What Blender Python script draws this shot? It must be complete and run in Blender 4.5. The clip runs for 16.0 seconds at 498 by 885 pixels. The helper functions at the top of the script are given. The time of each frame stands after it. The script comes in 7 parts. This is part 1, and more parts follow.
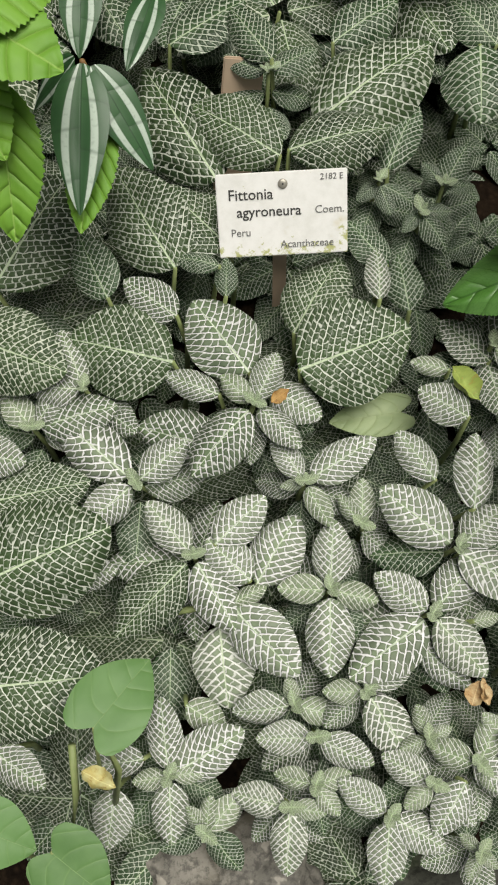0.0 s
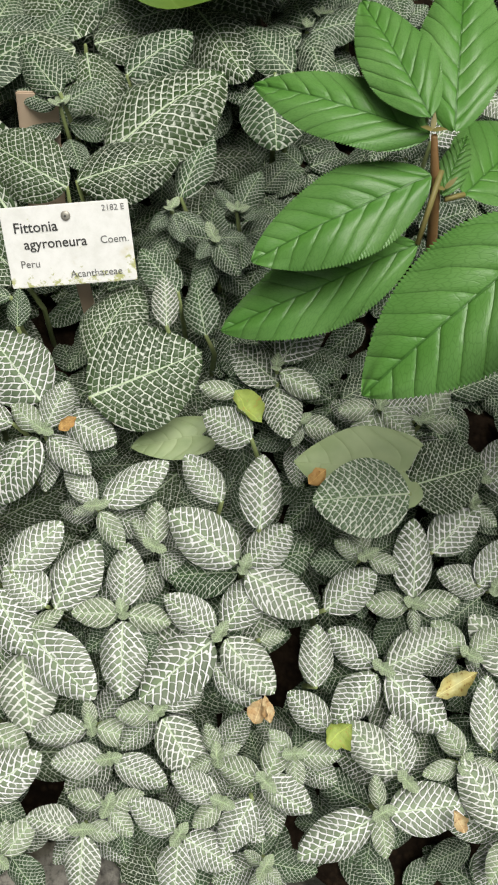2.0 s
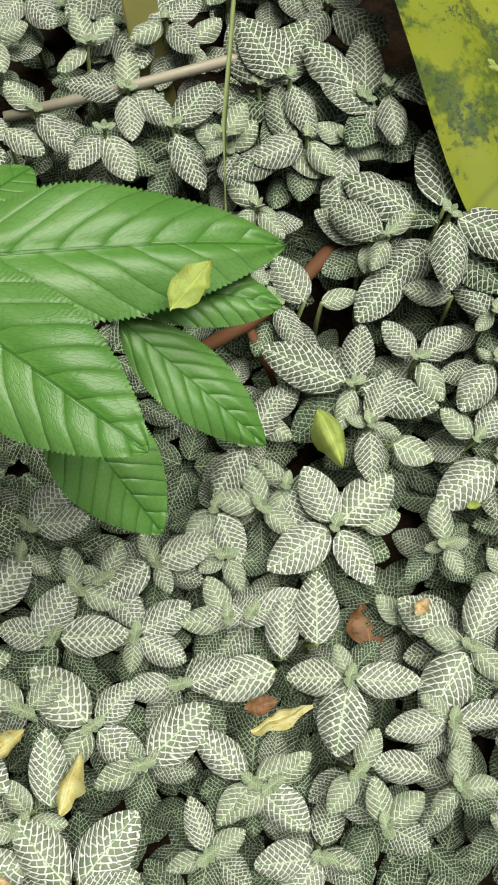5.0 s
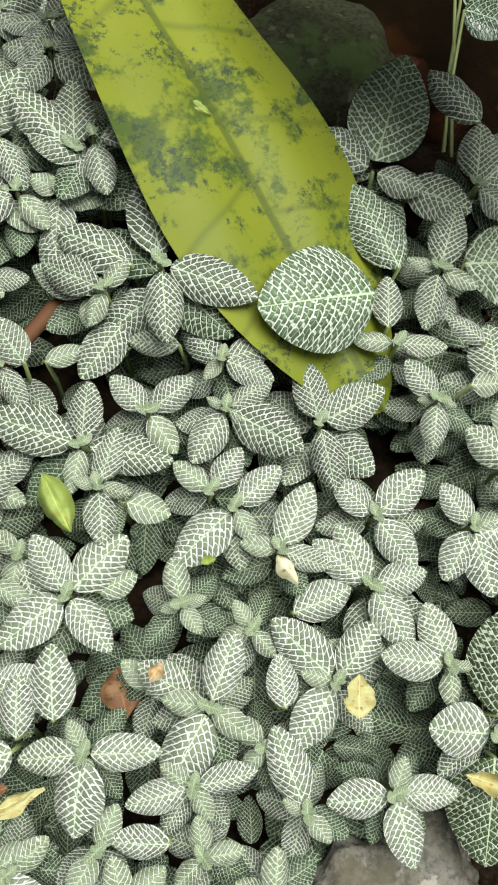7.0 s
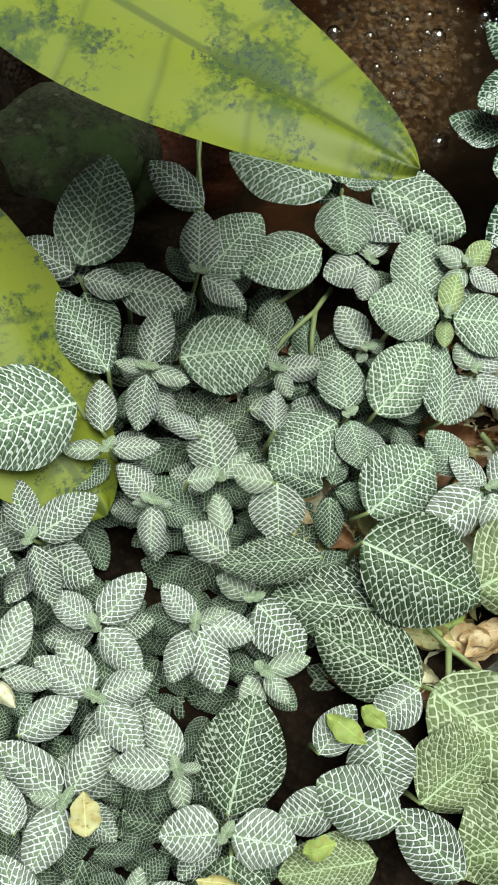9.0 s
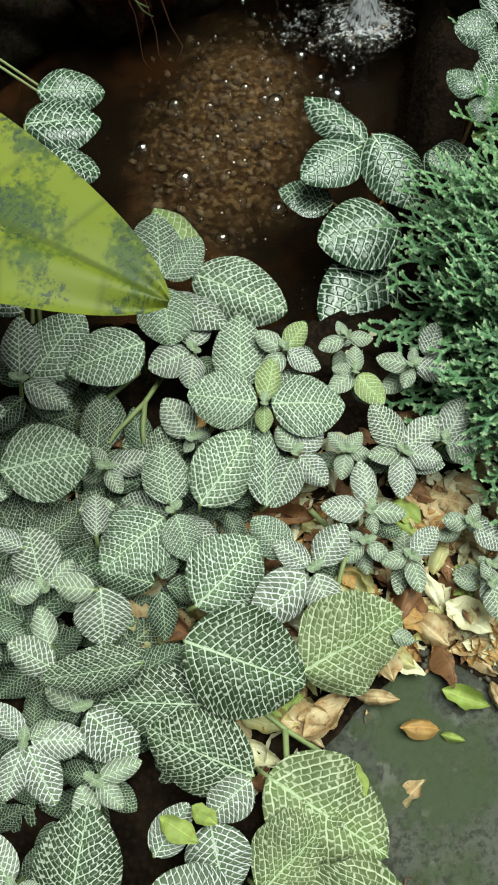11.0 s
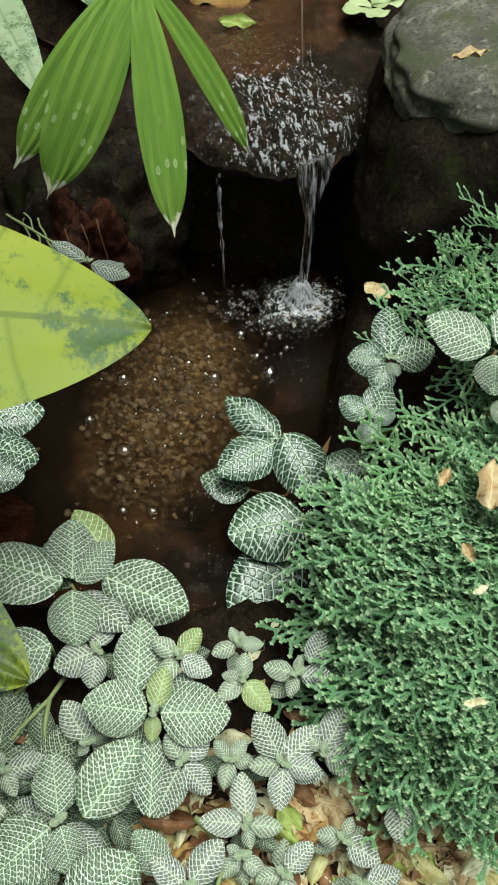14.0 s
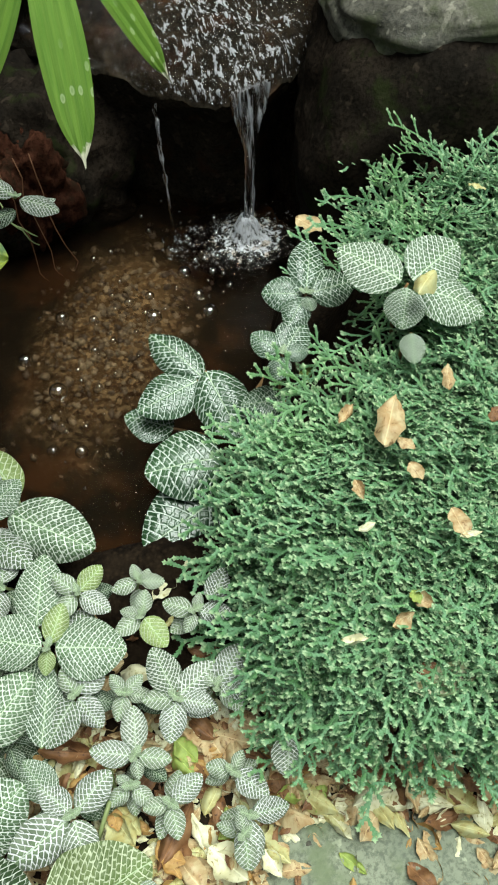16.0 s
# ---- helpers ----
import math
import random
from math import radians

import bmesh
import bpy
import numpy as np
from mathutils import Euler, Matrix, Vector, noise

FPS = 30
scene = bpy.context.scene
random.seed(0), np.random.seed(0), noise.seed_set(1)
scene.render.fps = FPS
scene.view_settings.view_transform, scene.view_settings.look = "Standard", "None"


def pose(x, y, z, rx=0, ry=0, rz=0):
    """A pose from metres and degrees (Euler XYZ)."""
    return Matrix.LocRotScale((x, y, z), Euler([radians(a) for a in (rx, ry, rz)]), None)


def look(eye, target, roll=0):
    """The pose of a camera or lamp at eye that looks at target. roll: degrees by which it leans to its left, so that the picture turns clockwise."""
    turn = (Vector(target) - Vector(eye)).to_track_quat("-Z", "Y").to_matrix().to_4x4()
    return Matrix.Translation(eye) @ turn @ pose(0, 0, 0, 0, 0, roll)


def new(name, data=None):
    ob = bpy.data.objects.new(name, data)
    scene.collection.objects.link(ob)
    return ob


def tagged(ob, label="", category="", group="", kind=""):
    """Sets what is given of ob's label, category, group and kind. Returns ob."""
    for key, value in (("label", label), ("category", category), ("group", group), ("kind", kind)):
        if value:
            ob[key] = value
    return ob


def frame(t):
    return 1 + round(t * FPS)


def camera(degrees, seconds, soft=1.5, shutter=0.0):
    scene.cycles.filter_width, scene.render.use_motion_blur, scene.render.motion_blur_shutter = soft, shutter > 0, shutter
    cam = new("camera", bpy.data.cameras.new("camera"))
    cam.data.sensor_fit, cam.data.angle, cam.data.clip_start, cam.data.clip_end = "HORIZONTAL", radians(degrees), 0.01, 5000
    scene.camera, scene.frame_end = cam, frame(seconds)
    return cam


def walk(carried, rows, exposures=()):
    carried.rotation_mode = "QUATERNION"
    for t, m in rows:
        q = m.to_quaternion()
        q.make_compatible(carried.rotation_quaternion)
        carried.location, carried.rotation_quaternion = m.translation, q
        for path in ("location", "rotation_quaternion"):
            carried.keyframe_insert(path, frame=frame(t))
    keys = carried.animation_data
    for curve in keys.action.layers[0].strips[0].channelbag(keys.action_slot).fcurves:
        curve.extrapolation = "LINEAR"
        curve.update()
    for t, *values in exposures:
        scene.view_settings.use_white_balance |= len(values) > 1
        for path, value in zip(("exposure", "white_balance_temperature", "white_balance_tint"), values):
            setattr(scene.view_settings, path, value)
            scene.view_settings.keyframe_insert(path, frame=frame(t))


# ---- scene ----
cam = camera(33.7, 16.0, 2.0)
METRES, EYE, TILT, LEAN, TURN = 1.4, 0.62, -64.0, 0.0, 0.0
ROWS = [
    (0.0, 0.0, 0.0, 0.0, 0.0, 0.0, -0.0),
    (0.5, 0.0081, -0.0015, 0.0054, -0.4, 0.43, 0.8),
    (1.0, 0.0263, 0.0011, 0.0058, 0.19, 0.54, -0.22),
    (1.5, 0.0647, -0.0056, 0.0042, -0.0, 0.54, 0.5),
    (2.0, 0.1055, -0.0085, 0.0073, -0.69, 0.56, 1.58),
    (2.5, 0.144, -0.008, 0.0097, -0.98, 0.49, 2.88),
    (3.0, 0.184, -0.0066, 0.0108, -1.26, 0.4, 3.81),
    (3.5, 0.2292, -0.0095, 0.0087, -1.59, 0.38, 5.55),
    (4.0, 0.2663, -0.0153, 0.0103, -2.53, 0.29, 7.52),
    (6.5, 0.4194, 0.0006, 0.0161, -6.14, -0.17, 12.63),
    (7.0, 0.454, -0.0073, 0.0171, -7.39, -0.44, 14.47),
    (7.5, 0.4825, -0.014, 0.016, -8.41, -0.29, 16.49),
    (8.0, 0.5212, -0.0204, 0.0156, -8.89, -0.12, 17.93),
    (8.5, 0.5641, -0.0249, 0.0235, -10.13, -0.3, 19.18),
    (9.0, 0.6006, -0.0329, 0.0255, -10.46, -0.44, 20.63),
    (9.5, 0.6338, -0.0456, 0.0237, -10.95, -0.72, 21.88),
    (12.0, 0.7313, -0.0926, 0.0568, -14.45, 1.39, 27.15),
    (12.5, 0.7505, -0.1129, 0.0673, -14.08, 3.55, 26.34),
    (13.0, 0.7668, -0.1245, 0.077, -13.56, 5.23, 26.0),
    (13.5, 0.7849, -0.1429, 0.0962, -13.18, 7.68, 25.04),
    (14.0, 0.8058, -0.1574, 0.1122, -12.86, 9.33, 24.25),
    (14.5, 0.8214, -0.1632, 0.1288, -12.09, 10.19, 23.04),
    (15.0, 0.8432, -0.1616, 0.1227, -11.18, 10.32, 22.51),
    (15.5, 0.8625, -0.1632, 0.097, -10.99, 8.26, 22.33),
    (16.0, 0.8931, -0.1649, 0.0669, -10.78, 6.42, 24.19),
]
walk(cam, [(t, pose(0, 0, EYE, TILT, LEAN, TURN) @ pose(METRES * x, METRES * y, METRES * z, 90 + pitch, roll, yaw)) for t, x, y, z, yaw, pitch, roll in ROWS],
     [(0.0, 0.03, 6800, 9), (2.5, 0.24, 6650, 8), (4.0, 0.24, 7100, 3), (7.0, 0.4, 6600, 3), (8.5, 0.36, 6250, 0), (9.5, 0.26, 6200, -4), (12.5, 0.22, 6450, -8), (14.5, 0.36, 6250, -4), (16.0, 0.44, 6200, -4)])

# ---- world, sun, exposure ----
world = bpy.data.worlds.new("overcast_sky")
scene.world = world
world.use_nodes = True
wt = world.node_tree
sky = wt.nodes.new("ShaderNodeTexSky")
sky.sky_type, sky.sun_disc = "NISHITA", False
sky.sun_elevation, sky.sun_rotation, sky.dust_density = radians(74), radians(110), 3.0
grey = wt.nodes.new("ShaderNodeHueSaturation")
grey.inputs["Saturation"].default_value = 0.2
wt.links.new(sky.outputs[0], grey.inputs["Color"])
wt.links.new(grey.outputs[0], wt.nodes["Background"].inputs[0])
wt.nodes["Background"].inputs[1].default_value = 0.064
sun = new("sun", bpy.data.lights.new("sun", "SUN"))
sun.data.energy, sun.data.angle, sun.data.color = 3.9, radians(44), (1.0, 0.98, 0.94)
sun.matrix_world = look((1.5, -0.1, 4.0), (0.7, 0.3, 0.0))


# ---- small tools ----
def sstep(a, b, t):
    t = min(1.0, max(0.0, (t - a) / (b - a)))
    return t * t * (3 - 2 * t)


def lerp(a, b, t):
    return a + (b - a) * t


def nz(x, y, z=0.0):
    return noise.noise(Vector((x, y, z)))


def mesh_from(name, verts, faces, smooth=True, uvs=None, materials=()):
    me = bpy.data.meshes.new(name)
    me.from_pydata([tuple(v) for v in verts], [], [tuple(f) for f in faces])
    if uvs is not None:
        layer = me.uv_layers.new(name="UVMap")
        flat = np.asarray(uvs, dtype=np.float32)[[i for f in faces for i in f]]
        layer.data.foreach_set("uv", flat.ravel())
    if smooth:
        me.polygons.foreach_set("use_smooth", [True] * len(me.polygons))
    for m in materials:
        me.materials.append(m)
    me.update()
    return me


def part(name, data, parent, label="", m=None):
    """One mesh object under a thing or under a part."""
    ob = new(name, data)
    ob.parent = parent
    if m is not None:
        ob.matrix_local = m
    if label:
        ob["label"] = label
    return ob


def thing(name, m, label, category, group="", kind=""):
    """An Empty at the base of a thing with parts."""
    ob = new(name)
    ob.empty_display_size = 0.01
    ob.matrix_world = m
    return tagged(ob, label, category, group, kind)


def tube(name, points, radii, material, sides=7, closed_tip=True):
    """A tapered round stem along points."""
    verts, faces, n = [], [], len(points)
    pts = [Vector(p) for p in points]
    for i, p in enumerate(pts):
        d = (pts[min(i + 1, n - 1)] - pts[max(i - 1, 0)]).normalized()
        side = d.cross(Vector((0.31, 0.95, 0.1)) if abs(d.z) > 0.8 else Vector((0, 0, 1))).normalized()
        up = side.cross(d)
        for k in range(sides):
            a = 2 * math.pi * k / sides
            verts.append(p + (side * math.cos(a) + up * math.sin(a)) * radii[i])
    for i in range(n - 1):
        for k in range(sides):
            faces.append((i * sides + k, i * sides + (k + 1) % sides, (i + 1) * sides + (k + 1) % sides, (i + 1) * sides + k))
    faces.append(tuple(range(sides))[::-1])
    faces.append(tuple(range((n - 1) * sides, n * sides)))
    return mesh_from(name, verts, faces, True, None, [material])


# ---- node tools ----
class Tree:
    def __init__(self, name):
        self.mat = bpy.data.materials.new(name)
        self.mat.use_nodes = True
        self.nt = self.mat.node_tree
        self.bsdf = self.nt.nodes["Principled BSDF"]

    def put(self, socket, value):
        if isinstance(value, bpy.types.NodeSocket):
            self.nt.links.new(value, socket)
        else:
            socket.default_value = value

    def node(self, kind, ins=(), out=0, operation="", voronoi_dimensions="", feature="", uv_map=""):
        n = self.nt.nodes.new(kind)
        if operation:
            n.operation = operation
        if voronoi_dimensions:
            n.voronoi_dimensions = voronoi_dimensions
        if feature:
            n.feature = feature
        if uv_map:
            n.uv_map = uv_map
        for k, v in (ins.items() if isinstance(ins, dict) else enumerate(ins)):
            if v is not None:
                self.put(n.inputs[k], v)
        return n.outputs[out]

    def calc(self, op, *ins):
        return self.node("ShaderNodeMath", ins, operation=op)

    def vec(self, op, *ins):
        return self.node("ShaderNodeVectorMath", ins, operation=op)

    def xyz(self, x=0.0, y=0.0, z=0.0):
        return self.node("ShaderNodeCombineXYZ", (x, y, z))

    def step(self, value, a, b, lo=0.0, hi=1.0):
        """lo below a, hi above b, smooth between."""
        n = self.nt.nodes.new("ShaderNodeMapRange")
        n.interpolation_type = "SMOOTHSTEP"
        for k, v in enumerate((value, a, b, lo, hi)):
            self.put(n.inputs[k], v)
        return n.outputs[0]

    def mix(self, f, a, b, blend="MIX"):
        n = self.nt.nodes.new("ShaderNodeMix")
        n.data_type, n.blend_type = "RGBA", blend
        for k, v in ((0, f), (6, a), (7, b)):
            if k and isinstance(v, tuple) and len(v) == 3:
                v = (*v, 1.0)
            self.put(n.inputs[k], v)
        return n.outputs[2]

    def noise(self, scale, where=None, detail=4.0, rough=0.55, distort=0.0):
        return self.node("ShaderNodeTexNoise", {"Vector": where, "Scale": scale, "Detail": detail, "Roughness": rough, "Distortion": distort})

    def place(self):
        return self.node("ShaderNodeNewGeometry", (), 0)

    def local(self):
        return self.node("ShaderNodeTexCoord", (), 3)

    def chance(self):
        """A random number for each object, or each island of a joined mesh."""
        a = self.node("ShaderNodeObjectInfo", (), "Random")
        b = self.node("ShaderNodeNewGeometry", (), "Random Per Island")
        return self.calc("FRACT", self.calc("ADD", a, b))

    def bump(self, height, distance, strength=1.0):
        self.put(self.bsdf.inputs["Normal"], self.node("ShaderNodeBump", {"Height": height, "Distance": distance, "Strength": strength}))

    def done(self, color, rough=0.5, spec=0.5, **more):
        for k, v in {"Base Color": color, "Roughness": rough, "Specular IOR Level": spec, **more}.items():
            if isinstance(v, tuple) and len(v) == 3:
                v = (*v, 1.0)
            self.put(self.bsdf.inputs[k], v)
        return self.mat


def leaf_axes(t):
    """Across (-0.5 to 0.5) and along (0 to 1) a blade, from its UV map."""
    uv = t.node("ShaderNodeUVMap", (), uv_map="UVMap")
    sep = t.nt.nodes.new("ShaderNodeSeparateXYZ")
    t.put(sep.inputs[0], uv)
    return uv, t.calc("SUBTRACT", sep.outputs[0], 0.5), sep.outputs[1]


def netted(name, laterals, rungs, width, rib, green, dark, pale, gloss=0.42, between=1.0, share=0.8):
    """A leaf with a pale net of veins on green: midrib, arching laterals, and staggered rungs between them.
    between: how far a thin vein shows halfway between two laterals; share: how pale the rungs are."""
    t = Tree(name)
    uv, x0, y0 = leaf_axes(t)
    r = t.chance()
    r2 = t.calc("FRACT", t.calc("MULTIPLY", r, 7.3))
    r3 = t.calc("FRACT", t.calc("MULTIPLY", r, 31.7))
    shift = t.xyz(t.calc("MULTIPLY", r, 37.0), t.calc("MULTIPLY", r, 91.0), 0.0)
    where = t.vec("ADD", uv, shift)
    wob = t.noise(5.0, where, 2.0)
    swing = t.calc("SUBTRACT", t.noise(11.0, where, 2.0), 0.5)
    kink = t.calc("SUBTRACT", t.noise(1.7 * rungs, where, 1.0), 0.5)
    x = t.calc("ADD", x0, t.calc("MULTIPLY", t.calc("SUBTRACT", wob, 0.5), 0.03))
    y = t.calc("ADD", y0, t.calc("ADD", t.calc("MULTIPLY", swing, 0.035), t.calc("MULTIPLY", kink, 0.014)))
    a = t.calc("ABSOLUTE", x)
    # laterals leave the midrib steeply and arch towards the tip
    s = t.calc("SUBTRACT", t.calc("SUBTRACT", y, t.calc("MULTIPLY", a, 0.66)), t.calc("MULTIPLY", t.calc("MULTIPLY", a, a), 1.9))
    side = t.calc("MULTIPLY", t.calc("SIGN", x), 0.19)
    count = t.calc("ADD", laterals - 0.6, t.calc("MULTIPLY", r3, 1.2))
    ph = t.calc("ADD", t.calc("ADD", t.calc("MULTIPLY", s, count), side), t.calc("MULTIPLY", r, 3.0))
    band, f = t.calc("FLOOR", ph), t.calc("FRACT", ph)
    to_lateral = t.calc("DIVIDE", t.calc("SUBTRACT", 0.5, t.calc("ABSOLUTE", t.calc("SUBTRACT", f, 0.5))), laterals * 1.25)
    to_half = t.calc("DIVIDE", t.calc("ABSOLUTE", t.calc("SUBTRACT", f, t.calc("ADD", 0.5, t.calc("MULTIPLY", kink, 0.25)))), laterals * 1.25)
    upper = t.step(f, 0.49, 0.51, 0.0, 0.5 * between)
    slip = t.calc("FRACT", t.calc("MULTIPLY", t.calc("SINE", t.calc("MULTIPLY", band, 12.9)), 43.7))
    u = t.calc("ADD", t.calc("MULTIPLY", a, rungs * 2.0), t.calc("ADD", t.calc("ADD", upper, slip), t.calc("ADD", t.calc("MULTIPLY", kink, 0.9), t.calc("MULTIPLY", f, t.calc("ADD", 0.4, t.calc("MULTIPLY", a, 5.0))))))
    to_rung = t.calc("DIVIDE", t.calc("SUBTRACT", 0.5, t.calc("ABSOLUTE", t.calc("SUBTRACT", t.calc("FRACT", u), 0.5))), rungs * 2.0)
    vary = t.calc("ADD", 0.55, t.calc("MULTIPLY", t.calc("ADD", wob, t.calc("MULTIPLY", r2, 0.45)), 0.62))
    wide = t.calc("MULTIPLY", width, vary)
    lat = t.step(to_lateral, t.calc("MULTIPLY", wide, 0.55), t.calc("MULTIPLY", wide, 1.2), 1.0, 0.0)
    half = t.step(to_half, t.calc("MULTIPLY", wide, 0.25), t.calc("MULTIPLY", wide, 0.85), share * between, 0.0)
    rung = t.step(to_rung, t.calc("MULTIPLY", wide, 0.32), t.calc("MULTIPLY", wide, 0.95), share, 0.0)
    web = t.calc("MULTIPLY", t.calc("MAXIMUM", half, rung), t.step(t.noise(9.0, where, 2.0), 0.25, 0.45, 0.7, 1.0))
    ribw = t.calc("SUBTRACT", rib, t.calc("MULTIPLY", y, rib * 0.7))
    mid = t.step(t.calc("DIVIDE", t.calc("ABSOLUTE", x0), ribw), 0.5, 1.2, 1.0, 0.0)
    veins = t.calc("MAXIMUM", t.calc("MAXIMUM", mid, lat), web)
    patch = t.noise(3.2, where, 3.0)
    ground = t.mix(t.step(patch, 0.35, 0.7), dark, green)
    ground = t.mix(t.calc("MULTIPLY", r, 0.4), ground, tuple(v * 1.5 for v in green))
    fine = t.noise(90.0, uv, 2.0)
    ground = t.mix(t.calc("MULTIPLY", fine, 0.35), ground, tuple(v * 0.6 for v in dark))
    # the youngest tissue about the midrib is greener
    ground = t.mix(t.step(t.calc("ABSOLUTE", x0), 0.0, 0.12, 0.35, 0.0), ground, (green[0] * 1.1, green[1] * 1.35, green[2] * 0.9))
    white = t.mix(t.calc("MULTIPLY", mid, 0.6), pale, (0.42, 0.56, 0.30))
    white = t.mix(t.step(r2, 0.6, 1.0, 0.0, 0.22), white, (0.52, 0.58, 0.36))
    white = t.mix(t.step(wob, 0.4, 0.7, 0.0, 0.15), white, green)
    close = t.calc("MINIMUM", to_lateral, t.calc("MULTIPLY", to_rung, 1.3))
    quilt = t.step(close, 0.0, 0.022, 0.0, 1.0)
    t.bump(t.calc("SUBTRACT", quilt, t.calc("MULTIPLY", t.calc("MAXIMUM", mid, lat), 0.5)), 0.0009, 0.7)
    return t.done(t.mix(veins, ground, white), t.step(patch, 0.3, 0.7, gloss - 0.05, gloss + 0.12), 0.25 if gloss > 0.2 else 0.65)


FIT_TINY = netted("tiny_netted_leaf", 7.0, 4.5, 0.0135, 0.014, (0.225, 0.275, 0.178), (0.122, 0.162, 0.090), (0.75, 0.76, 0.72), 0.45, 0.0, 0.6)
FIT_SMALL = netted("small_netted_leaf", 9.5, 6.5, 0.0104, 0.012, (0.172, 0.210, 0.140), (0.084, 0.112, 0.066), (0.76, 0.755, 0.755), 0.45, 0.0, 0.68)
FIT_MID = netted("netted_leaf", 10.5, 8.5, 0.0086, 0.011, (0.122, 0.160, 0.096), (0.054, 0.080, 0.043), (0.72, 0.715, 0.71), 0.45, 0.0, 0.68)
FIT_DEEP_SHADE = netted("deep_green_shade_netted_leaf", 10.5, 9.5, 0.0070, 0.010, (0.058, 0.098, 0.047), (0.023, 0.044, 0.020), (0.50, 0.54, 0.46), 0.30, 0.0, 0.68)
FIT_GLOSSY = netted("glossy_dark_netted_leaf", 8.0, 8.0, 0.0085, 0.009, (0.043, 0.088, 0.038), (0.015, 0.038, 0.016), (0.52, 0.58, 0.51), 0.14, 0.3, 0.75)
FIT_BIG = netted("broad_netted_leaf", 9.5, 13.0, 0.0053, 0.009, (0.054, 0.086, 0.036), (0.022, 0.040, 0.016), (0.57, 0.60, 0.52), 0.36, 0.6, 0.72)
FIT_BROAD = netted("pale_broad_netted_leaf", 10.5, 12.0, 0.0064, 0.009, (0.122, 0.178, 0.098), (0.054, 0.092, 0.043), (0.71, 0.74, 0.68), 0.32, 0.4, 0.72)
FIT_OLD = netted("fading_netted_leaf", 9.5, 13.0, 0.0058, 0.010, (0.15, 0.185, 0.075), (0.09, 0.125, 0.05), (0.52, 0.56, 0.38), 0.5, 0.8, 0.75)
FIT_LIME = netted("lime_netted_leaf", 8.0, 6.0, 0.0095, 0.016, (0.26, 0.32, 0.12), (0.18, 0.24, 0.08), (0.62, 0.68, 0.46), 0.42, 0.0, 0.6)
FIT_SILVER = netted("silver_netted_leaf", 9.5, 6.5, 0.0114, 0.013, (0.205, 0.243, 0.172), (0.105, 0.136, 0.084), (0.79, 0.785, 0.79), 0.45, 0.0, 0.75)
FIT_BUD = netted("pale_bud_leaf", 5.0, 4.0, 0.022, 0.035, (0.27, 0.34, 0.21), (0.20, 0.26, 0.15), (0.56, 0.61, 0.48), 0.45, 0.0, 0.5)


def stem_material(name, color, color2):
    t = Tree(name)
    f = t.noise(120.0, t.place(), 3.0)
    t.bump(f, 0.0004, 0.6)
    return t.done(t.mix(f, color, color2), 0.55, 0.4)


STEM_GREEN = stem_material("hairy_green_stem", (0.16, 0.22, 0.07), (0.30, 0.34, 0.15))
STEM_BROWN = stem_material("brown_stem", (0.16, 0.08, 0.03), (0.30, 0.18, 0.07))
STIPULE = stem_material("downy_brown_green_stalk", (0.15, 0.125, 0.035), (0.25, 0.225, 0.075))


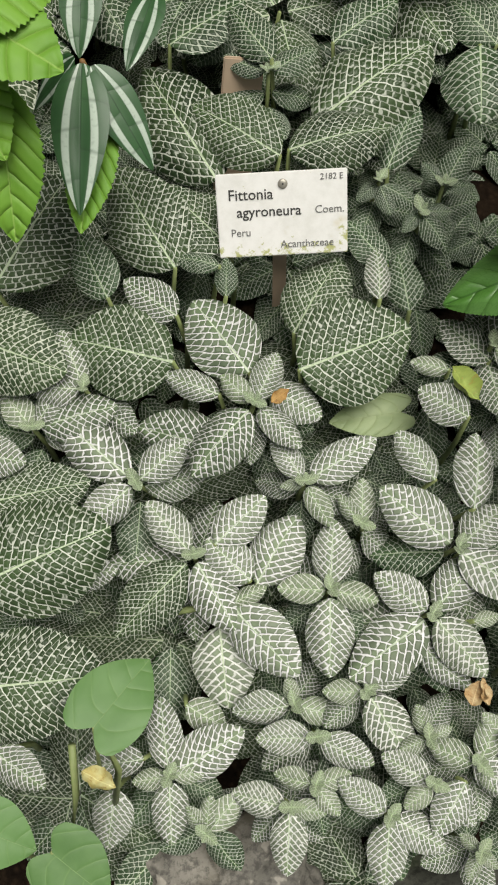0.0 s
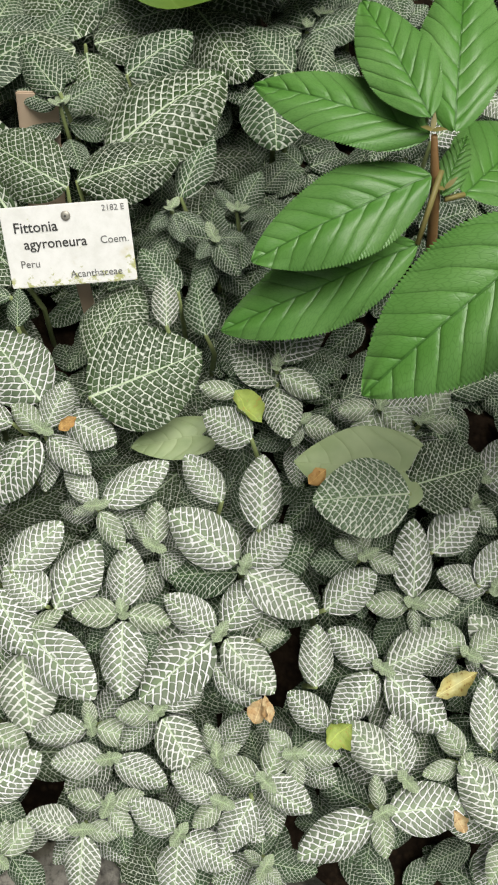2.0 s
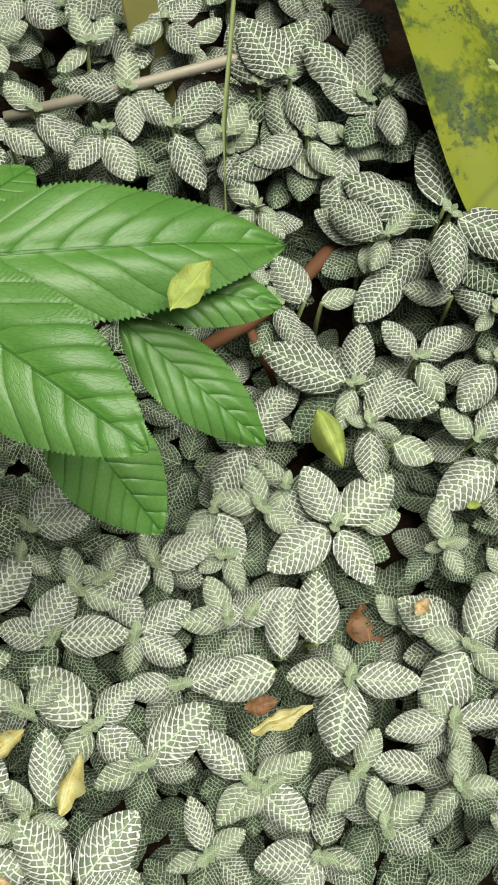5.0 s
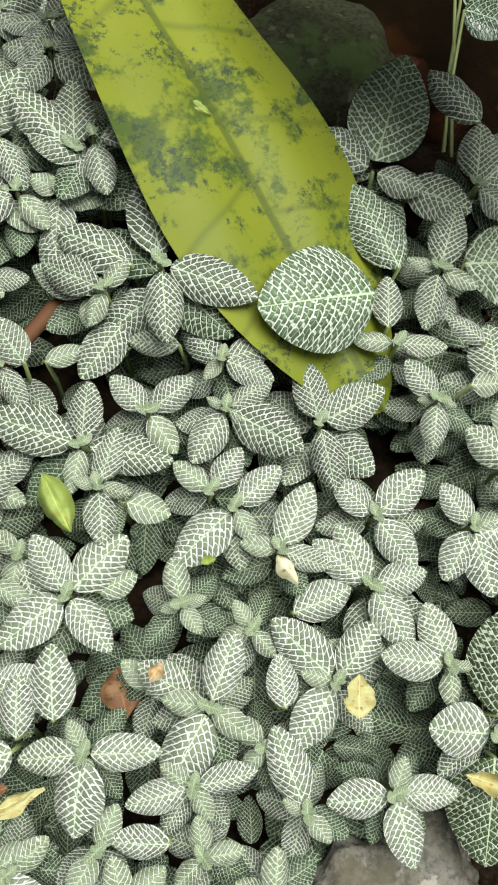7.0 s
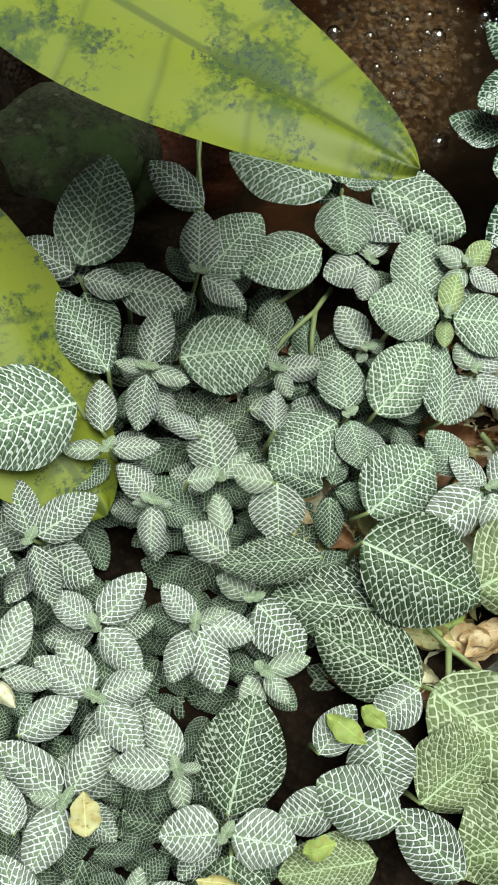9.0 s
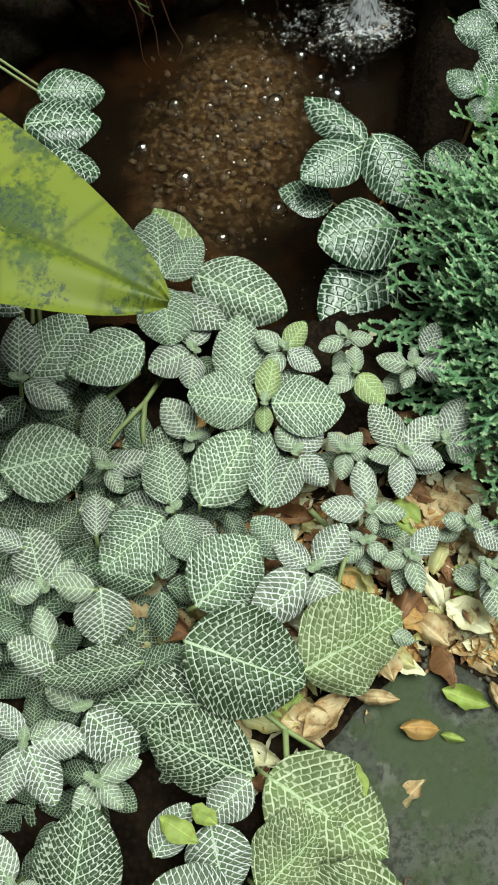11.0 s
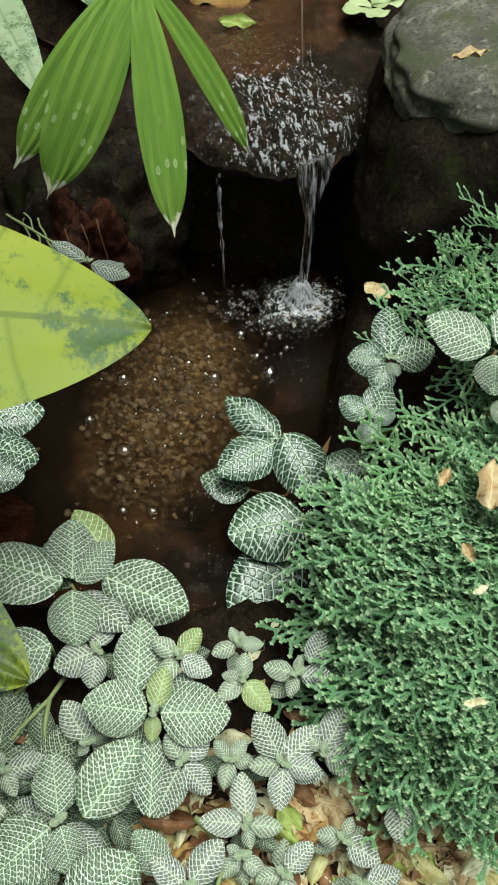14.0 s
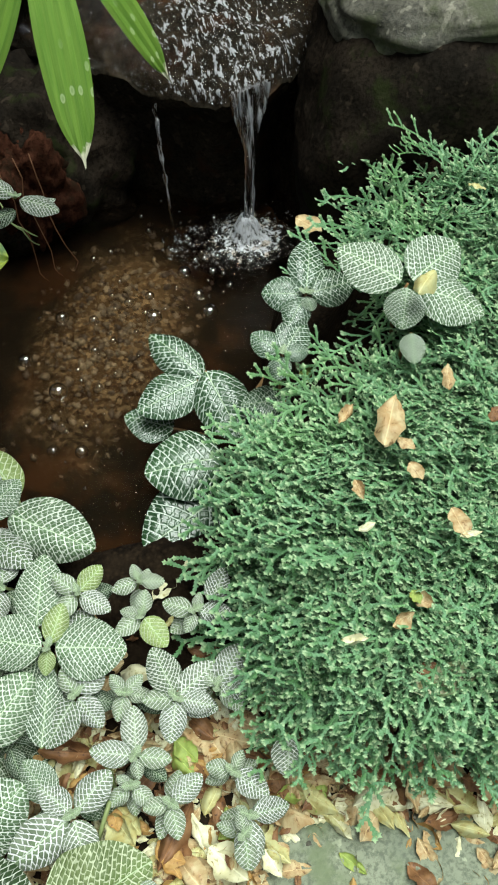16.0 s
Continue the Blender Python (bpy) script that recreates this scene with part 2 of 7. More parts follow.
def ribbed(name, count, slant, color, color2, vein, rough=0.38, bump=0.0016, old=None, stripes=None, speck_share=0.85, furrow=0.07, web_bump=0.015):
    """A plain leaf with raised bands between sunken side veins."""
    t = Tree(name)
    uv, x0, y0 = leaf_axes(t)
    r = t.chance()
    shift = t.xyz(t.calc("MULTIPLY", r, 17.0), t.calc("MULTIPLY", r, 41.0), 0.0)
    wob = t.noise(4.0, t.vec("ADD", uv, shift), 2.0)
    y = t.calc("ADD", y0, t.calc("MULTIPLY", t.calc("SUBTRACT", wob, 0.5), 0.05))
    a = t.calc("ABSOLUTE", x0)
    s = t.calc("SUBTRACT", y, t.calc("MULTIPLY", t.calc("ADD", a, t.calc("MULTIPLY", a, a)), slant))
    ph = t.calc("ADD", t.calc("MULTIPLY", s, count), t.calc("MULTIPLY", t.calc("SIGN", x0), 0.2))
    d = t.calc("ABSOLUTE", t.calc("SUBTRACT", t.calc("FRACT", ph), 0.5))
    lat = t.step(d, 0.0, furrow, 1.0, 0.0)
    mid = t.step(a, 0.003, 0.008, 1.0, 0.0)
    small = t.node("ShaderNodeTexVoronoi", {"Vector": t.xyz(t.calc("MULTIPLY", x0, 40.0), t.calc("MULTIPLY", s, 46.0), 0.0), "Scale": 1.0}, voronoi_dimensions="2D", feature="DISTANCE_TO_EDGE")
    web = t.step(small, 0.0, 0.16, 1.0, 0.0)
    tone = t.noise(2.6, t.vec("ADD", uv, shift), 4.0)
    col = t.mix(t.step(tone, 0.3, 0.7), color, color2)
    col = t.mix(t.calc("MULTIPLY", r, 0.35), col, tuple(v * 1.5 for v in color2))
    if web_bump > 0.02:
        col = t.mix(t.calc("MULTIPLY", web, 0.30), col, vein)
        col = t.mix(t.step(t.calc("ADD", a, t.calc("MULTIPLY", wob, 0.06)), 0.0, 0.16, 0.55, 0.0), col, (color[0] * 0.85, color[1] * 1.05, color[2] * 0.5))
    if stripes:
        band = t.step(t.calc("ABSOLUTE", t.calc("SUBTRACT", t.calc("DIVIDE", a, t.calc("ADD", t.calc("MULTIPLY", t.calc("MULTIPLY", y0, t.calc("SUBTRACT", 1.0, y0)), 4.0), 0.25)), 0.080)), 0.016, 0.026, 1.0, 0.0)
        col = t.mix(t.calc("MULTIPLY", band, t.step(t.noise(30.0, uv, 2.0), 0.25, 0.5, 0.75, 1.0)), col, stripes)
    if old:
        spots = t.step(t.noise(10.0, t.vec("ADD", uv, shift), 5.0, 0.7), 0.50, 0.57)
        speck = t.step(t.noise(110.0, t.vec("ADD", uv, shift), 4.0, 0.7), 0.50, 0.56)
        grain = t.calc("ADD", t.calc("MULTIPLY", t.noise(17.0, t.vec("ADD", uv, shift), 4.0, 0.65), 0.32), t.calc("MULTIPLY", t.noise(95.0, t.vec("ADD", uv, shift), 3.0, 0.7), 0.16))
        blot = t.step(t.calc("ADD", t.calc("MULTIPLY", t.noise(5.0, t.vec("ADD", uv, shift), 5.0, 0.65), 0.52), grain), 0.50, 0.575)
        col = t.mix(t.calc("MULTIPLY", blot, 0.88), col, old[0])
        col = t.mix(t.calc("MULTIPLY", t.calc("MULTIPLY", spots, speck), speck_share), col, old[1])
        rough = t.step(tone, 0.3, 0.7, 0.5, 0.7)
    col = t.mix(t.calc("MULTIPLY", t.calc("MAXIMUM", t.calc("MULTIPLY", lat, 0.5), t.calc("MULTIPLY", mid, 0.9)), 0.8), col, vein)
    fold = t.calc("MULTIPLY", t.calc("SUBTRACT", 1.0, t.calc("POWER", t.calc("SUBTRACT", 1.0, t.calc("MULTIPLY", d, 2.0)), 4.0)), 1.0)
    h = t.calc("SUBTRACT", fold, t.calc("ADD", t.calc("MULTIPLY", web, web_bump), t.calc("MULTIPLY", mid, 0.2)))
    t.bump(h, bump, 0.8)
    return t.done(col, rough, 0.33)


TOOTHED = ribbed("toothed_leaf", 8.0, 0.95, (0.060, 0.165, 0.030), (0.105, 0.222, 0.060), (0.034, 0.105, 0.016), 0.34, 0.0011, furrow=0.035, web_bump=0.045)
TOOTHED_YOUNG = ribbed("young_toothed_leaf", 8.0, 0.8, (0.11, 0.19, 0.03), (0.16, 0.24, 0.045), (0.24, 0.30, 0.08))
LIME_TOOTHED = ribbed("lime_toothed_leaf", 7.0, 0.8, (0.10, 0.24, 0.022), (0.15, 0.31, 0.035), (0.26, 0.42, 0.09), 0.55)
HEART = ribbed("heart_leaf", 4.0, 0.5, (0.070, 0.150, 0.042), (0.095, 0.188, 0.058), (0.15, 0.25, 0.09), 0.5, 0.0004)
PALE_HEART = ribbed("pale_olive_heart_leaf", 5.0, 0.5, (0.17, 0.23, 0.10), (0.24, 0.30, 0.15), (0.28, 0.34, 0.18), 0.5, 0.0006)
STRIPED = ribbed("striped_leaf", 3.0, 0.2, (0.022, 0.066, 0.024), (0.036, 0.095, 0.034), (0.025, 0.06, 0.025), 0.35, 0.0003, None, (0.42, 0.50, 0.42))
YELLOW = ribbed("yellow_old_leaf", 7.0, 0.35, (0.110, 0.142, 0.010), (0.185, 0.210, 0.014), (0.060, 0.082, 0.012), 0.5, 0.0005, ((0.042, 0.076, 0.012), (0.025, 0.042, 0.028)))
VARIEGATED = ribbed("variegated_leaf", 7.0, 0.35, (0.125, 0.178, 0.017), (0.215, 0.245, 0.026), (0.080, 0.118, 0.014), 0.4, 0.0005, ((0.050, 0.098, 0.042), (0.015, 0.035, 0.015)), None, 0.3)


def palm_material():
    """Pleated green with pale oval blemishes and bleached, split tips."""
    t = Tree("pleated_palm_leaf")
    uv, x0, y0 = leaf_axes(t)
    r = t.chance()
    shift = t.xyz(t.calc("MULTIPLY", r, 17.0), t.calc("MULTIPLY", r, 41.0), 0.0)
    tone = t.noise(3.0, t.vec("ADD", t.xyz(t.calc("MULTIPLY", x0, 12.0), y0, 0.0), shift), 4.0)
    col = t.mix(t.step(tone, 0.3, 0.7), (0.104, 0.205, 0.024), (0.172, 0.288, 0.041))
    line = t.noise(1.0, t.xyz(t.calc("MULTIPLY", x0, 420.0), t.calc("MULTIPLY", y0, 2.0), 0.0), 2.0)
    col = t.mix(t.step(line, 0.45, 0.7, 0.0, 0.35), col, (0.22, 0.35, 0.08))
    v = t.nt.nodes.new("ShaderNodeTexVoronoi")
    v.voronoi_dimensions = "2D"
    t.put(v.inputs["Vector"], t.vec("ADD", t.xyz(t.calc("MULTIPLY", x0, 26.0), t.calc("MULTIPLY", y0, 13.0), 0.0), shift))
    v.inputs["Scale"].default_value = 1.0
    sep = t.nt.nodes.new("ShaderNodeSeparateColor")
    t.put(sep.inputs[0], v.outputs["Color"])
    some = t.calc("MULTIPLY", t.step(sep.outputs[0], 0.70, 0.72), t.step(y0, 0.45, 0.75))
    spot = t.calc("MULTIPLY", some, t.step(v.outputs["Distance"], 0.20, 0.26, 1.0, 0.0))
    col = t.mix(t.calc("MULTIPLY", spot, 0.8), col, (0.42, 0.52, 0.26))
    core = t.calc("MULTIPLY", some, t.step(v.outputs["Distance"], 0.08, 0.15, 1.0, 0.0))
    col = t.mix(t.calc("MULTIPLY", core, 0.6), col, (0.20, 0.30, 0.09))
    tip = t.step(t.calc("ADD", y0, t.calc("MULTIPLY", t.noise(14.0, uv, 3.0), 0.10)), 0.975, 0.99)
    col = t.mix(tip, col, (0.62, 0.60, 0.44))
    t.bump(line, 0.0006, 0.6)
    return t.done(col, 0.42, 0.4)


PALM = palm_material()


def litter_material(name, a, b, c):
    t = Tree(name)
    uv, x0, y0 = leaf_axes(t)
    r = t.chance()
    shift = t.xyz(t.calc("MULTIPLY", r, 23.0), t.calc("MULTIPLY", r, 71.0), 0.0)
    f = t.noise(3.5, t.vec("ADD", uv, shift), 5.0, 0.65)
    col = t.mix(t.step(f, 0.35, 0.62), a, b)
    col = t.mix(t.step(t.noise(7.0, t.vec("ADD", uv, shift), 5.0, 0.7), 0.56, 0.68), col, c)
    col = t.mix(t.calc("MULTIPLY", t.step(t.calc("ABSOLUTE", x0), 0.003, 0.015, 1.0, 0.0), 0.5), col, tuple(min(1.0, v * 1.5) for v in a))
    t.bump(t.noise(28.0, uv, 5.0), 0.001, 0.7)
    return t.done(col, 0.55, 0.4)


DRY_TAN = litter_material("dry_tan_leaf", (0.52, 0.42, 0.24), (0.40, 0.26, 0.12), (0.14, 0.07, 0.03))
DRY_YELLOW = litter_material("fallen_yellow_leaf", (0.50, 0.49, 0.25), (0.43, 0.37, 0.14), (0.22, 0.12, 0.04))
DRY_BROWN = litter_material("dry_brown_leaf", (0.24, 0.12, 0.05), (0.15, 0.07, 0.03), (0.05, 0.025, 0.015))
DRY_GREEN = litter_material("fallen_green_leaf", (0.31, 0.38, 0.09), (0.24, 0.31, 0.07), (0.36, 0.24, 0.06))
DRY_ORANGE = litter_material("fallen_orange_leaf", (0.43, 0.27, 0.09), (0.36, 0.20, 0.06), (0.16, 0.08, 0.03))
DRY_CREAM = litter_material("pale_cream_leaf", (0.72, 0.70, 0.50), (0.62, 0.58, 0.36), (0.30, 0.26, 0.10))


def stone_material(name, a, b, moss, amount, rough=0.8, wet=0.0):
    t = Tree(name)
    p = t.place()
    f = t.noise(9.0, p, 6.0, 0.6)
    g = t.noise(160.0, p, 4.0, 0.7)
    col = t.mix(t.step(f, 0.3, 0.7), a, b)
    col = t.mix(t.step(g, 0.42, 0.64, 0.0, 0.72), col, tuple(v * 0.45 for v in a))
    spots = t.step(t.noise(55.0, p, 3.0), 0.60, 0.66)
    col = t.mix(t.calc("MULTIPLY", spots, 0.5), col, tuple(min(1.0, v * 1.8) for v in b))
    col = t.mix(t.step(t.noise(14.0, p, 5.0, 0.65), 0.62 - 0.3 * amount, 0.72 - 0.2 * amount, 0.0, 0.85), col, moss)
    t.bump(t.calc("ADD", t.calc("MULTIPLY", g, 0.5), t.noise(40.0, p, 5.0)), 0.003, 0.8)
    return t.done(col, t.step(f, 0.3, 0.7, rough - 0.12, rough + 0.1), 0.4 + 0.3 * wet)


SLAB = stone_material("mossy_paving_stone", (0.026, 0.028, 0.021), (0.085, 0.088, 0.068), (0.040, 0.058, 0.020), 0.6, 0.75)
PALE_SLAB = stone_material("pale_green_paving_stone", (0.15, 0.172, 0.115), (0.285, 0.305, 0.215), (0.13, 0.16, 0.08), 0.5, 0.65)
GREY_STONE = stone_material("grey_stone", (0.060, 0.055, 0.042), (0.175, 0.162, 0.128), (0.062, 0.068, 0.032), 0.6)
# wet rock, taken darker still to hold the shade over the bank
WET_SHADE_ROCK = stone_material("wet_shade_darkened_rock", (0.012, 0.010, 0.008), (0.030, 0.022, 0.016), (0.018, 0.022, 0.008), 0.3, 0.8, -1.3)
MUDDY_STONE = stone_material("muddy_grey_stone", (0.09, 0.086, 0.074), (0.26, 0.245, 0.21), (0.10, 0.09, 0.06), 0.45)
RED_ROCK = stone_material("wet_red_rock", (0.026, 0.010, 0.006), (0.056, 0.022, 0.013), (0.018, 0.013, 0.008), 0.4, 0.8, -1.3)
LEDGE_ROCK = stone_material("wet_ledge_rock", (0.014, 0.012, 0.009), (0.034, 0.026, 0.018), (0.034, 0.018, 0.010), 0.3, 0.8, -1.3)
SHALLOWS = stone_material("red_brown_shallows", (0.045, 0.023, 0.012), (0.088, 0.047, 0.024), (0.022, 0.014, 0.008), 0.45, 0.8, -1.3)
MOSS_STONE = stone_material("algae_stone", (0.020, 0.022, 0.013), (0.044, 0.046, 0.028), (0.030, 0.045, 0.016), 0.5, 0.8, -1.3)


def soil_material():
    t = Tree("shade_darkened_soil")
    p = t.place()
    f = t.noise(30.0, p, 6.0, 0.7)
    # soil colours lowered to carry the shade of plants hanging over them
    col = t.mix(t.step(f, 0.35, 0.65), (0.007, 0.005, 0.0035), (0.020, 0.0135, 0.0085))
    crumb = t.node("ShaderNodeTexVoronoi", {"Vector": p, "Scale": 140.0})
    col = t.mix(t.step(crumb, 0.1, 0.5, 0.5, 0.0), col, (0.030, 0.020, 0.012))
    t.bump(t.calc("ADD", f, t.calc("MULTIPLY", crumb, -0.6)), 0.006, 0.9)
    return t.done(col, 0.95, 0.03)


SOIL = soil_material()


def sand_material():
    """A bar of gravel that runs out into red-brown rotting leaves and the painted dark of deep water."""
    t = Tree("gravel_and_painted_depth")
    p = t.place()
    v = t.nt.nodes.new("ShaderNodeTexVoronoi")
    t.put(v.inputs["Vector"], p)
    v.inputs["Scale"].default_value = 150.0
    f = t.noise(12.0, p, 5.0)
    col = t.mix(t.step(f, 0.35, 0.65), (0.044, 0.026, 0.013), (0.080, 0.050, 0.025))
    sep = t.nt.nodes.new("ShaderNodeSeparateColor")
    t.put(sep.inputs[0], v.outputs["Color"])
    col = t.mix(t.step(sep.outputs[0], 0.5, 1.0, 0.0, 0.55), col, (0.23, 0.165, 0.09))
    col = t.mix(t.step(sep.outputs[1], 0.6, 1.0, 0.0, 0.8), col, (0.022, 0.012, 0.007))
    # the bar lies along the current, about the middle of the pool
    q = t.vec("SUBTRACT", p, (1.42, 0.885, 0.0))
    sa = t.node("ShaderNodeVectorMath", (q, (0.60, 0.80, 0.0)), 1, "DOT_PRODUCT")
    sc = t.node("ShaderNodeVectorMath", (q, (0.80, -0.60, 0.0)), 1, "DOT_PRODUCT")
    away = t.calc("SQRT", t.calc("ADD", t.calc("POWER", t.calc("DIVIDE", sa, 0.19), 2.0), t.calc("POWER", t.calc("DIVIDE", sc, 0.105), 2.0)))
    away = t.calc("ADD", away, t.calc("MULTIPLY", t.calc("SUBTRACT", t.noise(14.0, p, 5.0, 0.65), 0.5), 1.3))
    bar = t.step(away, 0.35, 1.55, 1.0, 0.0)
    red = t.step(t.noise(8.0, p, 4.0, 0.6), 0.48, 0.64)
    # silt: near-black painted in for light lost in deep water, red where leaves rot
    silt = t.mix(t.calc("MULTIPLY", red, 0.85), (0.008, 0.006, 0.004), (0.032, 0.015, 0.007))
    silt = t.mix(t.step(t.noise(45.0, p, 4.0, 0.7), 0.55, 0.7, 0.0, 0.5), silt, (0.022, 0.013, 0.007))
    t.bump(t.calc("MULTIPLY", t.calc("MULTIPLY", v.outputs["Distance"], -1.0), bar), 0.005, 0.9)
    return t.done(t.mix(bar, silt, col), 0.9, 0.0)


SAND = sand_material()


def moss_material():
    t = Tree("blue_green_spikemoss")
    r = t.chance()
    p = t.place()
    col = t.mix(t.step(t.noise(9.0, p, 3.0), 0.35, 0.65), (0.084, 0.190, 0.066), (0.145, 0.280, 0.120))
    col = t.mix(t.calc("MULTIPLY", r, 0.45), col, (0.23, 0.38, 0.25))
    col = t.mix(t.step(t.noise(4.0, p, 2.0), 0.55, 0.75, 0.0, 0.4), col, (0.17, 0.30, 0.07))
    uv, x0, y0 = leaf_axes(t)
    col = t.mix(t.step(y0, 0.80, 1.0, 0.0, 0.7), col, (0.46, 0.58, 0.34))
    return t.done(col, 0.5, 0.3)


MOSS = moss_material()


def foam_glint_material(name, share, scale, stretch, centre=None, reach=0.1, white=0.9, clear=(0.86, 0.82, 0.78), ripple=0.02, boost=0.1, gloss=0.9, soft=0.09):
    """Clear water with white streaks, thickest round a centre: froth where air is mixed in, painted glints on the
    stream.
    """
    t = Tree(name)
    p = t.vec("MULTIPLY", t.place(), stretch)
    f = t.noise(scale, p, 4.0, 0.6)
    g = t.noise(scale * 2.7, p, 3.0, 0.6)
    level = t.calc("ADD", t.calc("MULTIPLY", f, 0.55), t.calc("MULTIPLY", g, 0.45))
    if centre:
        d = t.node("ShaderNodeVectorMath", (t.place(), centre), 1, "DISTANCE")
        level = t.calc("ADD", level, t.step(d, 0.0, reach, boost, boost - 0.35))
    froth = t.step(level, share, share + soft)
    t.bump(t.calc("ADD", f, t.calc("MULTIPLY", g, 0.5)), ripple, 1.0)
    return t.done(t.mix(froth, clear, (0.80, 0.80, 0.86)), t.step(froth, 0.0, 1.0, 0.02, 0.2), gloss, **{"Transmission Weight": t.step(froth, 0.0, 1.0, 1.0, 1.0 - white), "IOR": 1.33})


WATER = foam_glint_material("dark_pool_water", 0.60, 62.0, (1.0, 1.0, 1.0), (1.700, 0.970, -0.09), 0.15, 0.45, (0.56, 0.45, 0.34), 0.0012, 0.14, 0.35, 0.20)
# the stream's white flecks are sky glints painted into its colour
STREAM = foam_glint_material("stream_water_painted_glints", 0.545, 115.0, (1.0, 0.5, 0.36), (1.73, 1.05, 0.19), 0.54, 0.48, (0.50, 0.43, 0.38), 0.012, 0.060, 0.55, 0.10)
PLUME = foam_glint_material("foaming_plume", 0.56, 75.0, (1.0, 1.0, 0.5), (1.708, 0.962, -0.06), 0.135, 0.74, (0.86, 0.84, 0.82), 0.005, 0.29, 0.9, 0.28)
FALL = foam_glint_material("falling_water", 0.46, 70.0, (1.0, 1.0, 0.10), None, 0.1, 0.5)
FROTH = Tree("froth_film").done((0.92, 0.93, 0.97), 0.04, 1.0, **{"Transmission Weight": 0.88, "IOR": 1.45})
BUBBLE = Tree("bubble_film").done((1.0, 1.0, 1.0), 0.0, 1.0, **{"Transmission Weight": 1.0, "IOR": 1.9})


def plain(name, color, rough, spec=0.5, metal=0.0, grain=60.0):
    t = Tree(name)
    f = t.noise(grain, t.local(), 4.0)
    t.bump(f, 0.0003, 0.4)
    return t.done(t.mix(f, tuple(v * 0.75 for v in color), color), t.step(f, 0.3, 0.7, rough - 0.08, rough + 0.08), spec, Metallic=metal)


def plate_material():
    t = Tree("weathered_white_plate")
    p = t.local()
    sep = t.nt.nodes.new("ShaderNodeSeparateXYZ")
    t.put(sep.inputs[0], p)
    f = t.noise(70.0, p, 5.0, 0.7)
    col = t.mix(t.step(f, 0.35, 0.75), (0.80, 0.80, 0.77), (0.70, 0.70, 0.66))
    low = t.step(sep.outputs[1], -0.031, -0.012, 1.0, 0.0)
    edge = t.step(sep.outputs[0], 0.030, 0.047, 0.0, 1.0)
    low = t.calc("MAXIMUM", low, t.calc("MULTIPLY", edge, t.step(sep.outputs[1], -0.02, 0.012, 1.0, 0.0)))
    algae = t.step(t.calc("ADD", t.noise(160.0, p, 4.0, 0.7), t.calc("MULTIPLY", low, 0.22)), 0.66, 0.78)
    col = t.mix(t.calc("MULTIPLY", algae, 0.8), col, (0.36, 0.38, 0.06))
    rust = t.step(t.noise(34.0, p, 4.0), 0.64, 0.74, 0.0, 0.35)
    col = t.mix(rust, col, (0.62, 0.55, 0.34))
    t.bump(f, 0.0002, 0.5)
    return t.done(col, 0.4, 0.5)


PLATE = plate_material()
INK = plain("black_engraving", (0.045, 0.045, 0.04), 0.5)
GREY_INK = plain("faded_engraving", (0.16, 0.16, 0.15), 0.5)
GREY_METAL = plain("grey_metal", (0.42, 0.40, 0.34), 0.45, 0.5, 0.5)
STEEL_ROD = plain("weathered_steel", (0.42, 0.38, 0.30), 0.6, 0.4, 0.2)
WOOD_STAKE = plain("pale_weathered_wood", (0.55, 0.42, 0.30), 0.7)
RUSTY = plain("rusty_brown_bark", (0.135, 0.058, 0.026), 0.7, 0.3, 0.0, 420.0)
OLIVE = plain("olive_strip", (0.20, 0.19, 0.05), 0.6)
FLOWER = plain("pale_green_petal", (0.46, 0.53, 0.27), 0.5)


def pebble_material():
    t = Tree("tan_pebbles")
    r = t.chance()
    col = t.mix(r, (0.034, 0.020, 0.011), (0.235, 0.180, 0.11))
    return t.done(t.mix(t.noise(300.0, t.place(), 3.0), col, (0.03, 0.02, 0.012)), 0.6, 0.3)


PEBBLE = pebble_material()


# ---- the ground ----
POOL = [(0.86, 0.72), (1.05, 0.62), (1.25, 0.50), (1.42, 0.46), (1.52, 0.57), (1.66, 0.75), (1.82, 0.95), (1.84, 1.13), (1.62, 1.26), (1.35, 1.26), (1.10, 1.15), (0.90, 1.02)]


def pool_depth(x, y):
    """Metres inside the pool's edge (outside: minus)."""
    inside, best = False, 9.0
    for i in range(len(POOL)):
        (ax, ay), (bx, by) = POOL[i - 1], POOL[i]
        if (ay > y) != (by > y) and x < (bx - ax) * (y - ay) / (by - ay) + ax:
            inside = not inside
        k = max(0.0, min(1.0, ((x - ax) * (bx - ax) + (y - ay) * (by - ay)) / ((bx - ax) ** 2 + (by - ay) ** 2)))
        best = min(best, math.hypot(x - ax - k * (bx - ax), y - ay - k * (by - ay)))
    return best if inside else -best


def mound(x, y):
    """How far the mossy mound rises at a place, 0 to 1."""
    edge = 1.395 + 0.045 * sstep(0.22, 0.42, y) + 0.92 * max(0.0, y - 0.42) + 0.45 * max(0.0, y - 0.62)
    front = 0.135 - 0.35 * (x - 1.42)
    return sstep(edge - 0.02, edge + 0.11, x) * sstep(front - 0.03, front + 0.10, y) * (1 - sstep(0.80, 0.93, y))


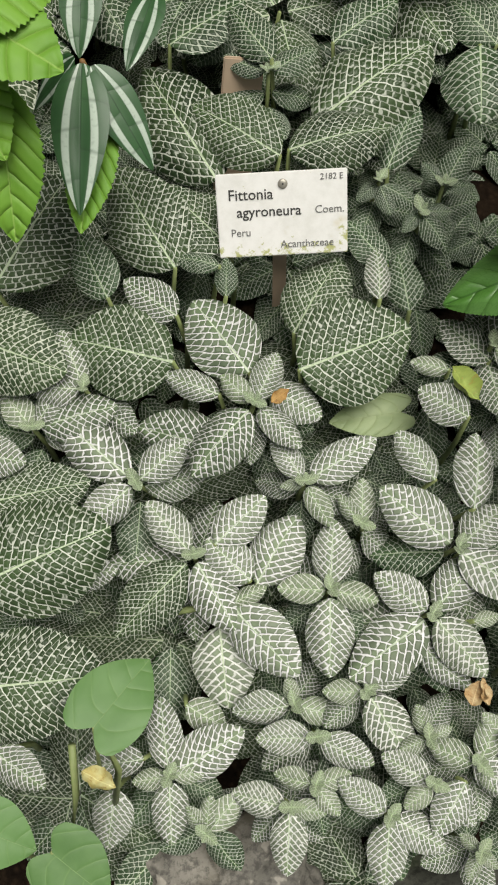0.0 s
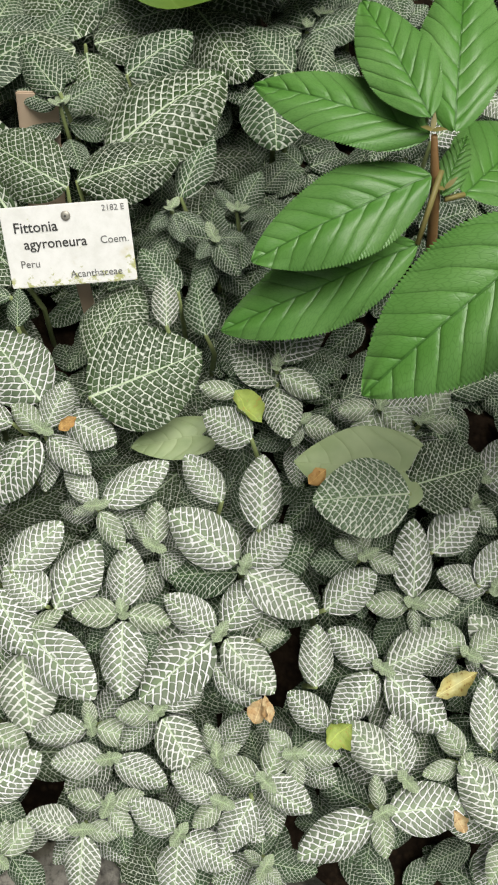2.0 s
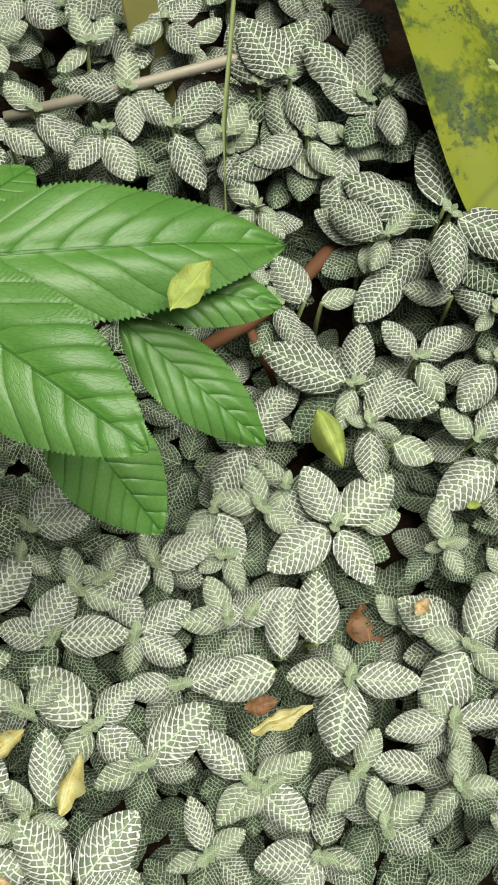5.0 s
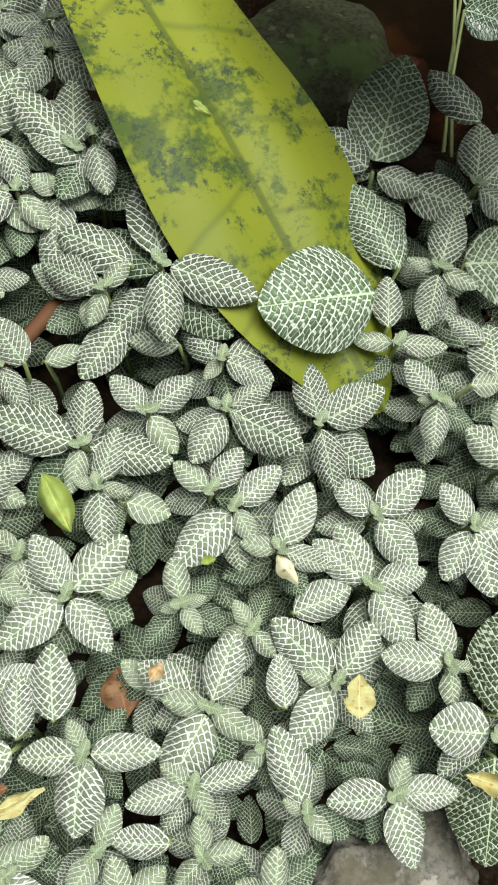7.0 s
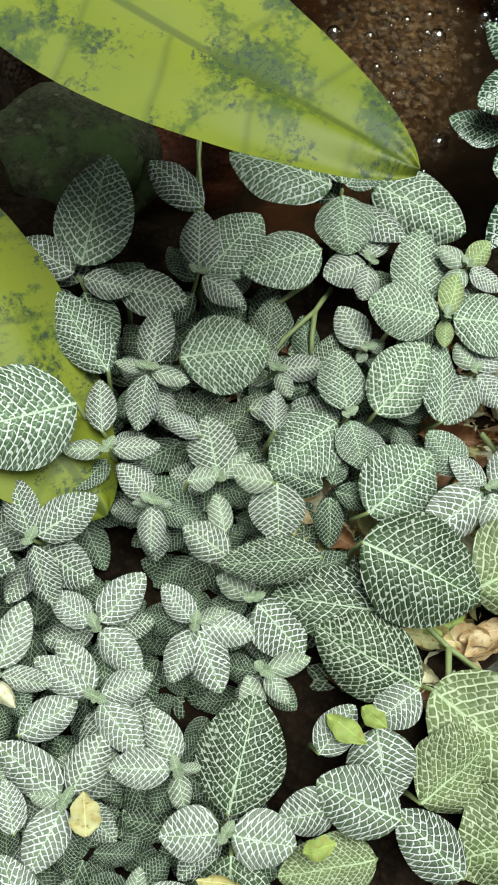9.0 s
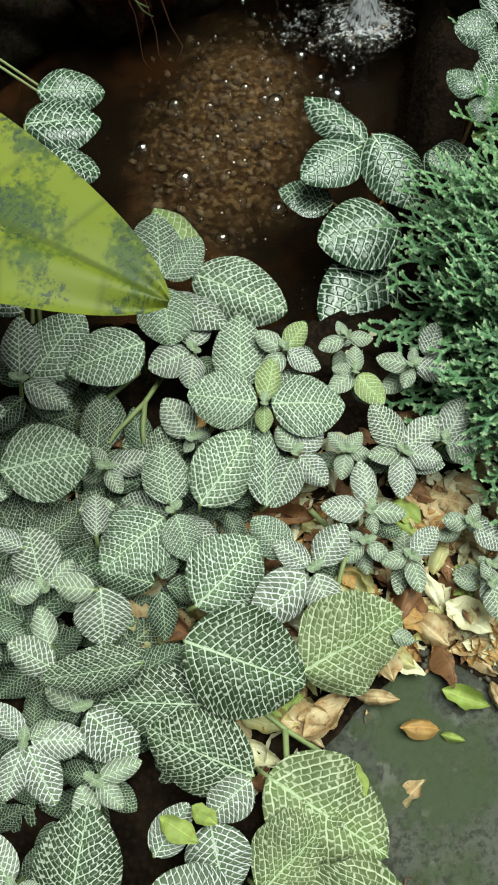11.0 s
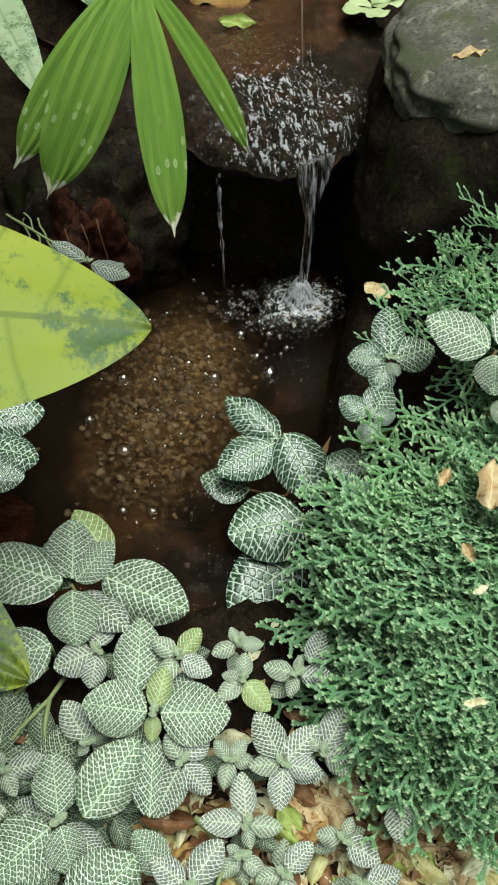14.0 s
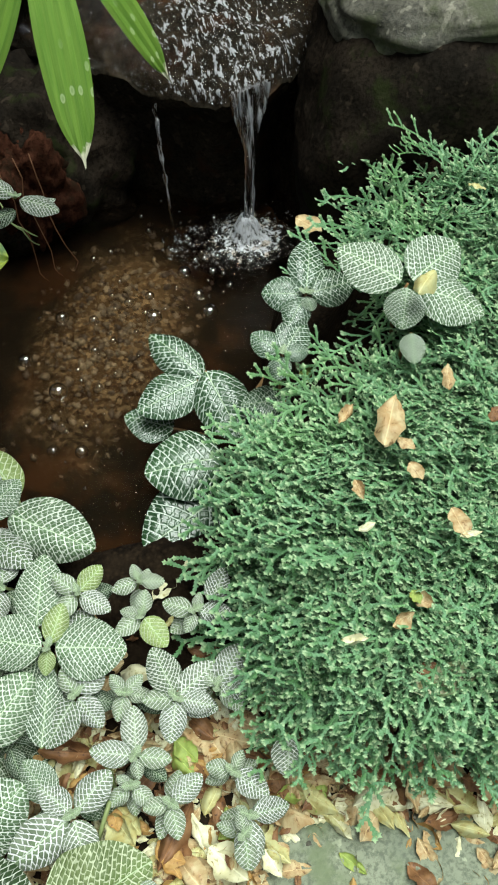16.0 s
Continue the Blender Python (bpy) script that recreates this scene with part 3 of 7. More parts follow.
def ground_z(x, y):
    yy = max(-0.12, min(0.75, y))
    bed = -0.122 + 0.33 * min(yy, 0.52)
    flat = -0.055 + 0.06 * yy
    g = lerp(bed, flat, sstep(0.72, 1.02, x))
    g = lerp(g, 0.12, sstep(1.0, 1.25, y)) if x > 0.8 else lerp(g, 0.2, sstep(0.8, 1.4, y))
    g += 0.15 * mound(x, y) * (0.85 + 0.25 * sstep(0.4, 0.8, y))
    if y > 1.0:
        g = lerp(g, 0.175, sstep(1.5, 1.62, x) * (1 - sstep(2.2, 2.4, x)) * sstep(1.0, 1.1, y))
    d = pool_depth(x, y)
    g = lerp(g, -0.26, sstep(-0.015, 0.06, d))
    g += 0.006 * nz(x * 14, y * 14) + 0.003 * nz(x * 45, y * 45, 3.0)
    far = math.hypot(x - 0.8, y - 0.5)
    return g + 0.35 * sstep(1.5, 4.0, far) * max(0.0, y - 0.5)


def axis_steps(a, b, n, lo, hi):
    inner = [a + (b - a) * i / n for i in range(n + 1)]
    down = [a - 0.02 * (1.14 ** k - 1) / 0.14 for k in range(1, 46)]
    up = [b + 0.02 * (1.14 ** k - 1) / 0.14 for k in range(1, 46)]
    return sorted([v for v in down if v > lo] + [lo] + inner + [v for v in up if v < hi] + [hi])


gx, gy = axis_steps(-0.4, 2.3, 170, -60.0, 60.0), axis_steps(-0.25, 1.7, 120, -60.0, 60.0)
verts = [(x, y, ground_z(x, y) if abs(x) < 8 and abs(y) < 8 else ground_z(max(-8.0, min(8.0, x)), max(-8.0, min(8.0, y)))) for y in gy for x in gx]
w = len(gx)
faces = [(j * w + i, j * w + i + 1, (j + 1) * w + i + 1, (j + 1) * w + i) for j in range(len(gy) - 1) for i in range(w - 1)]
ground = tagged(new("ground", mesh_from("ground", verts, faces, True, None, [SOIL])), "crumbly garden soil under the plants, coloured dark for shade", "ground", "", "structure")


# ---- water ----
def pool_surface(z, material):
    """The pool's skin, still at the banks, with rings and churn round the foot of the fall."""
    n, m = 190, 150
    verts = []
    for j in range(m + 1):
        for i in range(n + 1):
            x, y = lerp(0.80, 1.92, i / n), lerp(0.42, 1.34, j / m)
            d = math.hypot(x - 1.70, (y - 0.972) * 1.15)
            k = math.exp(-((d / 0.10) ** 2))
            h = 0.0050 * k * (0.5 + nz(x * 55, y * 55)) + 0.0016 * math.exp(-d / 0.12) * math.sin(d * 260 + 2.5 * nz(x * 12, y * 12)) + 0.0025 * k * nz(x * 120, y * 120) + 0.0005 * nz(x * 25, y * 25, 2.0)
            verts.append((x, y, z + h))
    w = n + 1
    faces = [(j * w + i, j * w + i + 1, (j + 1) * w + i + 1, (j + 1) * w + i) for j in range(m) for i in range(n) if pool_depth(verts[j * w + i][0], verts[j * w + i][1]) > -0.045]
    used = sorted({i for f in faces for i in f})
    at = {i: k for k, i in enumerate(used)}
    return mesh_from("water", [verts[i] for i in used], [tuple(at[i] for i in f) for f in faces], True, None, [material])


WATER_Z = -0.09


# unseen dark panels, added to block low sky light and darken reflections
def sky_block(name, x0, y0, x1, y1):
    d = Vector((x1 - x0, y1 - y0, 0))
    me = bpy.data.meshes.new(name)
    bm = bmesh.new()
    bmesh.ops.create_cube(bm, size=1.0)
    bmesh.ops.scale(bm, verts=bm.verts, vec=(d.length, 0.2, 4.0))
    bm.to_mesh(me)
    bm.free()
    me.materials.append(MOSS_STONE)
    ob = new(name, me)
    ob.matrix_world = pose((x0 + x1) / 2, (y0 + y1) / 2, 1.6, 0, 0, math.degrees(math.atan2(d.y, d.x)))
    return tagged(ob, "unseen dark panel added to hold back the sky's light", "wall", "", "structure")


sky_block("sky_block_north", 0.45, 2.1, 5.0, 2.1)
sky_block("sky_block_north_west", -3.0, 1.02, 0.45, 1.02)
sky_block("sky_block_east", 5.0, 2.1, 5.0, -2.0)
sky_block("sky_block_west", -3.0, -2.0, -3.0, 1.02)
water = tagged(new("water", pool_surface(WATER_Z, WATER)), "dark brown still water of a small garden pool", "water", "", "structure")
water.visible_shadow = False

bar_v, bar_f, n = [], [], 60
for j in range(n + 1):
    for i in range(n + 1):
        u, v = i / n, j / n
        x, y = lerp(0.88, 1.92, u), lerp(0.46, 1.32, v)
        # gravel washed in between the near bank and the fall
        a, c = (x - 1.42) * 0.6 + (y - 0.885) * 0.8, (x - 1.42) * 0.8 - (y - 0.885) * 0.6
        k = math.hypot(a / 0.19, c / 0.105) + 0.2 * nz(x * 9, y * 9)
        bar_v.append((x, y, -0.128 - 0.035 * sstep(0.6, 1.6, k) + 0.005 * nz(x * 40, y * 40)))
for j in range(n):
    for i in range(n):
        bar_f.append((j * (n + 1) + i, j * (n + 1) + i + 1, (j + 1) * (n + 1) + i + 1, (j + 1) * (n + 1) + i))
tagged(new("gravel_bed", mesh_from("gravel_bed", bar_v, bar_f, True, None, [SAND])), "brown gravel and rotting leaves on the pool's bed, deep-water darkness painted round them", "gravel", "", "structure")


# ---- rocks and stones ----
def boulder(name, m, size, material, label, category="rock", seed=1.0, rough=0.16, square=3.0, sub=4, group=""):
    """A rounded block with an uneven, chipped skin."""
    bm = bmesh.new()
    bmesh.ops.create_icosphere(bm, subdivisions=sub, radius=1.0)
    for v in bm.verts:
        d = v.co.normalized()
        k = (abs(d.x) ** square + abs(d.y) ** square + abs(d.z) ** square) ** (-1 / square)
        k *= 1 + rough * noise.noise(d * 1.6 + Vector((seed, 0, 0))) + rough * 0.5 * noise.noise(d * 4.5 + Vector((0, seed, 0))) + rough * 0.2 * noise.noise(d * 13.0)
        v.co = Vector((d.x * k * size[0], d.y * k * size[1], d.z * k * size[2]))
    me = bpy.data.meshes.new(name)
    bm.to_mesh(me)
    bm.free()
    me.polygons.foreach_set("use_smooth", [True] * len(me.polygons))
    me.materials.append(material)
    ob = new(name, me)
    ob.matrix_world = m
    return tagged(ob, label, category, group)


boulder("edging_stone", pose(-0.015, -0.045, -0.115, 0, 0, 20), (0.065, 0.06, 0.035), MUDDY_STONE, "chipped grey edging stone with dried mud", "stone", 2.0, 0.30, 4.0, 5)
boulder("edging_stone", pose(0.16, -0.055, -0.115, 0, 0, -10), (0.06, 0.05, 0.035), SLAB, "dark grey edging stone beside the bed", "stone", 3.4, 0.2)
boulder("edging_stone", pose(0.735, -0.062, -0.105, 0, 0, 12), (0.075, 0.065, 0.035), MUDDY_STONE, "flat grey edging stone under the plants", "stone", 5.1, 0.28, 4.5, 5)
boulder("paving_stone", pose(1.165, -0.005, -0.085, 0, 0, 24), (0.105, 0.115, 0.04), SLAB, "mossy dark grey paving stone with fallen leaves", "stone", 7.7, 0.08, 5.0)
boulder("paving_stone", pose(1.385, 0.015, -0.082, 0, 0, -28), (0.125, 0.085, 0.04), PALE_SLAB, "smooth grey-green paving stone", "stone", 9.3, 0.05, 6.0)
boulder("pool_stone", pose(0.93, 0.80, -0.075, 0, 0, 30), (0.12, 0.10, 0.09), MOSS_STONE, "algae-covered stone standing in the pool", "rock", 4.2, 0.14, 2.4)
boulder("pool_stone", pose(1.06, 0.80, -0.16, 0, 0, 70), (0.05, 0.10, 0.09), RED_ROCK, "wet reddish stone in the dark water", "rock", 6.6, 0.2, 2.4)
boulder("grey_boulder", pose(2.065, 0.90, 0.305, 4, -6, -32), (0.235, 0.185, 0.050), GREY_STONE, "grey boulder with a flat worn top beside the fall", "rock", 8.8, 0.09, 3.2, 5)
# the same boulder's unlit front, added as a second rock in a darker colour
boulder("bank_rock", pose(2.04, 0.89, 0.07, 0, 0, -32), (0.25, 0.215, 0.235), WET_SHADE_ROCK, "wet lower front of the boulder, its shade put into the colour", "rock", 12.0, 0.14, 4.0, 5)
boulder("bank_rock", pose(1.46, 1.24, -0.02, 0, 0, 15), (0.16, 0.12, 0.17), WET_SHADE_ROCK, "wet rock behind the pool, coloured dark for shade", "rock", 14.0, 0.3, 2.6, 5)
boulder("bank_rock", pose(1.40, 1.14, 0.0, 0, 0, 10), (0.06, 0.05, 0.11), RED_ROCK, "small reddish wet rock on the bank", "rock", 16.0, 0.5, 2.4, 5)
boulder("bank_rock", pose(1.16, 1.26, -0.02, 0, 0, 0), (0.18, 0.12, 0.17), WET_SHADE_ROCK, "wet rock behind the pool, coloured dark for shade", "rock", 18.0, 0.3, 2.6, 5)


# ---- blades ----
def blade_mesh(name, ratio, material, rows=13, cols=7, bulge=0.45, sharp=0.75, fold=0.10, arch=0.14, wave=0.0, teeth=0, tooth=0.0, ribs=0, rib=0.0, heart=0.0, seed=0.0, curl=0.0, slant=0.72):
    """A leaf blade one unit long along +Y from its base at the origin, face up: midrib fold, arched length, optional teeth and ribs."""
    verts, uvs, faces = [], [], []
    peak = bulge
    for j in range(rows):
        s = j / (rows - 1)
        if not teeth:
            s = 0.35 * s + 0.65 * (0.5 - 0.5 * math.cos(math.pi * s))
        q = s ** (math.log(0.5) / math.log(peak))
        half = 0.5 * ratio * max(0.0, math.sin(math.pi * q)) ** sharp
        half = max(half, 0.012 * (1 - s) + 0.004)
        if heart:
            half = 0.5 * ratio * max(0.006, math.sin(math.pi * (0.27 + 0.73 * s))) ** 0.85
        jag = 1 + tooth * (2 * ((s * teeth) % 1.0) - 1.0) if teeth else 1.0
        for i in range(cols):
            k = 2 * i / (cols - 1) - 1
            a = abs(k)
            x = k * half * (jag if a == 1 else 1.0)
            y = s
            if heart:
                y = s - heart * (1 - s) ** 2 * math.sin(math.pi * min(1.0, a * 0.8)) * 1.2
            z = fold * half * 2 * (a - 0.9 * a * a) + arch * (s - s * s)
            z -= curl * a * a * half
            z += wave * half * a * math.sin(s * 11 + seed + (2.1 if k > 0 else 0)) + wave * 0.25 * nz(s * 3 + seed, k * 2)
            if ribs:
                ph = ((s - slant * (abs(x) + x * x)) * ribs + (0.2 if k > 0 else -0.2) + 10.5) % 1.0
                z += rib * (math.sin(math.pi * ph) ** 0.4 - 0.5) * min(1.0, a * 3) * min(1.0, 6 * (1 - s) * s * 2)
            verts.append((x, y, z))
            uvs.append((x + 0.5, min(1.0, max(0.0, s))))
    for j in range(rows - 1):
        for i in range(cols - 1):
            p = j * cols + i
            faces.append((p, p + 1, p + cols + 1, p + cols))
    return mesh_from(name, verts, faces, True, uvs, [material])


def aim(base, tip, hint=(0, -0.3, 1.0), roll=0.0, length=None):
    """The pose of a unit blade from base to tip, its face towards hint."""
    base, d = Vector(base), Vector(tip) - Vector(base)
    size = length or d.length
    d = d.normalized()
    right = d.cross(Vector(hint)).normalized()
    up = right.cross(d)
    m = Matrix((right, d, up)).transposed().to_4x4()
    return Matrix.Translation(base) @ m @ Matrix.Rotation(radians(roll), 4, "Y") @ Matrix.Scale(size, 4)


# ---- the netted-leaf bed ----
FIT_MESH = {}
for kind, mat in (("tiny", FIT_TINY), ("small", FIT_SMALL), ("mid", FIT_MID), ("deep", FIT_DEEP_SHADE), ("big", FIT_BIG), ("g", FIT_OLD), ("y", FIT_LIME), ("silver", FIT_SILVER), ("broad", FIT_BROAD), ("glossy", FIT_GLOSSY)):
    for v in range(3):
        FIT_MESH[kind, v] = blade_mesh("leaf", 0.6, mat, 17, 9, 0.42 + 0.02 * v, 0.64, 0.16 + 0.07 * v, 0.12 + 0.08 * v, 0.03 + 0.03 * v + (0.2 if kind == "g" else 0.0), seed=v * 2.0, curl=0.24 + 0.10 * v)


def bud_mesh():
    verts, uvs, faces = [], [], []
    base = FIT_MESH["tiny", 0]
    co = np.empty(len(base.vertices) * 3)
    base.vertices.foreach_get("co", co)
    co = co.reshape(-1, 3)
    for turn, size, lift in ((20, 0.0115, 26), (200, 0.0105, 30), (110, 0.0075, 44), (290, 0.007, 44)):
        m = pose(0, 0, 0.001, 0, 0, turn) @ pose(0, 0, 0, lift) @ Matrix.Diagonal((1.25 * size, size, size, 1))
        off = len(verts)
        verts += [m @ Vector(c) for c in co]
        uvs += [(c[0] + 0.5, c[1]) for c in co]
        faces += [tuple(i + off for i in p.vertices) for p in base.polygons]
    return mesh_from("bud", verts, faces, True, uvs, [FIT_BUD])


BUD = bud_mesh()
dice = random.Random(11)
older = random.Random(5)


def sprig(x, y, z, *leaves):
    """One netted-leaf plant: its top at x, y, z; each leaf has length in mm, bearing and pitch in degrees, width and, at times, a faded tone."""
    fx, fy = x, y + 0.012
    while pool_depth(fx, fy) > -0.02:
        # over the water: rooted on the nearest bank
        fx, fy = fx + (0.01 if x > 1.35 and y < 0.9 else -0.004), fy + (0.002 if x > 1.35 and y < 0.9 else 0.01 if y > 0.85 else -0.01)
    foot = min(ground_z(fx, fy), z - 0.012)
    big = max(e[0] for e in leaves)
    label = "netted-leaf plant with broad dark green leaves" if big > 75 else "netted-leaf plant with small silver-veined leaves"
    if any(len(e) > 4 and e[4] == "g" for e in leaves):
        label = "netted-leaf plant with a fading yellow-green leaf"
    base = Vector((fx, fy, foot - 0.004))
    plant = thing("netted_leaf_plant", Matrix.Translation(base), label, "plant", "netted-leaf plants of the bed")
    top = Vector((x, y, z))
    mid = (base + top) / 2 + Vector((dice.uniform(-0.008, 0.008), 0.006, 0))
    if x > 1.38 and pool_depth(x, y) > 0:
        # a runner that trails through the water
        mid = Vector((lerp(x, fx, 0.35), lerp(y, fy, 0.35), WATER_Z - 0.02))
    inv = Matrix.Translation(-base)
    part("stem", tube("stem", [Vector((0, 0, 0)), mid - base, top - base], [0.0026, 0.0022, 0.0016], STEM_BROWN if x > 1.38 else STEM_GREEN, 6), plant)
    for e in leaves:
        size = e[0] / 1000 * (1.07 if len(leaves) > 1 and x < 1.36 else 1.0)
        kind = e[4] if len(e) > 4 else "tiny" if size < 0.036 else "small" if size < 0.047 else "mid" if size < 0.072 else "big"
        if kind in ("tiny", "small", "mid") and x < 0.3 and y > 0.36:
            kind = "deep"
        if kind in ("tiny", "small", "mid", "big") and x > 1.38:
            kind = "glossy"
        if kind == "big" and x > 0.6 and y > 0.2:
            kind = "broad"
        if kind in ("small", "mid", "deep") and (x > 1.14 and y < 0.45 and size < 0.05 or -0.1 < x < 0.9 and y < 0.27 and size < 0.07):
            kind = "silver"
        az, pit = radians(e[1]), radians(e[2])
        d = Vector((-math.sin(az) * math.cos(pit), math.cos(az) * math.cos(pit), math.sin(pit)))
        start = top + d * (size * 0.1 if len(leaves) > 1 else 0.0)
        m = aim(start, start + d * size, (0, -0.32, 1), dice.uniform(-14, 14))
        m = inv @ m @ Matrix.Diagonal(((1.16 if x > 1.0 else 1.06) * e[3] / 0.6, 1, 1, 1))
        part("leaf", FIT_MESH[kind, dice.randrange(3)], plant, "", m)
    if len(leaves) > 1 and x < 1.36:
        # older pairs further down the stem, each turned against the one above
        mean = sum(e[0] for e in leaves) / len(leaves) / 1000
        for k in range(4 if x < 1.0 else 2):
            az = radians(leaves[0][1] + 45 + 180 * (k % 2) + 90 * (k // 2) + older.uniform(-18, 18))
            pit = radians(older.uniform(-22, 2))
            size = min(0.085, max(0.036 if x < 1.0 else 0.025, mean * older.uniform(0.9, 1.15)))
            start = top + Vector((0, 0.004, -(0.017 + 0.013 * (k // 2)) - older.uniform(0.0, 0.006)))
            d = Vector((-math.sin(az) * math.cos(pit), math.cos(az) * math.cos(pit), math.sin(pit)))
            end = start + d * size * 1.1
            if end.z < ground_z(end.x, end.y) + 0.004:
                continue
            # the deep kind puts some of the canopy's shade into the colour
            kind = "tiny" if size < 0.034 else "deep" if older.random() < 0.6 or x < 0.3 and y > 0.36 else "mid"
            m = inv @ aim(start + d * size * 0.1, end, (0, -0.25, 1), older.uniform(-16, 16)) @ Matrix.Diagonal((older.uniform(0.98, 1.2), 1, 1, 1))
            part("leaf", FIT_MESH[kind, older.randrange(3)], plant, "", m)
    if len(leaves) > 1 and big < 75:
        part("bud", BUD, plant, "pale green bud", inv @ Matrix.Translation(top + Vector((0, 0, 0.003))) @ pose(0, 0, 0, 15, 0, dice.uniform(0, 180)))
    return plant


sprig(-0.041, 0.190, 0.040, (46, 42, 10, 0.55), (70, 134, -16, 0.55), (53, -148, -19, 0.6))
sprig(0.059, 0.165, 0.038, (44, -4, 14, 0.6), (33, 87, -3, 0.6), (31, -101, -7, 0.6), (53, 179, -21, 0.6))
sprig(-0.084, 0.240, 0.060, (65, 51, 8, 0.55), (42, -50, 8, 0.6), (44, 127, -14, 0.6))
sprig(0.004, 0.287, 0.096, (59, 137, -17, 0.6), (40, -131, -15, 0.5), (28, 49, 8, 0.6), (36, -25, 13, 0.6))
sprig(0.130, 0.146, 0.042, (42, 55, 7, 0.6), (49, -136, -17, 0.6), (46, -40, 10, 0.6), (63, 125, -14, 0.6))
sprig(0.149, 0.189, 0.061, (59, 52, 8, 0.6), (39, -50, 8, 0.7))
sprig(0.041, 0.237, 0.067, (37, 34, 11, 0.5), (54, -58, 6, 0.5), (32, -147, -19, 0.5), (16, 98, -6, 0.5))
sprig(-0.057, 0.043, -0.012, (47, 8, 14, 0.5), (53, -60, 5, 0.6), (23, 98, -6, 0.6), (40, -177, -21, 0.6), (23, -81, -1, 0.6))
sprig(0.098, 0.017, -0.006, (36, 57, 6, 0.6), (38, -118, -12, 0.6), (42, 174, -21, 0.6))
sprig(0.029, 0.023, -0.013, (36, 77, 1, 0.6), (40, 177, -21, 0.6), (23, -98, -6, 0.6))
sprig(0.033, 0.091, -0.004, (39, 95, -5, 0.6), (18, 12, 14, 0.6), (30, -103, -8, 0.6))
sprig(0.048, 0.068, 0.001, (37, 91, -4, 0.6), (39, -113, -11, 0.6))
sprig(0.084, 0.097, 0.016, (27, 89, -3, 0.6), (49, -145, -18, 0.6), (39, -49, 8, 0.6))
sprig(0.160, 0.049, 0.009, (31, 69, 3, 0.6), (31, -25, 13, 0.6), (19, -144, -18, 0.6))
sprig(0.150, 0.038, 0.005, (42, 147, -18, 0.6))
sprig(0.037, 0.313, 0.100, (91, -68, 3, 0.85))
sprig(0.034, 0.349, 0.094, (73, -32, 12, 0.7))
sprig(-0.057, 0.323, 0.095, (82, 76, 1, 0.85))
sprig(-0.000, 0.313, 0.097, (70, 38, 11, 0.75))
sprig(0.023, 0.459, 0.165, (80, 57, 6, 0.65))
sprig(-0.024, 0.451, 0.148, (113, 32, 12, 0.6))
sprig(0.052, 0.498, 0.161, (117, -53, 7, 0.62))
sprig(0.030, 0.465, 0.165, (80, -75, 1, 0.6))
sprig(0.107, 0.469, 0.141, (62, -25, 13, 0.45))
sprig(0.186, 0.577, 0.166, (66, 179, -21, 0.9))
sprig(-0.061, 0.553, 0.185, (71, -55, 7, 0.6))
sprig(0.017, 0.534, 0.188, (54, 36, 11, 0.55))
sprig(0.015, 0.531, 0.177, (33, 65, 4, 0.5), (37, -60, 6, 0.6))
sprig(0.200, 0.579, 0.165, (58, 40, 10, 0.6))
sprig(0.066, 0.566, 0.177, (66, -54, 7, 0.6))
sprig(-0.191, 0.374, 0.118, (104, -30, 12, 0.7))
sprig(-0.055, 0.386, 0.126, (94, 31, 12, 0.65))
sprig(-0.015, 0.404, 0.127, (74, 46, 9, 0.7))
sprig(-0.106, 0.368, 0.113, (57, 26, 13, 0.6))
sprig(-0.054, 0.354, 0.110, (50, 55, 7, 0.6))
sprig(-0.017, 0.365, 0.119, (31, 0, 14, 0.55))
sprig(-0.022, 0.386, 0.128, (35, 77, 0, 0.5))
sprig(-0.211, 0.335, 0.115, (83, -108, -9, 0.75))
sprig(-0.204, 0.254, 0.085, (44, -99, -6, 0.7))
sprig(-0.189, 0.222, 0.065, (75, -77, 1, 0.6))
sprig(-0.193, 0.160, 0.062, (104, -66, 4, 0.75))
sprig(-0.190, 0.093, 0.052, (95, -84, -2, 0.75))
sprig(-0.018, 0.270, 0.056, (70, 75, 1, 0.6))
sprig(0.016, 0.305, 0.085, (44, -116, -12, 0.7))
sprig(-0.022, 0.299, 0.088, (44, 69, 3, 0.5))
sprig(-0.025, 0.198, 0.043, (52, -47, 9, 0.6))
sprig(0.006, 0.173, 0.025, (60, -32, 12, 0.65))
sprig(0.001, 0.173, 0.034, (45, 47, 9, 0.7))
sprig(-0.010, 0.154, 0.026, (67, -134, -16, 0.62))
sprig(-0.022, 0.147, 0.002, (61, -173, -21, 0.75))
sprig(-0.012, 0.158, 0.027, (28, -64, 4, 0.5))
sprig(0.134, 0.235, 0.077, (45, 37, 11, 0.55))
sprig(0.161, 0.215, 0.071, (56, -5, 14, 0.55))
sprig(0.083, 0.210, 0.051, (30, -2, 14, 0.6), (24, 38, 11, 0.5))
sprig(0.178, 0.321, 0.100, (47, 48, 8, 0.65))
sprig(0.147, 0.313, 0.100, (29, 76, 1, 0.5))
sprig(0.157, 0.274, 0.100, (41, 59, 6, 0.7))
sprig(0.104, 0.392, 0.121, (47, 39, 11, 0.6))
sprig(0.096, 0.359, 0.124, (40, 2, 14, 0.5))
sprig(0.124, 0.370, 0.094, (47, 9, 14, 0.6))
sprig(0.100, 0.457, 0.139, (19, 126, -14, 0.6), (30, -120, -13, 0.5), (23, -160, -20, 0.6))
sprig(0.132, 0.438, 0.128, (22, -87, -3, 0.6), (18, 137, -17, 0.6), (31, -145, -18, 0.6))
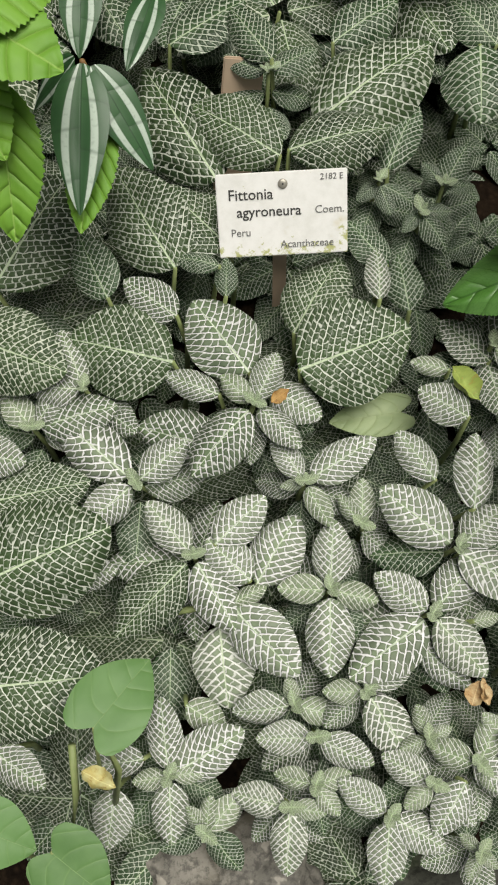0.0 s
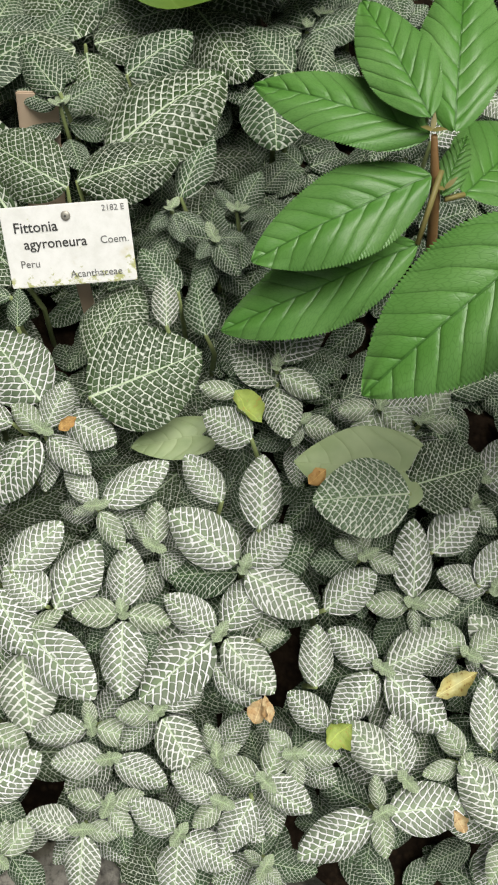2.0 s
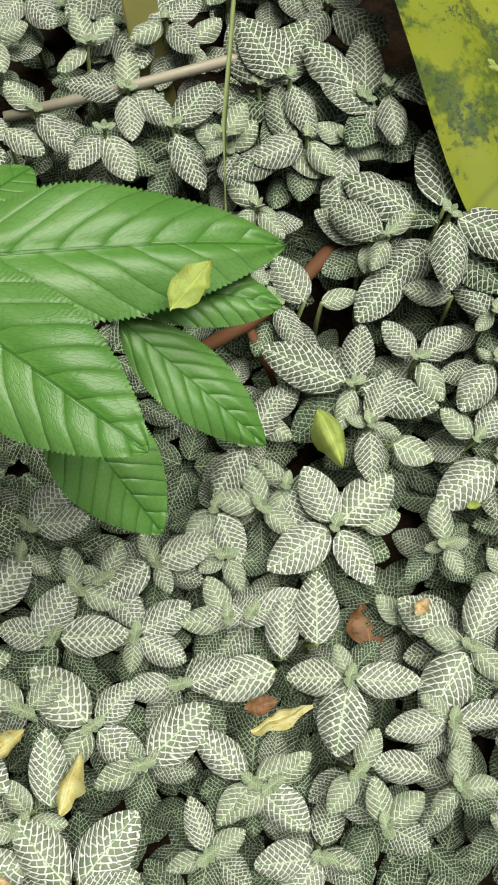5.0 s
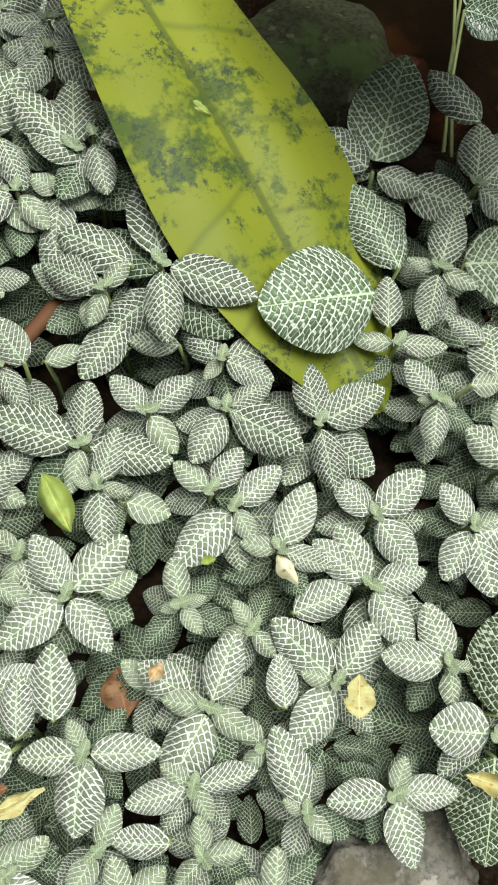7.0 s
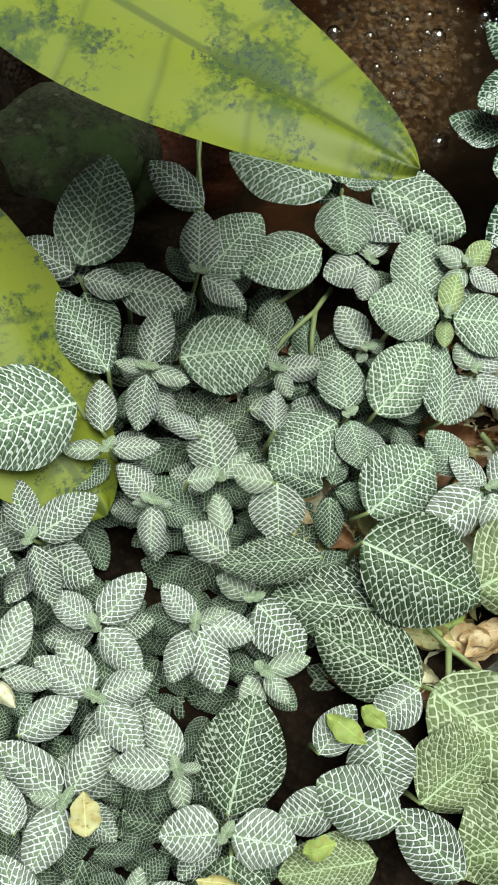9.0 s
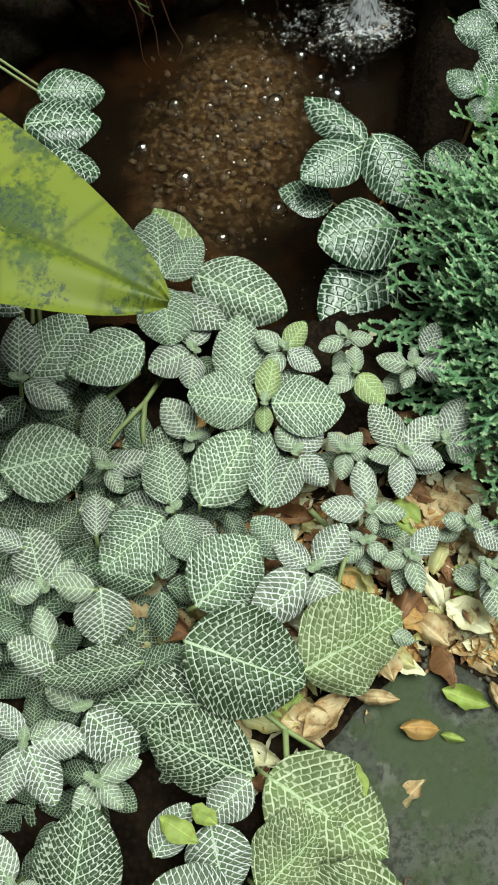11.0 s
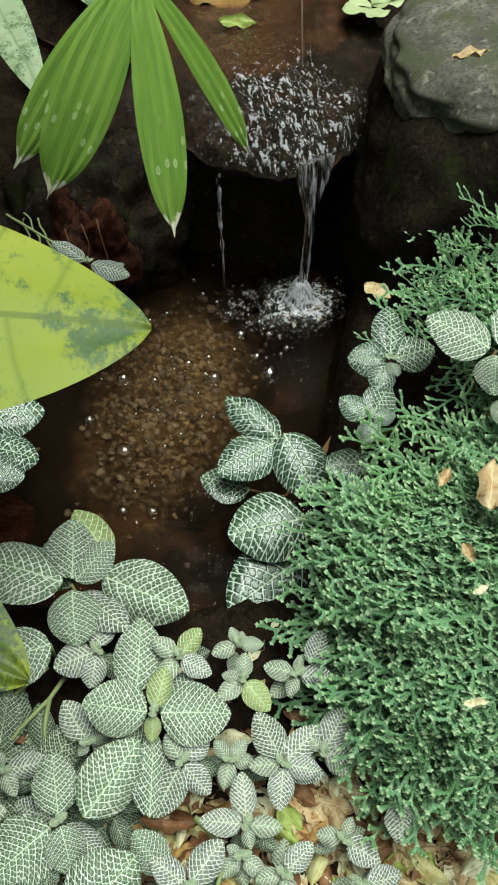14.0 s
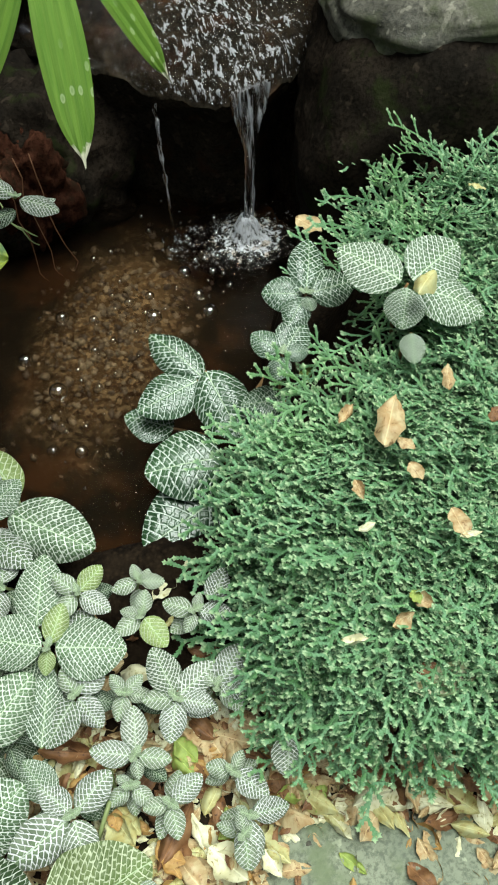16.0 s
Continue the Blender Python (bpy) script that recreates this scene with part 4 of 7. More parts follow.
sprig(0.151, 0.460, 0.132, (35, -31, 12, 0.6), (22, 37, 11, 0.6), (22, -87, -3, 0.6))
sprig(0.124, 0.128, 0.024, (47, -129, -15, 0.5))
sprig(0.159, 0.141, 0.043, (19, -78, 0, 0.6))
sprig(-0.076, 0.055, -0.014, (49, 96, -6, 0.5))
sprig(-0.097, 0.035, -0.031, (42, 172, -21, 0.7))
sprig(-0.169, 0.055, 0.040, (42, -123, -13, 0.6))
sprig(-0.030, 0.006, -0.021, (22, -6, 14, 0.6), (20, 39, 10, 0.6), (30, -42, 10, 0.6))
sprig(-0.047, 0.093, -0.018, (34, -117, -12, 0.7))
sprig(-0.142, 0.177, 0.033, (45, -84, -2, 0.6))
sprig(-0.161, 0.278, 0.073, (31, 42, 10, 0.7), (38, -35, 11, 0.6), (55, -73, 2, 0.6))
sprig(-0.123, 0.305, 0.086, (43, 24, 13, 0.6), (35, 88, -3, 0.7))
sprig(0.126, 0.066, 0.010, (19, 110, -10, 0.6), (16, -66, 4, 0.6), (21, 18, 14, 0.6))
sprig(0.129, 0.037, 0.002, (35, 62, 5, 0.6), (23, 126, -14, 0.6), (34, -132, -16, 0.6))
sprig(0.047, 0.037, -0.007, (26, 75, 1, 0.6), (23, -73, 2, 0.6), (23, -139, -17, 0.6))
sprig(0.157, -0.005, -0.003, (15, 51, 8, 0.6), (14, -132, -16, 0.6), (18, 155, -20, 0.6))
sprig(0.177, 0.327, 0.111, (55, -37, 11, 0.55), (33, -122, -13, 0.55))
sprig(0.271, 0.162, 0.047, (54, -5, 14, 0.52), (29, 86, -2, 0.6), (30, -85, -2, 0.6), (18, -178, -21, 0.5))
sprig(0.246, 0.120, 0.032, (40, 52, 7, 0.6), (48, -67, 4, 0.6), (45, 134, -16, 0.6), (54, -133, -16, 0.6))
sprig(0.157, 0.051, 0.009, (43, -123, -14, 0.6))
sprig(0.239, 0.026, 0.011, (56, 114, -11, 0.5), (22, 6, 14, 0.5), (53, -86, -2, 0.6), (26, -175, -21, 0.6))
sprig(0.329, 0.008, 0.009, (52, 33, 12, 0.55), (56, -51, 8, 0.6), (30, 146, -18, 0.6), (39, -88, -3, 0.6))
sprig(0.355, 0.110, 0.019, (53, 39, 10, 0.6), (36, -54, 7, 0.6), (33, 131, -15, 0.6), (43, -137, -17, 0.6))
sprig(0.335, 0.175, 0.034, (37, 70, 3, 0.6), (47, -96, -6, 0.6))
sprig(0.150, 0.186, 0.060, (61, -119, -12, 0.55))
sprig(0.198, 0.109, 0.031, (44, -4, 14, 0.55))
sprig(0.206, 0.081, 0.021, (39, 47, 9, 0.6))
sprig(0.266, 0.225, 0.106, (68, 91, -4, 0.80, 'broad'))
sprig(0.268, 0.239, 0.085, (62, -75, 1, 0.85, 'big'))
sprig(0.289, 0.200, 0.052, (52, -48, 8, 0.6))
sprig(0.238, 0.195, 0.060, (22, 60, 6, 0.6), (23, -108, -9, 0.6), (22, 12, 14, 0.6))
sprig(0.207, 0.161, 0.045, (48, -56, 7, 0.6))
sprig(0.324, 0.178, 0.038, (47, -44, 9, 0.6))
sprig(0.310, 0.128, 0.031, (30, 45, 9, 0.6), (10, -136, -16, 0.6), (28, -58, 6, 0.6))
sprig(0.320, 0.064, 0.015, (52, -3, 14, 0.5))
sprig(0.302, 0.062, 0.005, (30, 31, 12, 0.6))
sprig(0.258, 0.046, 0.014, (39, 8, 14, 0.55), (48, 45, 9, 0.55))
sprig(0.299, 0.055, 0.015, (25, 100, -7, 0.5), (27, -98, -6, 0.5))
sprig(0.256, 0.306, 0.084, (36, -86, -2, 0.6), (27, 90, -3, 0.6), (31, 145, -18, 0.7), (30, -131, -15, 0.6))
sprig(0.288, 0.295, 0.078, (25, -87, -3, 0.6), (32, -39, 11, 0.6))
sprig(0.195, 0.299, 0.075, (23, 56, 7, 0.7), (24, -100, -7, 0.7), (16, 162, -20, 0.6))
sprig(0.377, 0.211, 0.038, (22, 61, 5, 0.6), (39, -149, -19, 0.6), (27, -33, 12, 0.6))
sprig(0.180, 0.066, 0.015, (29, -93, -4, 0.6), (20, 45, 9, 0.6), (21, -173, -21, 0.6))
sprig(0.313, 0.572, 0.155, (52, -44, 9, 0.55))
sprig(0.326, 0.588, 0.158, (40, -131, -15, 0.6))
sprig(0.353, 0.569, 0.152, (38, -130, -15, 0.6))
sprig(0.457, 0.584, 0.160, (32, -7, 14, 0.6), (37, 175, -21, 0.6), (45, 71, 2, 0.5), (42, -131, -15, 0.5))
sprig(0.379, 0.583, 0.154, (41, -146, -18, 0.5), (33, 35, 11, 0.6))
sprig(0.433, 0.549, 0.153, (40, -159, -20, 0.6), (36, 126, -14, 0.6))
sprig(0.564, 0.563, 0.162, (55, 13, 14, 0.5), (67, -44, 10, 0.6), (30, -44, 10, 0.6))
sprig(0.579, 0.511, 0.148, (49, 1, 14, 0.5), (47, 107, -9, 0.6), (32, -146, -18, 0.6))
sprig(0.643, 0.523, 0.170, (54, -12, 14, 0.55), (36, -157, -20, 0.55), (63, 31, 12, 0.5))
sprig(0.627, 0.422, 0.120, (44, 48, 9, 0.55), (58, 19, 13, 0.6), (32, -53, 7, 0.6), (22, 158, -20, 0.6))
sprig(0.488, 0.541, 0.154, (49, -163, -21, 0.5), (48, -48, 8, 0.6))
sprig(0.283, 0.549, 0.151, (36, -61, 5, 0.6), (34, 26, 13, 0.6), (23, 150, -19, 0.6))
sprig(0.312, 0.521, 0.143, (48, -53, 7, 0.6))
sprig(0.289, 0.631, 0.167, (35, 25, 13, 0.6), (32, -58, 6, 0.6), (26, -156, -20, 0.6))
sprig(0.430, 0.640, 0.164, (29, 120, -13, 0.6), (31, -43, 10, 0.6), (32, 9, 14, 0.6))
sprig(0.518, 0.632, 0.159, (30, 40, 10, 0.6), (31, -55, 7, 0.6), (25, -167, -21, 0.6))
sprig(0.529, 0.522, 0.139, (32, 34, 11, 0.6), (33, -51, 8, 0.6))
sprig(0.348, 0.677, 0.158, (32, 53, 7, 0.6), (29, -74, 1, 0.6), (30, -169, -21, 0.6))
sprig(0.417, 0.216, 0.042, (22, 16, 14, 0.6), (41, -78, 0, 0.6), (45, 107, -9, 0.6), (22, -161, -20, 0.6))
sprig(0.464, 0.168, 0.027, (31, 85, -2, 0.6), (36, -85, -2, 0.6), (30, 18, 13, 0.6))
sprig(0.421, 0.128, 0.017, (37, 85, -2, 0.55), (41, -85, -2, 0.55))
sprig(0.461, 0.054, 0.006, (46, 41, 10, 0.5), (30, -76, 1, 0.6), (33, 128, -15, 0.6), (46, -139, -17, 0.6))
sprig(0.500, -0.002, 0.000, (41, 86, -2, 0.6), (24, -116, -12, 0.6), (39, 129, -15, 0.6))
sprig(0.498, 0.133, 0.021, (45, -14, 14, 0.55))
sprig(0.526, 0.137, 0.024, (54, -11, 14, 0.6))
sprig(0.386, 0.079, 0.012, (19, 27, 12, 0.6), (20, -78, 0, 0.6), (53, -60, 6, 0.6), (32, 103, -8, 0.6))
sprig(0.422, 0.013, 0.002, (26, 97, -6, 0.55), (26, -69, 3, 0.6), (35, 9, 14, 0.5))
sprig(0.394, 0.168, 0.025, (40, -70, 3, 0.6), (23, 161, -20, 0.6), (36, -125, -14, 0.6), (21, 81, -1, 0.6))
sprig(0.283, 0.297, 0.079, (15, 27, 12, 0.6))
sprig(0.329, 0.254, 0.064, (40, -51, 8, 0.6), (39, -91, -4, 0.6))
sprig(0.322, 0.234, 0.058, (26, 35, 11, 0.6), (21, -129, -15, 0.6))
sprig(0.357, 0.208, 0.040, (28, 9, 14, 0.6), (30, -119, -12, 0.6))
sprig(0.504, 0.243, 0.049, (31, -136, -16, 0.5), (33, 67, 3, 0.6), (29, 6, 14, 0.6))
sprig(0.469, 0.249, 0.047, (28, 124, -14, 0.6), (39, -163, -20, 0.6))
sprig(0.588, 0.555, 0.173, (59, 26, 13, 0.6), (44, -168, -21, 0.5))
sprig(0.659, 0.519, 0.181, (51, -88, -3, 0.55), (39, 179, -21, 0.55))
sprig(0.649, 0.515, 0.168, (53, 45, 9, 0.6))
sprig(0.685, 0.425, 0.146, (67, -3, 14, 0.55))
sprig(0.684, 0.412, 0.151, (51, 168, -21, 0.52), (65, -120, -13, 0.5))
sprig(0.638, 0.414, 0.134, (45, 51, 8, 0.6), (28, -48, 9, 0.55), (26, 142, -18, 0.6))
sprig(0.663, 0.429, 0.137, (65, 49, 8, 0.55))
sprig(0.592, 0.505, 0.157, (40, 103, -8, 0.6), (32, -152, -19, 0.55))
sprig(0.566, 0.384, 0.108, (45, 22, 13, 0.6))
sprig(0.545, 0.395, 0.100, (39, 88, -3, 0.5), (37, -163, -20, 0.5))
sprig(0.581, 0.386, 0.100, (33, -84, -2, 0.5))
sprig(0.644, 0.394, 0.112, (52, 127, -14, 0.6))
sprig(0.683, 0.370, 0.103, (40, 70, 3, 0.5))
sprig(0.708, 0.349, 0.098, (47, 20, 13, 0.55))
sprig(0.647, 0.329, 0.085, (35, 31, 12, 0.6), (38, -66, 4, 0.6), (33, -159, -20, 0.6))
sprig(0.705, 0.313, 0.089, (15, 44, 9, 0.55), (21, -130, -15, 0.5), (42, 131, -15, 0.6), (36, -72, 2, 0.5), (57, -130, -15, 0.6))
sprig(0.773, 0.288, 0.075, (46, -2, 14, 0.55), (52, -76, 1, 0.6), (46, 178, -21, 0.52))
sprig(0.712, 0.349, 0.102, (18, 121, -13, 0.6), (37, -124, -14, 0.6), (42, -86, -2, 0.5))
sprig(0.592, 0.317, 0.082, (67, 57, 6, 0.5), (44, -20, 13, 0.55), (60, -112, -10, 0.5), (32, 152, -19, 0.5))
sprig(0.597, 0.283, 0.076, (41, -33, 11, 0.5), (17, 60, 6, 0.55), (22, -115, -11, 0.5), (38, 170, -21, 0.6))
sprig(0.615, 0.270, 0.063, (34, -119, -12, 0.7))
sprig(0.501, 0.292, 0.062, (40, -44, 9, 0.6), (41, 138, -17, 0.6))
sprig(0.678, 0.260, 0.066, (31, 38, 11, 0.6), (35, -50, 8, 0.6))
sprig(0.692, 0.245, 0.060, (41, -64, 4, 0.55), (26, -164, -21, 0.6), (53, 117, -12, 0.6))
sprig(0.716, 0.206, 0.050, (49, -42, 10, 0.55), (26, 64, 4, 0.55), (36, -121, -13, 0.5))
sprig(0.796, 0.213, 0.045, (38, 33, 12, 0.6), (47, -64, 4, 0.6), (43, -155, -20, 0.6))
sprig(0.778, 0.166, 0.029, (45, 14, 14, 0.55), (49, -161, -20, 0.55), (48, 38, 11, 0.5), (39, -91, -4, 0.6))
sprig(0.715, 0.163, 0.026, (49, -82, -1, 0.6))
sprig(0.556, 0.216, 0.051, (44, 17, 14, 0.6), (45, -155, -20, 0.55), (52, 110, -10, 0.6), (52, -60, 5, 0.6))
sprig(0.635, 0.187, 0.047, (14, 90, -4, 0.6), (16, -89, -3, 0.6), (30, -3, 14, 0.6), (22, -160, -20, 0.6))
sprig(0.578, 0.214, 0.046, (31, -82, -1, 0.7))
sprig(0.543, 0.108, 0.028, (39, 78, 0, 0.6), (47, -103, -8, 0.5), (22, 11, 14, 0.6), (18, -179, -21, 0.55), (48, 158, -20, 0.7))
sprig(0.492, 0.126, 0.014, (58, 92, -4, 0.55))
sprig(0.482, 0.168, 0.028, (35, 84, -2, 0.5), (40, -85, -2, 0.6))
sprig(0.636, 0.114, 0.027, (48, -36, 11, 0.55), (30, 65, 4, 0.55), (33, -138, -17, 0.55), (55, 135, -16, 0.6))
sprig(0.625, 0.126, 0.021, (46, 45, 9, 0.6))
sprig(0.611, 0.067, 0.015, (42, 88, -3, 0.5), (40, -92, -4, 0.5), (23, -165, -21, 0.6), (24, 42, 10, 0.6))
sprig(0.732, 0.108, 0.009, (24, 59, 6, 0.6), (47, -53, 7, 0.6), (50, 129, -15, 0.6), (57, 31, 12, 0.55))
sprig(0.690, 0.101, 0.010, (39, -8, 14, 0.6))
sprig(0.750, 0.023, -0.013, (43, 80, -1, 0.6), (23, -108, -9, 0.6), (46, -180, -21, 0.6), (24, -36, 11, 0.6))
sprig(0.684, 0.029, -0.005, (55, 6, 14, 0.5), (17, 46, 9, 0.6), (23, -154, -19, 0.6))
sprig(0.668, 0.080, -0.003, (28, 33, 12, 0.6), (21, 118, -12, 0.6))
sprig(0.474, 0.049, 0.005, (31, -64, 4, 0.6), (30, 113, -11, 0.6))
sprig(0.536, 0.046, 0.007, (29, -40, 10, 0.6), (30, 131, -15, 0.6))
sprig(0.586, 0.037, 0.007, (42, 71, 2, 0.55))
sprig(0.547, 0.008, 0.003, (29, 1, 14, 0.6), (31, -64, 4, 0.6))
sprig(0.606, 0.022, 0.004, (24, -7, 14, 0.6), (25, -95, -5, 0.6), (23, 117, -12, 0.6))
sprig(0.645, -0.017, -0.006, (30, -21, 13, 0.6), (25, 50, 8, 0.6))
sprig(0.842, 0.368, 0.113, (99, 91, 12, 0.8))
sprig(0.530, 0.417, 0.119, (19, -5, 14, 0.7), (18, 89, -3, 0.7), (16, -146, -18, 0.7))
sprig(0.544, 0.467, 0.128, (33, 27, 12, 0.6), (14, -115, -11, 0.6), (22, 122, -13, 0.6), (28, -146, -18, 0.6))
sprig(0.527, 0.520, 0.158, (20, 131, -15, 0.6), (30, -42, 10, 0.6))
sprig(0.624, 0.503, 0.150, (20, -137, -17, 0.6), (24, 45, 9, 0.7), (29, -115, -11, 0.6), (41, 161, -20, 0.6))
sprig(0.682, 0.162, 0.017, (24, 93, -5, 0.6), (24, -153, -19, 0.6), (22, 18, 14, 0.6))
sprig(0.598, 0.142, 0.006, (27, 33, 11, 0.6), (27, -71, 2, 0.6))
sprig(0.754, 0.129, 0.004, (23, 76, 1, 0.6), (24, -111, -10, 0.6))
sprig(0.471, 0.214, 0.034, (27, 45, 9, 0.6), (21, 106, -9, 0.6), (25, -165, -21, 0.6))
sprig(0.527, 0.259, 0.045, (25, 39, 10, 0.6), (27, 150, -19, 0.6), (40, -175, -21, 0.6))
sprig(0.497, 0.347, 0.072, (22, 107, -9, 0.6), (20, 179, -21, 0.6))
sprig(0.512, 0.314, 0.060, (39, -64, 4, 0.6), (29, -124, -14, 0.6))
sprig(0.882, 0.484, 0.118, (103, -33, 12, 0.6), (52, 36, 11, 0.65), (40, -121, -13, 0.6))
sprig(0.876, 0.396, 0.099, (85, 13, 14, 0.5))
sprig(0.913, 0.474, 0.102, (61, -120, -13, 0.65))
sprig(1.020, 0.551, 0.079, (70, 26, 13, 0.5))
sprig(1.156, 0.522, 0.075, (66, -23, 13, 0.72, 'broad'), (57, 162, -20, 0.85, 'broad'), (99, 51, 8, 0.62, 'broad'), (57, -65, 4, 0.60, 'broad'))
sprig(1.191, 0.521, 0.068, (105, -134, -16, 0.60, 'broad'))
sprig(1.206, 0.543, 0.060, (73, 11, 14, 0.55, 'y'))
sprig(1.112, 0.475, 0.058, (80, 85, -2, 0.70, 'broad'))
sprig(1.176, 0.390, 0.045, (78, -27, 12, 0.62, 'broad'))
sprig(1.155, 0.451, 0.045, (39, -30, 12, 0.70), (34, 144, -18, 0.70), (42, 86, -2, 0.75))
sprig(1.181, 0.354, 0.062, (62, 57, 6, 0.75, 'broad'), (68, -114, -11, 0.78, 'broad'), (40, -40, 10, 0.55, 'y'), (24, 151, -19, 0.60, 'y'))
sprig(1.228, 0.397, 0.062, (29, 31, 12, 0.60), (33, -63, 4, 0.60, 'y'), (34, -140, -17, 0.60), (30, 113, -10, 0.60))
sprig(1.292, 0.384, 0.055, (26, 84, -2, 0.60), (17, -3, 14, 0.65), (24, -113, -10, 0.60))
sprig(1.280, 0.348, 0.050, (24, -32, 11, 0.65), (29, 99, -6, 0.60), (36, -163, -20, 0.65, 'y'), (20, 53, 7, 0.60))
sprig(1.333, 0.327, 0.050, (31, 51, 7, 0.60), (35, -119, -12, 0.60), (21, 129, -15, 0.60), (17, -41, 10, 0.60))
sprig(1.352, 0.328, 0.050, (41, -47, 8, 0.58))
sprig(1.111, 0.367, 0.032, (43, 9, 14, 0.65), (17, -84, -2, 0.70), (13, 115, -11, 0.70))
sprig(1.083, 0.298, 0.045, (85, -61, 5, 0.62, 'broad'))
sprig(1.139, 0.274, 0.028, (80, -27, 12, 0.42, 'broad'))
sprig(1.188, 0.304, 0.038, (27, 6, 14, 0.65), (35, -63, 4, 0.75), (36, -161, -20, 0.62), (49, 125, -14, 0.62))
sprig(1.233, 0.286, 0.030, (21, 15, 13, 0.60), (22, -120, -12, 0.60), (24, 140, -17, 0.65), (22, -68, 3, 0.60))
sprig(1.279, 0.257, 0.034, (48, 3, 14, 0.60), (45, -73, 1, 0.55), (30, 69, 3, 0.60), (34, -125, -14, 0.60), (38, 146, -18, 0.60))
sprig(1.321, 0.249, 0.030, (20, 17, 13, 0.60), (34, -123, -13, 0.65), (44, -57, 6, 0.60), (30, -153, -19, 0.50))
sprig(1.370, 0.232, 0.022, (23, 19, 13, 0.60), (21, -146, -18, 0.60), (22, -33, 11, 0.60))
sprig(1.220, 0.224, 0.028, (41, -21, 13, 0.55), (39, 59, 6, 0.55), (31, -119, -12, 0.55), (19, 165, -20, 0.60))
sprig(1.205, 0.204, 0.012, (24, 103, -7, 0.60), (25, -151, -19, 0.60), (15, 33, 11, 0.65))
sprig(1.234, 0.172, 0.010, (34, -74, 1, 0.60), (24, 74, 1, 0.60), (29, 168, -21, 0.60))
sprig(1.301, 0.171, 0.012, (24, 53, 7, 0.65), (19, -51, 8, 0.60), (36, -145, -18, 0.62))
sprig(1.298, 0.130, 0.002, (13, 34, 11, 0.60), (25, 140, -17, 0.60), (35, -102, -7, 0.60), (42, 156, -19, 0.60))
sprig(1.362, 0.173, 0.040, (40, 153, -19, 0.70))
sprig(1.060, 0.306, 0.042, (54, -15, 13, 0.68, 'broad'), (42, 173, -21, 0.75, 'broad'))
sprig(1.050, 0.307, 0.035, (73, 103, -7, 0.78, 'broad'))
sprig(1.038, 0.220, 0.030, (81, -71, 2, 0.78, 'broad'))
sprig(1.133, 0.222, 0.026, (48, 16, 13, 0.65, 'broad'))
sprig(1.146, 0.201, 0.026, (37, 28, 12, 0.60, 'silver'), (44, -66, 4, 0.60, 'silver'), (62, 101, -7, 0.60, 'silver'), (45, 174, -21, 0.62, 'silver'))
sprig(1.025, 0.381, 0.030, (21, 8, 14, 0.60), (39, -102, -7, 0.55), (24, -175, -21, 0.60))
sprig(0.985, 0.353, 0.030, (33, -106, -8, 0.70))
sprig(0.989, 0.483, 0.072, (56, -24, 13, 0.6), (43, -143, -18, 0.6))
sprig(1.000, 0.493, 0.057, (84, -62, 5, 0.7))
sprig(0.939, 0.396, 0.082, (80, -102, -7, 0.85))
sprig(0.907, 0.385, 0.099, (51, -34, 11, 0.55), (24, 56, 7, 0.5), (31, -126, -14, 0.5), (45, 148, -19, 0.55))
sprig(0.853, 0.334, 0.086, (32, 69, 3, 0.5), (36, -105, -8, 0.5))
sprig(0.854, 0.355, 0.080, (45, -18, 13, 0.55))
sprig(0.929, 0.324, 0.071, (38, 39, 10, 0.5))
sprig(0.871, 0.284, 0.070, (35, 21, 13, 0.6), (14, 74, 1, 0.5), (14, -119, -12, 0.5), (34, 156, -20, 0.6))
sprig(0.904, 0.291, 0.067, (25, -100, -7, 0.8))
sprig(0.930, 0.288, 0.055, (47, -10, 14, 0.8), (29, -70, 3, 0.6))
sprig(0.988, 0.306, 0.067, (36, -25, 13, 0.6))
sprig(0.967, 0.262, 0.069, (33, 57, 6, 0.7))
sprig(0.972, 0.264, 0.059, (48, 158, -20, 0.95))
sprig(0.916, 0.241, 0.057, (33, -10, 14, 0.6))
sprig(0.912, 0.222, 0.053, (45, 34, 11, 0.65))
sprig(0.976, 0.189, 0.068, (80, 72, 2, 0.45))
sprig(0.868, 0.186, 0.038, (35, 19, 13, 0.6), (24, -89, -3, 0.6), (41, 132, -16, 0.6), (43, -117, -12, 0.6), (48, -180, -21, 0.6))
sprig(0.816, 0.095, 0.014, (42, 3, 14, 0.6), (17, -108, -9, 0.5), (44, 66, 4, 0.6), (27, 168, -21, 0.6))
sprig(0.840, 0.052, 0.006, (88, -37, 11, 0.75))
sprig(0.833, 0.041, 0.003, (42, 69, 3, 0.9), (47, -122, -13, 0.85))
sprig(0.831, 0.026, -0.014, (78, 156, -20, 0.8))
sprig(0.917, 0.025, -0.001, (46, 78, 0, 0.8))
sprig(0.920, 0.064, 0.008, (46, -63, 5, 0.65))
sprig(0.887, 0.108, 0.017, (30, -9, 14, 0.7))
sprig(0.904, 0.134, 0.028, (33, -97, -6, 0.5), (27, -161, -20, 0.6))
sprig(0.755, 0.023, -0.014, (45, -105, -8, 0.55))
sprig(0.918, 0.188, 0.036, (29, 38, 11, 0.6), (52, -158, -20, 0.8))
sprig(1.014, 0.190, 0.059, (108, -135, -16, 0.75))
sprig(1.030, 0.131, 0.019, (112, 60, 6, 0.5))
sprig(1.016, 0.078, 0.008, (95, 39, 10, 0.62))
sprig(1.012, 0.076, 0.013, (44, 101, -7, 0.75))
